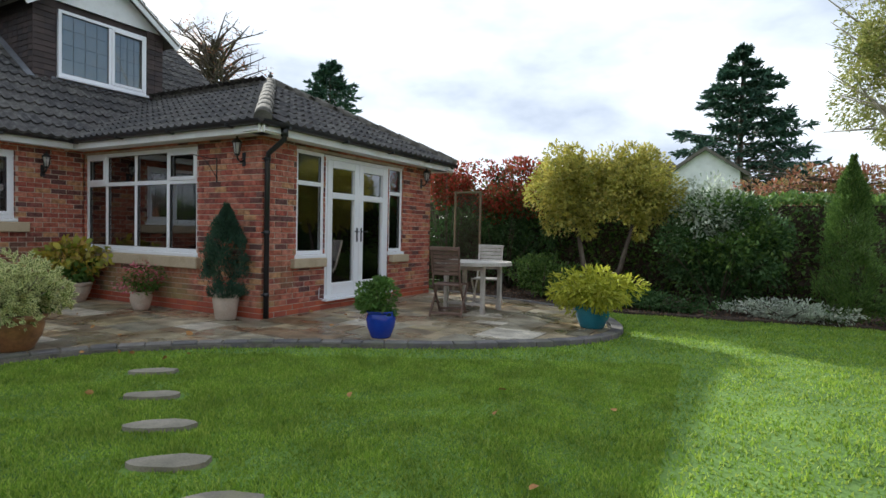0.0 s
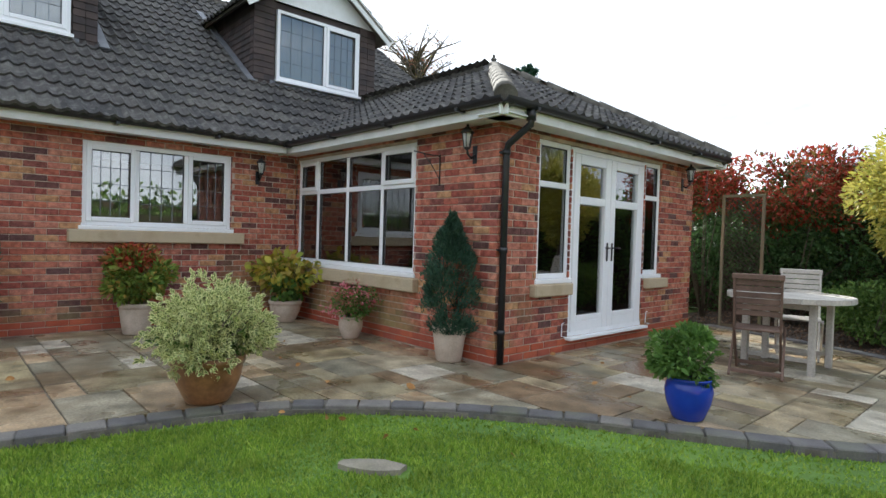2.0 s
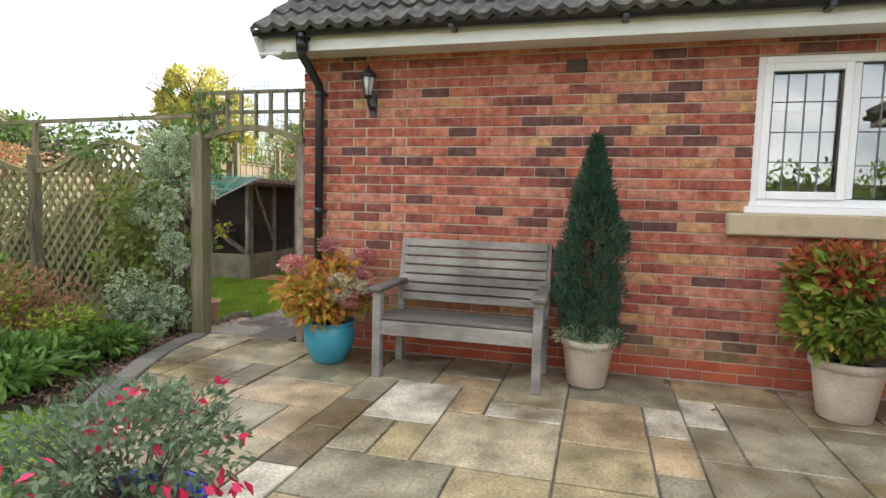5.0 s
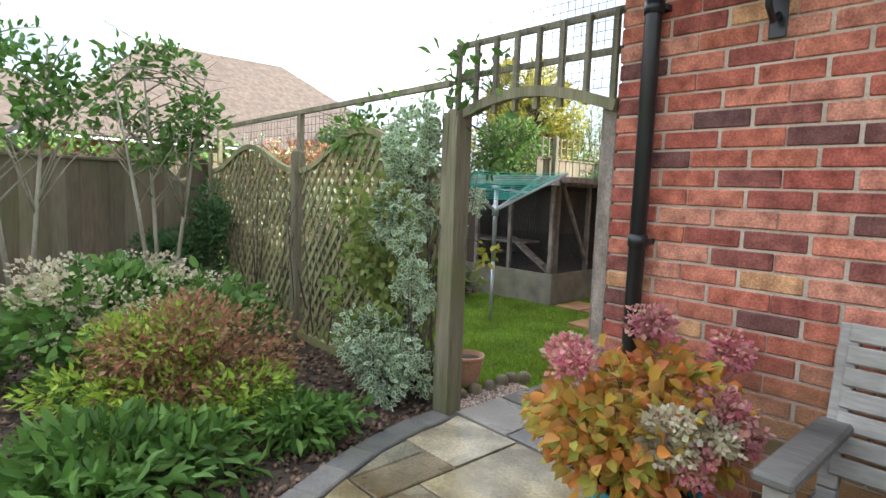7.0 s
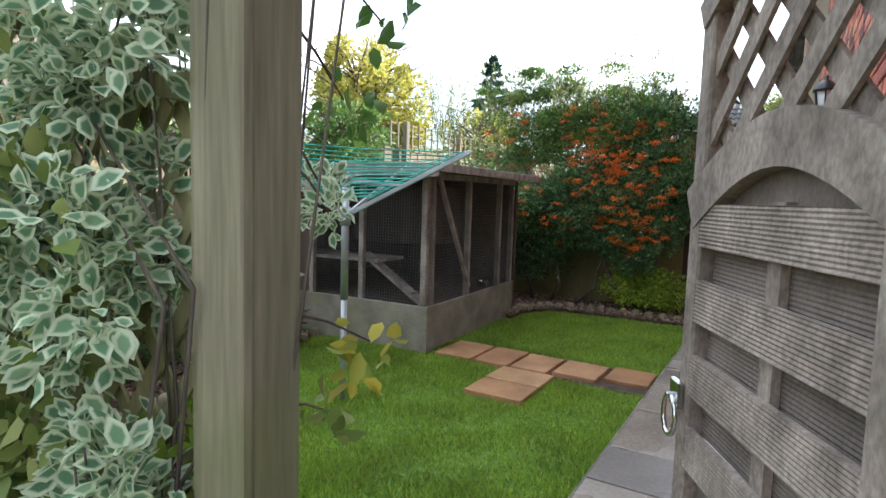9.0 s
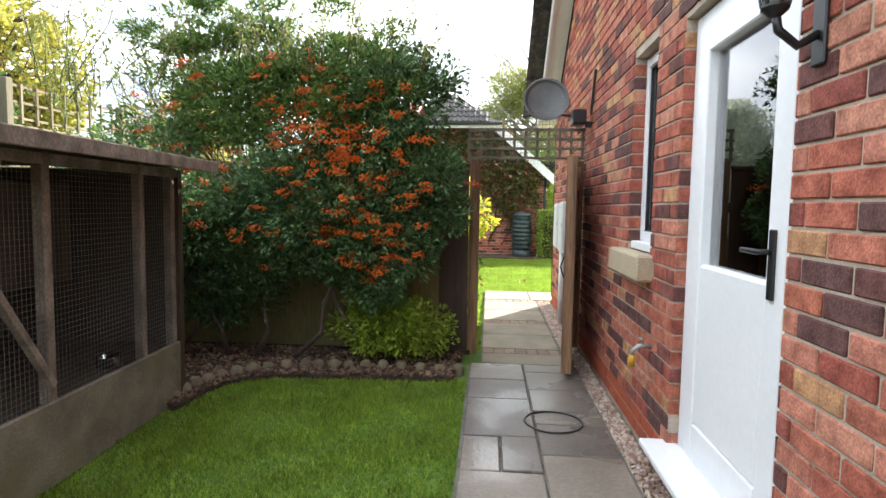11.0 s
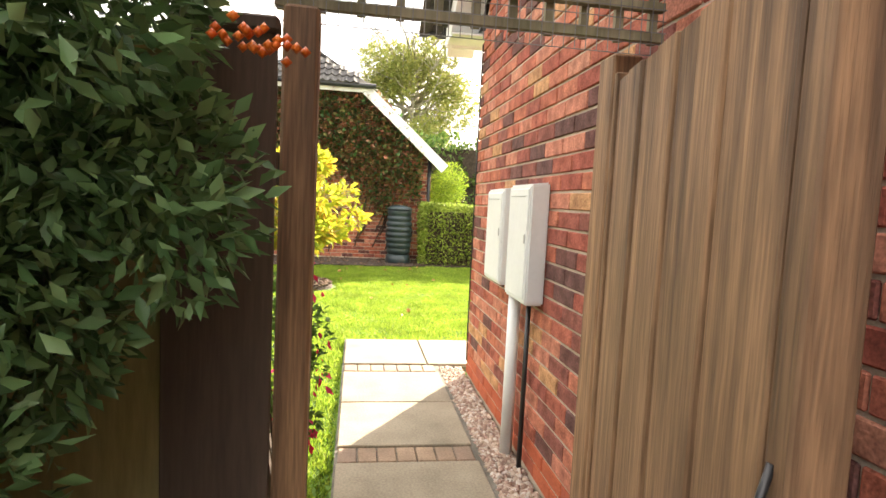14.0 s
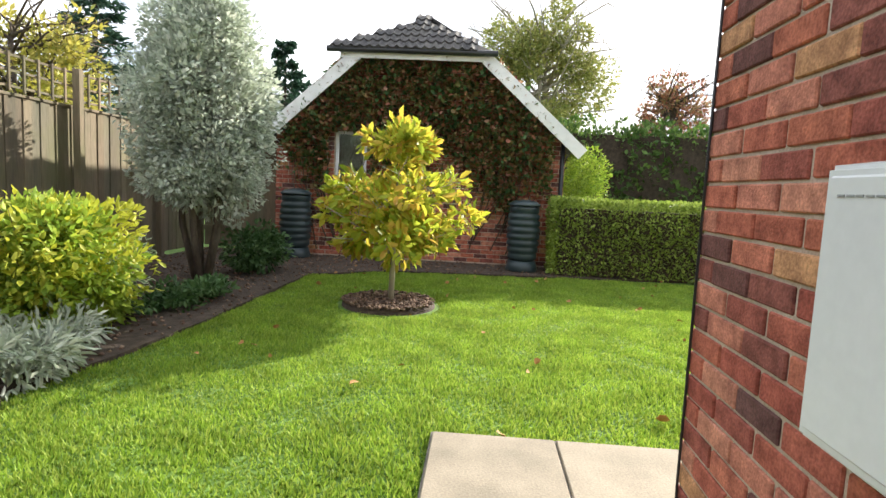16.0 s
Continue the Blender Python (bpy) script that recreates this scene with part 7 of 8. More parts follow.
foliage("whip", e, 12000, (-0.2, 0.0, 2.45), (0.5, 1.8, 0.6), 0.05, "leaf_hedge", 210, aspect=0.34, lumps=60, lump=0.11)
stems("whip_stem", e, 60, (-0.1, 0, 1.2), (-0.2, 0, 2.1), (0.4, 1.9, 0.75), 6, 0.006)
rw = np.random.default_rng(17)
WP, WO = [], []
bm = bmesh.new()
for k in range(170):
    y0, x0, z0 = rw.uniform(-1.9, 1.5), rw.uniform(-0.5, 0.2), rw.uniform(1.9, 2.3)
    tip = np.array([x0 + rw.normal(0, 0.15), y0 + rw.normal(0, 0.22), z0 + rw.uniform(0.35, 0.85)])
    foot = np.array([x0, y0, z0])
    add_tube(bm, [foot, foot * 0.5 + tip * 0.5 + rw.normal(0, 0.02, 3), tip], [0.004, 0.003, 0.0015], 4)
    u = rw.random(34)[:, None]
    WP.append(foot * (1 - u) + tip * u + rw.normal(0, 0.012, (34, 3)))
    WO.append(rw.normal(0, 0.8, (34, 3)) + [0, 0, 0.5])
part("whip_stem", bm, "bark", e, "", "stuff")
v, c, _ = leaf_points(np.concatenate(WP), np.concatenate(WO), 0.042, 0.4, 0.25, 0.2, rw)
np_mesh("whip", v, 3, c, "leaf_olive", e, "", "stuff")
foliage("leaves", e, 9000, (0.0, -0.35, 0.75), (0.34, 1.15, 0.55), 0.046, "leaf_dark", 231, aspect=0.4, lumps=60, lump=0.24)
foliage("leaves", e, 6500, (0.0, 1.0, 0.85), (0.32, 0.55, 0.5), 0.044, "leaf_glossy", 232, aspect=0.45, lumps=46, lump=0.2)
rngb = np.random.default_rng(8)
bc, bo = blob_points(170, (0.05, 0.25, 1.6), (0.56, 1.75, 0.85), rngb, 70, 0.03, 0.26)
bc[:, 0] = np.maximum(bc[:, 0], 0.0) + 0.06
bc2, _ = blob_points(70, (0.1, 0.95, 1.5), (0.42, 0.85, 0.75), rngb, 40, 0.02, 0.26)
bc2[:, 0] = np.maximum(bc2[:, 0], 0.12) + 0.1
bc3, _ = blob_points(40, (0.15, 0.9, 0.9), (0.34, 0.7, 0.45), rngb, 30, 0.02, 0.26)
bc = np.concatenate([bc, bc2, bc3])
P = (bc[:, None, :] + rngb.normal(0, 1, (280, 26, 3)) * np.array([0.018, 0.03, 0.014])).reshape(-1, 3)
octv = np.array([(1, 0, 0), (-1, 0, 0), (0, 1, 0), (0, -1, 0), (0, 0, 1), (0, 0, -1)]) * 0.0085
octf = np.array([(0, 2, 4), (2, 1, 4), (1, 3, 4), (3, 0, 4), (2, 0, 5), (1, 2, 5), (3, 1, 5), (0, 3, 5)])
np_mesh("berry", (P[:, None, :] + octv).reshape(-1, 3), 3, (octf[None] + (np.arange(len(P)) * 6)[:, None, None]).ravel(), "berry_orange", e, "clusters of orange berries", "stuff", smooth=True)
for k, (y, y2) in enumerate(((0.9, 0.5), (0.3, 0.9), (-0.2, -0.6), (-0.7, -0.2), (-1.2, -1.5), (0.0, 0.2), (-1.0, -0.3))):
    bm = bmesh.new()
    add_tube(bm, [(-0.05, y, -0.05), (0.05, (y * 2 + y2) / 3 + 0.1, 0.22), (0.0, (y + y2) / 2, 0.45), (-0.1, y2, 1.1)], [0.024, 0.02, 0.016, 0.01], 7)
    part("trunk", bm, "bark", e)
plant("low lime-green variegated euonymus bush", -6.22, -1.62, 0, [("leaves", 5200, (0, 0, 0.24), (0.30, 0.55, 0.30), 0.04, "leaf_lime", dict(aspect=0.55, lumps=30))], "euonymus", "shrub", stem_n=12)

# ---- far garden ----
e = plant("arching green fuchsia with red and pink hanging flowers", -7.42, -1.07, 0, [("leaves", 1500, (0, -0.04, 0.56), (0.32, 0.25, 0.50), 0.034, "leaf_green", dict(aspect=0.5, lumps=44, lump=0.16)), ("flower", 230, (0, -0.02, 0.6), (0.32, 0.27, 0.50), 0.036, "petal_pink", dict(aspect=0.5, lumps=34, lump=0.12, droop=1.8))], "fuchsia", "fuchsia", stem_n=30, stem_r=0.004)
plant("bright lime green leafy bush in the border", -11.4, -3.9, 0, [("leaves", 3500, (0, 0, 0.58), (0.8, 0.62, 0.55), 0.065, "leaf_golden", dict(aspect=0.5, lumps=40)), ("leaves", 9000, (0, 0, 0.46), (0.85, 0.65, 0.55), 0.065, "leaf_lime", dict(aspect=0.5, lumps=34)), ("leaves", 1400, (-0.3, 0.1, 0.35), (0.6, 0.55, 0.4), 0.06, "leaf_variegated", dict(aspect=0.35, rimmed=True))], stem_n=16)
plant("grey-leaved low perennials at the border edge", -10.6, -3.45, 0, [("leaves", 1600, (0, 0, 0.12), (0.6, 0.4, 0.2), 0.09, "leaf_silver", dict(aspect=0.25, lumps=18))], "perennial", "perennial")
plant("dark low shrub under the silver tree", -14.8, -3.7, 0, [("leaves", 2400, (0, 0, 0.3), (0.6, 0.5, 0.35), 0.07, "leaf_dark", dict(aspect=0.5, lumps=20))])
plant("low green groundcover at the border edge", -12.6, -3.5, 0, [("leaves", 1600, (0, 0, 0.08), (0.7, 0.35, 0.14), 0.06, "leaf_dark", dict(aspect=0.5, lumps=20))], "perennial", "perennial")
e = thing("pittosporum_tree", (-14.0, -4.05, -0.05), "tall egg-shaped silvery-leaved tree on dark stems", "tree")
for k, (n, z, r, h) in enumerate(((17000, 1.45, 0.88, 0.62), (20000, 2.2, 0.92, 0.75), (15000, 2.95, 0.66, 0.66))):
    foliage("crown", e, n, (0, 0, z), (r, r, h), 0.058, "leaf_silver", 300 + k, aspect=0.5, lumps=110, lump=0.3, depth=0.25)
foliage("crown", e, 14000, (0, 0, 2.1), (0.72, 0.72, 1.25), 0.08, "leaf_silver", 320, lumps=20, lump=0.5)
bm = bmesh.new()
for k in range(5):
    a = k * 1.26
    add_tube(bm, [(0.06 * math.cos(a), 0.06 * math.sin(a), 0), (0.22 * math.cos(a), 0.22 * math.sin(a), 0.7), (0.3 * math.cos(a), 0.3 * math.sin(a), 2.2)], [0.05, 0.04, 0.012], 7)
part("trunk", bm, "bark", e)
small_tree(-13.3, -1.6, 2.0, "small young magnolia tree with yellow autumn leaves", [(0.03, 0.02)], ((0, 0, 1.02), (0.92, 0.92, 0.62)), "leaf_magnolia", 2300, 0.12, 41, "pale_bark", "magnolia_tree", 0.035, 0.45, 34, 0.24, 18)
e2 = foliage("crown_top", bpy.data.objects["magnolia_tree"], 620, (0.0, 0.0, 1.65), (0.42, 0.42, 0.36), 0.12, "leaf_magnolia", 44, aspect=0.45, lumps=14, lump=0.3)


def hedge(x0, x1, y0, y1, z0, z1, n, size, mat, seed, label, name="hedge", wave=0.05, turn=0.0, at=None, holes=0.0):
    """A clipped hedge: leaves over the faces of a block, with a plain dark box added inside."""
    rng = np.random.default_rng(seed)
    e = thing(name, at or ((x0 + x1) / 2, (y0 + y1) / 2, 0), label, "hedge", turn=turn)
    lx, ly, lz = (x1 - x0), (y1 - y0), z1 - z0
    A = np.array([ly * lz, ly * lz, lx * lz, lx * lz, lx * ly])
    f = rng.choice(5, n, p=A / A.sum())
    u, v, d = rng.random(n), rng.random(n), rng.random(n) ** 2 * 0.12
    X = np.where(f == 0, d, np.where(f == 1, lx - d, u * lx))
    Y = np.where(f == 2, d, np.where(f == 3, ly - d, np.where(f < 2, u * ly, v * ly)))
    Z = np.where(f == 4, lz - d, v * lz)
    N = np.zeros((n, 3))
    N[f == 0, 0], N[f == 1, 0], N[f == 2, 1], N[f == 3, 1], N[f == 4, 2] = -1, 1, -1, 1, 1
    p = np.stack([X - lx / 2, Y - ly / 2, Z + z0], 1)
    w = np.sin(p[:, 0] * 3.1 + p[:, 2] * 2.3) * np.sin(p[:, 1] * 2.7 + p[:, 0]) + 0.6 * np.sin(p[:, 0] * 7.3 + p[:, 1] * 5.1 + p[:, 2] * 6.0)
    p += N * (w * wave)[:, None]
    vv, c, rim = leaf_points(p, N, size, 0.6, 0.25, 0.75, rng)
    np_mesh("leaves", vv, 3, c, mat, e, "", "stuff")
    # solid soil-coloured filler box added behind the leaves, no twigs modelled
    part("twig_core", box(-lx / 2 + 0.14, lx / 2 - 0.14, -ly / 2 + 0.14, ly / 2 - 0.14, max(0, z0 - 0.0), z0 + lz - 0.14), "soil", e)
    return e


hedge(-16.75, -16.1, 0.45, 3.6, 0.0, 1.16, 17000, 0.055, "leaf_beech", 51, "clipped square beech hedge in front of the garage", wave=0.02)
e = thing("topiary", (-17.3, 1.05, 0), "tall clipped golden-green topiary dome behind the hedge", "topiary")
foliage("leaves", e, 5200, (0, 0, 1.5), (0.42, 0.42, 0.5), 0.045, "leaf_lime", 52, lumps=30, lump=0.6, depth=0.15)
foliage("leaves", e, 3500, (0, 0, 0.75), (0.42, 0.42, 0.75), 0.045, "leaf_lime", 53, lumps=24, lump=0.6, depth=0.15)
for x, y, c in ((-16.45, 0.02, "dark ribbed plastic water butt against the garage"), (-16.6, -3.75, "dark ribbed plastic water butt in the corner")):
    e = thing("water_butt", (x, y, -0.03), c, "water butt", "water butts")
    part("stand", lathe([(0.24, 0), (0.26, 0.02), (0.22, 0.18)], 20), "butt_plastic", e)
    prof = [(0.2, 0.18)]
    for k in range(8):
        z = 0.2 + k * 0.105
        prof += [(0.215 + 0.02 * math.sin(k / 7 * 3.1), z), (0.235 + 0.03 * math.sin(k / 7 * 3.1), z + 0.02), (0.235 + 0.03 * math.sin(k / 7 * 3.1), z + 0.08)]
    part("barrel", lathe(prof + [(0.23, 1.05)], 28), "butt_plastic", e)
    part("lid", lathe([(0.25, 1.05), (0.26, 1.07), (0.2, 1.12), (0.05, 1.15), (0.01, 1.15)], 28), "butt_plastic", e)

# ---- garage ----
GX, GY0, GY1, GE, HY0, HY1, GH = -17.0, -4.25, 0.68, 2.25, -3.12, -0.74, 3.42
gw = wall("wall_garage", GX, GY0, 90, GY1 - GY0, 2.2, [(1.02, 1.58, 1.15, 2.15)], label="red brick garage gable half covered with climber", bricks=False)
bm = bmesh.new()
pts = [(GY0, 2.2), (GY1, 2.2), (HY1, GH), (HY0, GH)]
lo, hi = [bm.verts.new((GX - 0.008, y, z)) for y, z in pts], [bm.verts.new((GX - 0.28, y, z)) for y, z in pts]
bm.faces.new(lo)
bm.faces.new(list(reversed(hi)))
bmesh.ops.recalc_face_normals(bm, faces=bm.faces)
tagged(part("wall_garage_gable", bm, "mortar"), "mortar backing of the half-hipped garage gable", "wall", kind="structure")
GARAGE_BRICKS = (gw, GY1 - GY0, HY0 - GY0, HY1 - GY0)
part_ = tagged(part("wall_garage_side", box(-25.0, -17.28, GY0, GY1, -0.3, 2.2), "mortar"), "plain garage side walls", "wall", kind="structure")
window("window_6", facing(GX, GY0, 1.17, 90, 1.03, 0.04), 0.54, 0.96, [(0.05, 0.49, 0.05, 0.91)], "small white garage window overgrown by climber")
s = part("window_sill", box(0, 0.72, -0.06, 0.1, 0, 0.1, 0.01), "sandstone")
s.matrix_world = facing(GX, GY0, 1.07, 90, 0.94)
tagged(s, "pale stone sill of the garage window", "window sill", kind="structure")
ym = (GY0 + GY1) / 2
ridge_z, ridge_x = 4.35, GX - 1.25
gp_ = (GH - 2.2) / (HY0 - GY0)
for s in (-1, 1):
    a = (GX + 0.2, ym + s * (GY1 - ym + 0.25), 2.2 - 0.25 * gp_)
    bq = (GX + 0.2, ym + s * (HY1 - ym), GH)
    bm = bmesh.new()
    vs = [(-25, a[1], a[2]), a, bq, (ridge_x, ym, ridge_z), (-25, ym, ridge_z)]
    up = [bm.verts.new((v[0], v[1], v[2] + 0.06)) for v in vs]
    dn = [bm.verts.new(v) for v in vs]
    bm.faces.new(up)
    bm.faces.new(list(reversed(dn)))
    for i in range(5):
        j = (i + 1) % 5
        bm.faces.new((dn[i], dn[j], up[j], up[i]))
    bmesh.ops.recalc_face_normals(bm, faces=bm.faces)
    tagged(part("roof_garage", bm, "roof_tile"), "dark tiled garage roof slope", "roof", kind="structure")
    bm = bmesh.new()
    add_lath(bm, (GX + 0.21, a[1], a[2] - 0.04), (GX + 0.21, bq[1], bq[2] - 0.04), 0.2, 0.03, (1, 0, 0))
    tagged(part("bargeboard", bm, "white_board"), "white sloping bargeboard of the garage", "bargeboard", kind="structure")
tagged(part("fascia", box(GX + 0.2, GX + 0.23, HY0, HY1, GH - 0.12, GH, 0.003), "white_board"), "white fascia under the half hip", "fascia", kind="structure")
bm = bmesh.new()
add_tube(bm, [(GX + 0.3, HY0 - 0.2, GH + 0.0), (GX + 0.3, HY1 + 0.2, GH + 0.0)], 0.05, 8)
tagged(part("gutter", bm, "black_plastic"), "black gutter of the garage half hip", "gutter", kind="structure")
hl = math.hypot(GX + 0.3 - ridge_x, ridge_z - GH)
ha = math.degrees(math.atan2(ridge_z - GH, GX + 0.3 - ridge_x))
hw = HY1 - HY0 + 0.3
roof_plane("roof_garage_hip", pose(GX + 0.3, HY0 - 0.15, GH + 0.02, 0, 0, 90) @ pose(0, 0, 0, ha, 0, 0), hw, hl, "dark tiled half hip of the garage", cut={"outline": [(0, 0), (hw, 0), (hw / 2, hl)]}, near=(hw / 2, 0))
bm = bmesh.new()
add_tube(bm, [(GX + 0.05, GY1 - 0.05, 2.15), (GX + 0.05, GY1 - 0.05, 0.0)], 0.035, 8)
tagged(part("downpipe", bm, "black_plastic"), "black downpipe at the garage corner", "downpipe", kind="structure")
e = thing("climber", (GX + 0.02, ym, 0), "brown and green creeper spread over the garage gable", "climber")
rng = np.random.default_rng(61)
n = 17000
yy, zz = rng.uniform(GY0 + 0.1, GY1 - 0.2, n), rng.uniform(0.9, GH, n)
topz = np.minimum(GH, 2.2 + np.minimum(yy - GY0, GY1 - yy) * gp_) - 0.08
den = np.sin(yy * 2.1 + 1) * 0.25 + np.sin(yy * 4.7 + zz * 3) * 0.25 + (zz - 1.7) * 0.8
ok = ((yy < GY0 + 0.95) | (yy > GY0 + 1.65) | (zz < 1.1) | (zz > 2.12)) & (zz < topz) & (den + rng.normal(0, 0.25, n) > -0.3)
pp = np.stack([rng.uniform(0.0, 0.16, n), yy - ym, zz], 1)[ok]
for k, (mt, sel) in enumerate((("ivy_leaf", slice(0, None, 2)), ("leaf_dark", slice(1, None, 4)), ("leaf_rust", slice(3, None, 4)))):
    q = pp[sel]
    v, c, _ = leaf_points(q, np.tile([1.0, 0, -0.2], (len(q), 1)), 0.085, 0.8, 0.2, 0.5, rng)
    np_mesh("leaves", v, 3, c, mt, e, "", "stuff")
bm = bmesh.new()
r2 = random.Random(6)
for k in range(46):
    y = r2.uniform(GY0 + 0.2, GY1 - 0.3) - ym
    y2 = y + r2.uniform(-0.8, 0.8)
    y2 = max(GY0 - ym + 0.3, min(GY1 - ym - 0.3, y2))
    zt = min(GH, 2.2 + min(y2 + ym - GY0, GY1 - y2 - ym) * gp_) - 0.2
    add_tube(bm, [(0.03, y * 0.8, r2.uniform(0, 0.8)), (0.05, (y + y2) / 2, 1.2), (0.04, y2, r2.uniform(1.5, zt))], [0.012, 0.008, 0.003], 5)
part("stem", bm, "bark", e)

# ---- planting beyond the patio ----
def big_shrub(x, y, label, clumps, name="shrub", trunk=None):
    return plant(label, x, y, 0, clumps, name, "shrub", stem_n=12, stem_r=0.012, trunk=trunk)


big_shrub(4.9, 12.3, "tall shrub turning deep red in autumn", [("leaves", 9000, (0, 0, 1.3), (1.35, 0.85, 1.25), 0.075, "leaf_dark", dict(lumps=40, lump=0.26)), ("leaves", 7500, (0, -0.1, 2.15), (1.45, 0.85, 0.75), 0.075, "leaf_red", dict(lumps=44, lump=0.24))])
big_shrub(3.6, 11.9, "tall shrub turning deep red in autumn", [("leaves", 3500, (0, 0, 2.2), (0.7, 0.6, 0.55), 0.07, "leaf_red", dict(lumps=24)), ("leaves", 2500, (0, 0.2, 1.2), (0.7, 0.5, 1.1), 0.07, "leaf_dark", {})])
e = thing("privet_tree", (7.15, 11.05, 0), "broad golden variegated small tree with leaning trunks", "tree")
foliage("crown", e, 15000, (-0.45, 0, 2.02), (0.95, 0.78, 0.95), 0.07, "leaf_yellow", 401, lumps=70, lump=0.27, aspect=0.5)
foliage("crown", e, 12000, (0.66, 0.05, 1.98), (0.74, 0.68, 0.88), 0.07, "leaf_yellow", 402, lumps=60, lump=0.27, aspect=0.5)
bm = bmesh.new()
add_tube(bm, [(-0.1, 0, -0.05), (-0.3, 0, 0.7), (-0.6, 0, 2.2)], [0.06, 0.05, 0.015], 8)
add_tube(bm, [(0.0, 0, -0.05), (0.35, 0, 0.6), (0.7, 0, 2.0)], [0.06, 0.045, 0.015], 8)
part("trunk", bm, "bark", e)
big_shrub(6.15, 10.95, "low dense clipped green bush beside the patio", [("leaves", 5200, (0, 0, 0.42), (0.62, 0.5, 0.4), 0.055, "leaf_hedge", dict(lumps=34))])
big_shrub(9.05, 11.25, "large dark evergreen shrub with grey-green tips", [("leaves", 14000, (0, 0, 1.0), (1.2, 0.8, 1.0), 0.07, "leaf_dark", dict(lumps=60, lump=0.24)), ("leaves", 3000, (-0.2, -0.1, 1.6), (0.8, 0.65, 0.55), 0.07, "leaf_silver", dict(lumps=30)), ("leaves", 2500, (0.1, -0.2, 1.2), (1.25, 0.8, 0.8), 0.07, "leaf_hedge", dict(lumps=40, lump=0.2))])
big_shrub(10.0, 10.75, "low grey-green groundcover along the bed", [("leaves", 2800, (0, 0, 0.14), (0.95, 0.35, 0.2), 0.05, "leaf_silver", dict(lumps=26))], "groundcover")
big_shrub(8.2, 10.55, "low dark groundcover along the bed", [("leaves", 2800, (0, 0, 0.14), (0.9, 0.35, 0.22), 0.05, "leaf_dark", dict(lumps=26))], "groundcover")
big_shrub(11.9, 10.9, "low dark groundcover along the bed", [("leaves", 2800, (0, 0, 0.2), (0.9, 0.4, 0.3), 0.05, "leaf_hedge", dict(lumps=26))], "groundcover")
column = plant("narrow dark green columnar conifer", 10.75, 10.85, 0, [], "conifer", "conifer")
conic(column, 22000, 2.3, 0.34, "leaf_hedge", 0.045, 23)
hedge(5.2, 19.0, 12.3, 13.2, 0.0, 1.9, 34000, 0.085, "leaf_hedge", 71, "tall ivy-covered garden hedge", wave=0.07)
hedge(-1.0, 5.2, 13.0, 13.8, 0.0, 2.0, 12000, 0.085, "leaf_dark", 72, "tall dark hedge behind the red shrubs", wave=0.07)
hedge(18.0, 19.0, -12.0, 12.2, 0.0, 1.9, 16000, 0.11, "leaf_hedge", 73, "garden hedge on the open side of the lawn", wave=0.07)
small_tree(10.6, 15.2, 3, "shrubby brown-leaved beech behind the hedge", [(-0.5, 0), (0.6, 0), (0, 0)], ((0, 0, 2.2), (1.9, 0.8, 0.75)), "leaf_rust", 5200, 0.08, 81, thick=0.04, lumps=50, lump=0.2)
small_tree(13.2, 16.5, 3, "bare twiggy shrub behind the hedge", [(-0.4, 0), (0.5, 0)], ((0, 0, 2.4), (1.1, 0.8, 1.0)), "leaf_rust", 500, 0.07, 82, thick=0.04, branches=26)
small_tree(12.6, 16.6, 8, "tall airy birch with thin hanging leaves", [(0.1, 0.0), (-0.3, 0.2)], ((-0.2, 0, 5.2), (1.9, 1.9, 2.9)), "leaf_birch", 24000, 0.09, 83, "pale_bark", "birch_tree", 0.11, 0.4, 60, 0.18, 20)
tp = thing("trellis", (4.2, 11.05, 0), "brown diamond lattice panel at the end of the garden room", "trellis", turn=0)
bm = bmesh.new()
for sgn in (1, -1):
    k = -2.0
    while k < 2.6:
        on = [(k + sgn * z, z) for z in np.arange(0.05, 1.95, 0.03) if 0.03 <= k + sgn * z <= 0.57]
        if len(on) > 1:
            add_beam(bm, (on[0][0], 0.005 * sgn, on[0][1]), (on[-1][0], 0.005 * sgn, on[-1][1]), 0.014, 0.005)
        k += 0.075
part("lattice", bm, "dark_wood", tp, kind="stuff")
bm = bmesh.new()
ring(bm, 0, 0.6, 0.0, 2.0, 0.04, -0.02, 0.02)
part("frame", bm, "fence_wood", tp)


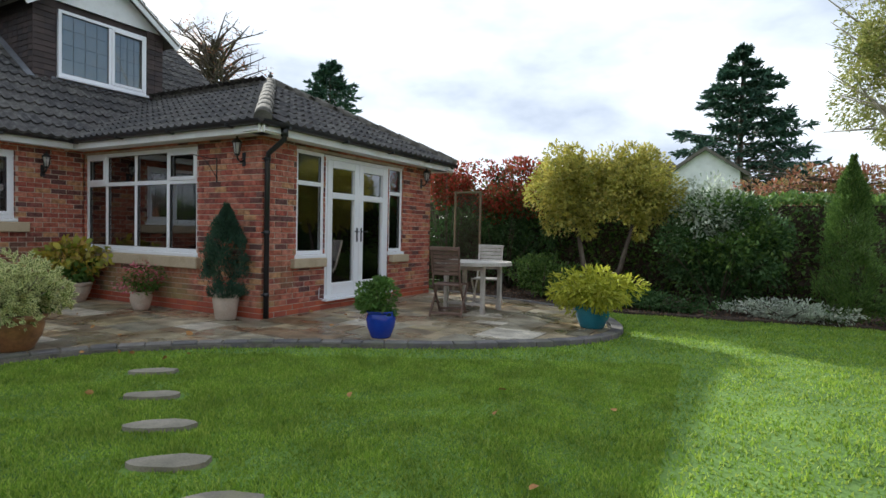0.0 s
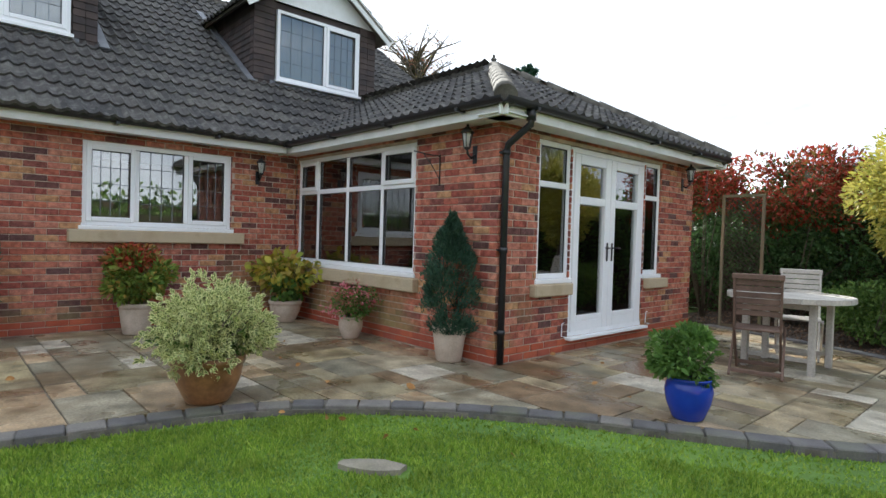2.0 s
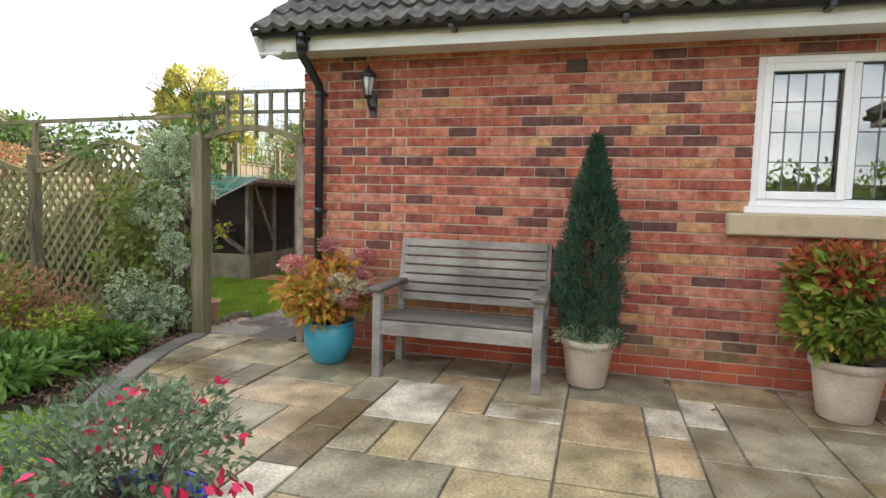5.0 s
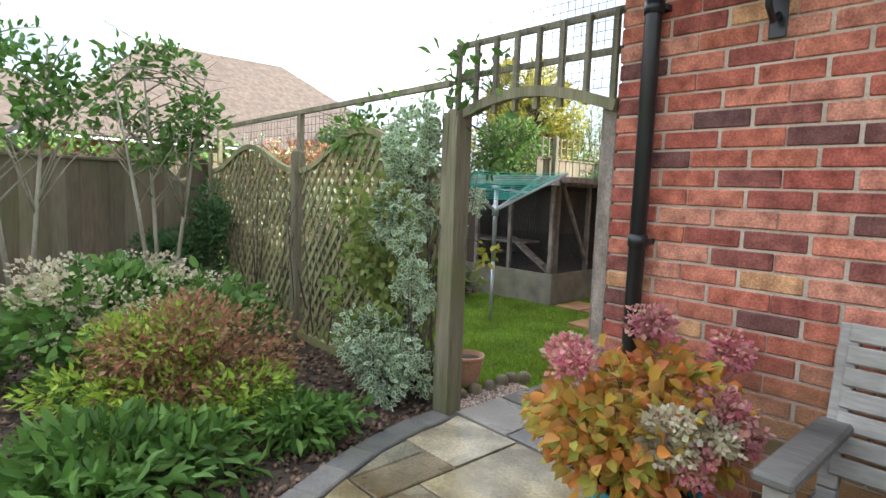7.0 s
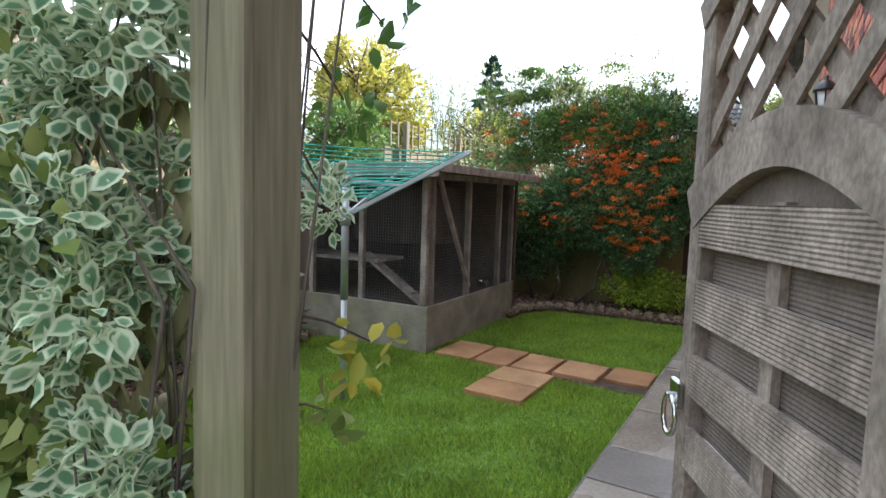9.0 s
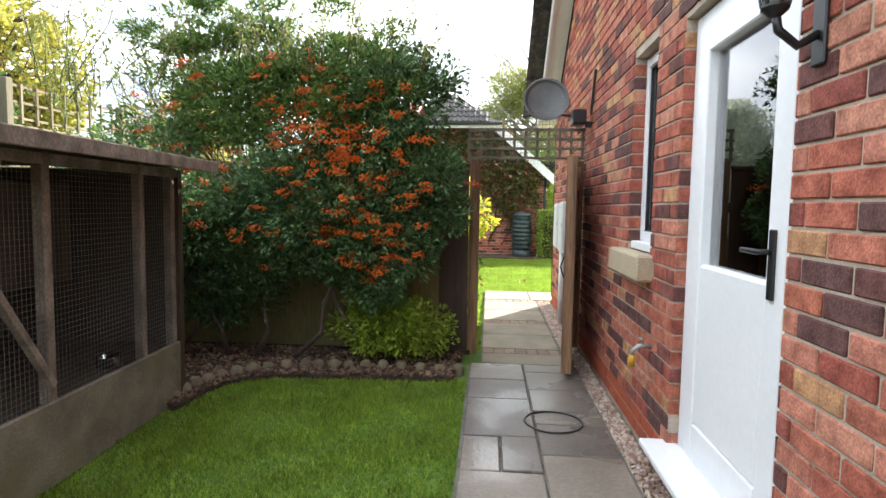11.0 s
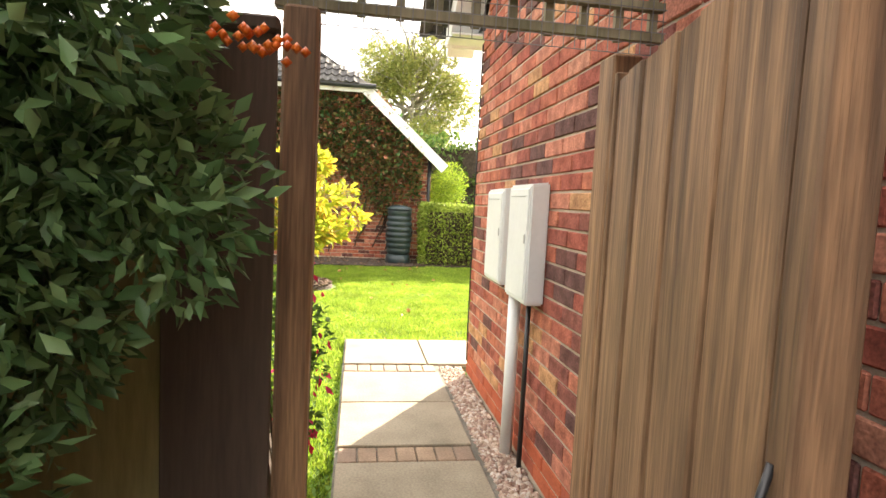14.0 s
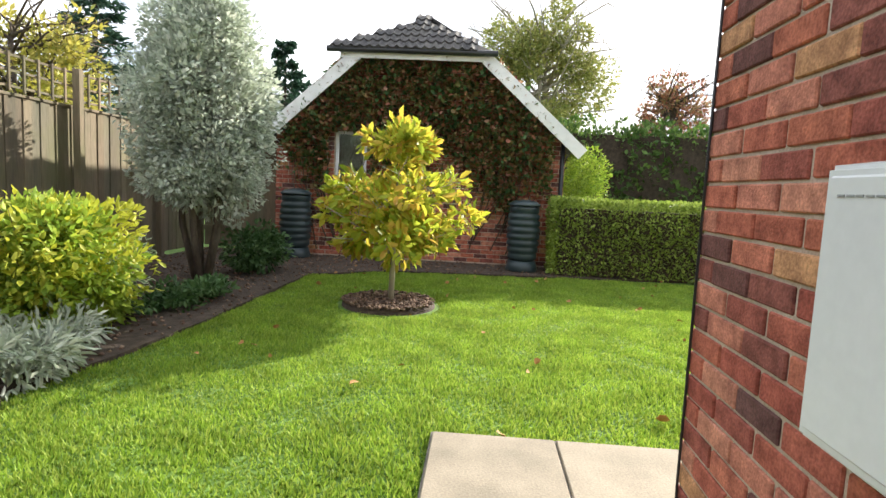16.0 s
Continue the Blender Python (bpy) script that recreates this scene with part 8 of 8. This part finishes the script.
# ---- trees and houses beyond ----
def conifer_tree(x, y, h, r, label, n, seed, z0=0.5, layers=16, size=0.35, gap=0.55):
    e = thing("conifer_tree", (x, y, -0.05), label, "tree")
    bm = bmesh.new()
    add_tube(bm, [(0, 0, 0), (0, 0, h * 0.5), (0, 0, h)], [h * 0.022, h * 0.014, h * 0.003], 8)
    rng = np.random.default_rng(seed)
    P, O = [], []
    for k in range(layers):
        f = k / (layers - 1)
        z = z0 + (h - z0) * f ** 0.9
        nb = 9 if f < 0.8 else 5
        for j in range(nb):
            a = rng.uniform(0, 6.28)
            L = r * (1 - f) ** 0.75 * rng.uniform(0.6, 1.15) + 0.15
            d = np.array([math.cos(a), math.sin(a), rng.uniform(-0.12, 0.22)])
            tip = np.array([0, 0, z]) + d * L
            add_tube(bm, [(0, 0, z), tuple(np.array([0, 0, z]) + d * L * 0.5 + [0, 0, 0.03 * L]), tuple(tip)], [0.02 + 0.03 * (1 - f), 0.02, 0.008], 4)
            m = max(8, int(n / (layers * nb)))
            t = rng.random(m) ** gap
            side = np.array([-d[1], d[0], 0])
            p = np.array([0, 0, z]) + d * L * t[:, None] + side * (rng.normal(0, 0.16, m) * L * (1.1 - t) ** 0.5)[:, None] + [0, 0, -0.04] * rng.random((m, 1)) * L
            P.append(p)
            O.append(np.tile(d, (m, 1)))
    part("trunk", bm, "bark", e)
    v, c, _ = leaf_points(np.concatenate(P), np.concatenate(O), size, 0.35, 0.2, 0.5, rng, 0.1)
    np_mesh("crown", v, 3, c, "leaf_conifer", e, "", "stuff")
    return e


conifer_tree(8.6, 33.0, 10.6, 4.2, "tall dark layered cedar-like conifer beyond the hedge", 15000, 91, 2.0, 20, 0.34)
conifer_tree(-19.7, 35.0, 14.0, 2.8, "distant dark pine above the garden room roof", 5000, 92, 10.0, 9, 0.4)
conifer_tree(-25.3, -13.3, 8.2, 1.7, "blue-green conifer beyond the fence", 6000, 93, 1.0, 18, 0.25)
conifer_tree(-28.0, -8.0, 6.2, 1.6, "small dark conifer behind the garage", 4000, 94, 1.0, 14, 0.25)


def big_tree(x, y, h, r, label, mat, n, seed, size, bark="bark", base=None, lumps=60, lump=0.17, branches=34, name="tree"):
    c = h - r[2]
    return small_tree(x, y, h, label, [(0.15 * r[0], 0), (-0.2 * r[0], 0.1 * r[1]), (0, -0.15 * r[1])], ((0, 0, c), r), mat, n, size, seed, bark, name, h * 0.016, 0.5, lumps, lump, branches)


big_tree(-17.8, 23.0, 13.5, (3.4, 3.4, 4.0), "bare wide-crowned winter tree behind the house", "leaf_rust", 1500, 95, 0.12, branches=70)
big_tree(-11.1, -9.9, 5.6, (1.9, 1.9, 2.2), "yellow and green tree beyond the yard fence", "leaf_yellow", 20000, 96, 0.12)
big_tree(-13.5, -11.5, 4.6, (1.8, 1.8, 1.8), "green bushy tree beyond the yard fence", "leaf_hedge", 5000, 97, 0.13)
big_tree(-8.6, -8.2, 3.4, (1.3, 1.2, 1.2), "green bushy tree beyond the yard fence", "leaf_hedge", 4000, 98, 0.1)
big_tree(-4.6, -8.4, 3.0, (1.6, 1.0, 0.9), "straggling green shrub beyond the yard fence", "leaf_hedge", 2600, 99, 0.1)
big_tree(-33.0, 1.6, 10.2, (3.8, 3.8, 4.3), "airy pale-leaved birch behind the garage", "leaf_birch", 20000, 100, 0.17, "pale_bark", name="birch_tree")
big_tree(-28.3, 5.9, 5.9, (1.7, 1.7, 1.8), "copper-leaved tree beyond the hedge", "leaf_rust", 4500, 101, 0.14)
big_tree(-18.8, -10.3, 5.2, (2.0, 2.0, 2.0), "yellow-leaved tree beyond the fence", "leaf_yellow", 5000, 102, 0.14)
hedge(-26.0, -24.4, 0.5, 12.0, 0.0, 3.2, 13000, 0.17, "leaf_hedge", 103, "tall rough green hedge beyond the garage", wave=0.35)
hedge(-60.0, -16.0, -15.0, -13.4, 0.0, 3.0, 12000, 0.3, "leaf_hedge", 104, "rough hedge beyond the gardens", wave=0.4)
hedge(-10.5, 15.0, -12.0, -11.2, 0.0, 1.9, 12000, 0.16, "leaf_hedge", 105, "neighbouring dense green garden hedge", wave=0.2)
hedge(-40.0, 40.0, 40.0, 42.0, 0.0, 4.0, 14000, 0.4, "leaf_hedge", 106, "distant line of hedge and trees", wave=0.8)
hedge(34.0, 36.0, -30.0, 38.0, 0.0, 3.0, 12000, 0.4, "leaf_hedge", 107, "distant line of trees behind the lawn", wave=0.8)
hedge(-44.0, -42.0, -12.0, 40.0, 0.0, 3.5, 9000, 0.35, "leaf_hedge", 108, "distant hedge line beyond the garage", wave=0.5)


def bungalow(x0, x1, y0, y1, ze, zr, label, wall_mat, roof_mat, gable=None, hip=3.0):
    h = thing("house", ((x0 + x1) / 2, (y0 + y1) / 2, -0.06), label, "house")
    lx, ly = (x1 - x0) / 2, (y1 - y0) / 2
    part("wall", box(-lx, lx, -ly, ly, 0, ze), wall_mat, h)
    bm = bmesh.new()
    o = 0.4
    along = lx > ly
    b = [(-lx - o, -ly - o, ze - 0.1), (lx + o, -ly - o, ze - 0.1), (lx + o, ly + o, ze - 0.1), (-lx - o, ly + o, ze - 0.1)]
    r = [(-lx + hip, 0, zr), (lx - hip, 0, zr)] if along else [(0, -ly + hip, zr), (0, ly - hip, zr)]
    vb, vr = [bm.verts.new(v) for v in b], [bm.verts.new(v) for v in r]
    if along:
        fs = [(vb[0], vb[1], vr[1], vr[0]), (vb[2], vb[3], vr[0], vr[1]), (vb[1], vb[2], vr[1]), (vb[3], vb[0], vr[0])]
    else:
        fs = [(vb[1], vb[2], vr[1], vr[0]), (vb[3], vb[0], vr[0], vr[1]), (vb[0], vb[1], vr[0]), (vb[2], vb[3], vr[1])]
    for f in fs:
        bm.faces.new(f)
    bm.faces.new(list(reversed(vb)))
    part("roof", bm, roof_mat, h)
    bm = bmesh.new()
    for p, q in zip(b, b[1:] + b[:1]):
        add_beam(bm, Vector(p) + Vector((0, 0, -0.06)), Vector(q) + Vector((0, 0, -0.06)), 0.14, 0.05)
    part("gutter", bm, "white_board", h)
    w = part("window", box(-0.9, 0.9, ly - 0.01, ly + 0.03, ze - 1.4, ze - 0.35), "upvc", h)
    part("pane", box(-0.82, 0.82, ly + 0.03, ly + 0.04, ze - 1.32, ze - 0.43), "glass", w)
    return h


nb = bungalow(-9.5, 0.5, -20.0, -13.0, 2.35, 5.2, "brick bungalow with a tan tiled hipped roof", "brick", "far_tile")
nb2 = bungalow(-2.0, 14.0, -18.0, -13.5, 2.3, 3.9, "low brick bungalow wing with a tan tiled roof", "brick", "far_tile")
bungalow(16.0, 26.0, -6.0, 4.0, 2.5, 5.4, "brick house with a tiled roof behind the lawn", "brick", "far_tile")
# white gabled house beyond the hedge
h = thing("house", (7.6, 27.0, -0.06), "white gabled house end with a grey roof", "house")
bm = bmesh.new()
pr = [(-1.25, 0), (1.25, 0), (1.25, 3.9), (0, 4.75), (-1.25, 3.9)]
lo, hi = [bm.verts.new((x, -1, z)) for x, z in pr], [bm.verts.new((x, 6, z)) for x, z in pr]
bm.faces.new(lo)
bm.faces.new(list(reversed(hi)))
for i in range(5):
    j = (i + 1) % 5
    bm.faces.new((lo[j], lo[i], hi[i], hi[j]))
bmesh.ops.recalc_face_normals(bm, faces=bm.faces)
part("wall", bm, "white_board", h)
bm = bmesh.new()
for s in (-1, 1):
    add_beam(bm, (s * 1.55, -1.15, 3.72), (0, -1.15, 4.80), 0.2, 0.1)
    add_box(bm, -0.02, 1.95, -1.2, 6.2, -0.05, 0.04, 0, Matrix.Translation((0, 0, 4.83)) @ Matrix.Rotation(radians(34.7 if s > 0 else 180 - 34.7), 4, "Y"))
part("roof", bm, "felt", h)
part("wing_roof", box(-7.5, -1.3, 0.4, 6, 3.9, 4.5, 0.1), "felt", h)
part("wing_wall", box(-7.3, -1.3, 0.6, 6, 0, 3.9), "brick", h)
# spare roof vent and chimney of the main house
e = thing("chimney", (-6.9, 9.6, 0), "slender flue pipe rising behind the roof", "flue")
bm = bmesh.new()
add_tube(bm, [(0, 0, 4.2), (0, 0, 5.3)], 0.09, 10)
part("pipe", bm, "concrete", e)

# ---- turf ----


def turf(name, poly, n, seed, h=0.045, holes=(), z=-0.056, width=0.0045, lab="short mown green grass"):
    rng = np.random.default_rng(seed)
    xs, ys = [p[0] for p in poly], [p[1] for p in poly]
    x, y = rng.uniform(min(xs), max(xs), n), rng.uniform(min(ys), max(ys), n)
    k = inside(x, y, poly)
    for q in holes:
        k &= ~inside(x, y, q)
    x, y = x[k], y[k]
    m = len(x)
    clump = 0.75 + 0.35 * np.sin(x * 5.1 + np.sin(y * 3.7) * 2) * np.sin(y * 4.3 + np.sin(x * 2.9) * 2)
    hh = h * rng.uniform(0.55, 1.25, m) * clump
    a = rng.uniform(0, 2 * np.pi, m)
    dx, dy = np.cos(a) * width, np.sin(a) * width
    lx, ly = rng.normal(0, 0.4, m) * hh, rng.normal(0, 0.4, m) * hh
    v = np.stack([np.stack([x - dx, y - dy, np.full(m, z)], 1), np.stack([x + dx, y + dy, np.full(m, z)], 1), np.stack([x + lx, y + ly, z + hh], 1)], 1).reshape(-1, 3)
    return tagged(np_mesh(name, v, 3, np.arange(3 * m), "grass", None, "", "stuff"), lab, "grass")


PAT = [tuple(p) for p in EDGE] + [(-1, 11.0), (-1, -1.04)]
STONES = [[(x - 0.23, y - 0.06), (x - 0.13, y - 0.2), (x + 0.23, y + 0.06), (x + 0.13, y + 0.2)] for x, y in ((5.22, 3.86), (5.85, 3.44), (6.46, 3.08), (7.0, 2.76), (7.56, 2.6))]
turf("grass", [(3.4, 1.2), (4.2, 4.2), (9.0, 6.8), (9.4, 1.5), (8.2, -0.4), (3.0, -0.4)], 360000, 1, holes=[PAT] + STONES, h=0.032)
turf("grass", [(1.6, -0.5), (2.4, -2.0), (3.2, -4.6), (16.0, -4.6), (17.5, 11.0), (4.0, 11.0), (3.0, 0.5)], 420000, 2, holes=[PAT, BEDS[4]] + STONES, width=0.008, h=0.034)
turf("grass", [(-0.1, -0.98), (-5.8, -0.98), (-5.8, -2.6), (-5.0, -2.8), (-3.1, -3.8), (-0.1, -3.8)], 180000, 3, holes=[BEDS[1], BEDS[2], [(-3.8, -2.66), (-3.27, -2.66), (-3.27, -0.98), (-3.8, -0.98)], [(-3.3, -2.02), (-2.6, -2.02), (-2.6, -1.6), (-3.3, -1.6)], [(-0.7, -1.18), (0, -1.18), (0, -0.9), (-0.7, -0.9)]], h=0.04)
ROUND = [(-13.3 + 0.56 * math.cos(t), -1.62 + 0.56 * math.sin(t)) for t in np.linspace(0, 6.28, 20)]
turf("grass", [(-6.75, -0.89), (-10.11, -0.89), (-10.11, 4.0), (-16.0, 4.0), (-16.0, -3.3), (-6.6, -3.3)], 480000, 4, holes=[BEDS[3], ROUND], h=0.04, width=0.006)
e = thing("fallen_leaves", (0, 0, 0), "scattered brown fallen leaves on the lawns", "fallen leaves")
rng = np.random.default_rng(77)
pl = np.concatenate([np.stack([rng.uniform(-16, -10, 60), rng.uniform(-2.8, 3, 60), np.full(60, -0.005)], 1), np.stack([rng.uniform(4, 10, 30), rng.uniform(-1, 5, 30), np.full(30, -0.01)], 1), np.stack([rng.uniform(0.3, 6, 30), rng.uniform(0, 8, 30), np.full(30, 0.012)], 1)])
v, c, _ = leaf_points(pl, rng.normal(0, 1, pl.shape) * [1, 1, 0.1], 0.06, 0.7, 0.3, 0.1, rng)
np_mesh("leaves", v, 3, c, "fallen_leaf", e, "", "stuff")

# ---- laid pieces, last ----
rng_p = random.Random(11)
SLAB_EDGE = [(0.17, -0.86), (0.33, -0.85), (0.64, -0.79), (1.0, -0.64), (1.55, -0.35), (2.07, 0.05), (2.49, 0.46), (2.86, 0.94), (3.2, 1.47), (3.46, 2.05), (3.59, 2.6), (3.69, 3.23), (3.89, 3.93), (4.32, 4.54), (4.84, 5.07), (5.45, 5.53), (6.02, 5.87), (6.65, 6.25), (7.18, 6.67), (7.61, 7.1), (7.91, 7.56), (8.0, 8.11), (7.82, 8.72), (7.46, 9.33), (6.8, 9.85), (5.92, 10.24), (4.95, 10.58), (4.1, 10.8), (4.07, 6.09), (0.01, 6.09), (0.01, -0.9)]
lay_slabs(patio, SLAB_EDGE, 0.01, 8.2, -0.9, 11.0, 0.225, "slab", rng_p, [(2, 1), (1, 2), (2, 2), (3, 2), (2, 3), (2, 2), (3, 2), (2, 1), (3, 3), (4, 2)])
kerb(patio, EDGE, 0.15, 0.2, 0.012, "kerb_stone", "kerb_stone")
lay_slabs(path_wet, [(-6.16, -0.96), (-0.01, -0.96), (-0.01, -0.14), (-6.16, -0.14)], -6.16, 0.0, -0.96, -0.14, 0.205, "slab_wet", rng_p, [(2, 2), (2, 1), (3, 2), (1, 2), (2, 2), (2, 4)])
x = -6.0
bands = (-6.65, -7.92, -9.32)
for a, b in ((-6.48, -6.17), (-7.76, -6.66), (-9.15, -7.93)):
    n = 2 if b - a > 0.6 else 1
    for k in range(n):
        u0, u1 = a + (b - a) * k / n, a + (b - a) * (k + 1) / n
        piece("slab", block(round(u1 - u0 - 0.01, 2), 0.67, 0.045, 0.005, "slab_buff")[0], path_dry, pose(u0, -0.87, -0.045))
for a in bands:
    for k in range(7):
        piece("brick", block(0.15, 0.088, 0.045, 0.005, "band_brick")[0], path_dry, pose(a + 0.005, -0.865 + k * 0.094, -0.045, 0, 0, 0))
for k in range(8):
    y = -0.87 + k * 0.62
    piece("slab", block(0.73, 0.61, 0.045, 0.005, "slab_buff")[0], path_far if k > 1 else path_dry, pose(-10.08, y, -0.045))
for job in BRICK_JOBS:
    lay_bricks(*job)
for job in TILE_JOBS:
    lay_tiles(*job)
# garage brickwork
gw, GL, g0, g1 = GARAGE_BRICKS
p = Pieces()
for r in range(int(GH / 0.075)):
    z = r * 0.075 + 0.005
    lo, hi = (0, GL) if z < 2.15 else ((z - 2.13) / gp_, GL - (z - 2.13) / gp_)
    u = -0.1125 if r % 2 else 0.0
    while u < GL:
        for a, b in sub_spans(max(u + 0.005, lo), min(u + 0.22, hi), [(1.02, 1.58)] if 1.1 < z < 2.12 else []):
            if b - a > 0.03:
                me, vs, fs = block(round(b - a, 2), 0.07, 0.065, 0.004, "brick")
                p.add(vs, fs, pose(a, 0, z))
        u += 0.225
p.build("brickwork", "brick", gw)
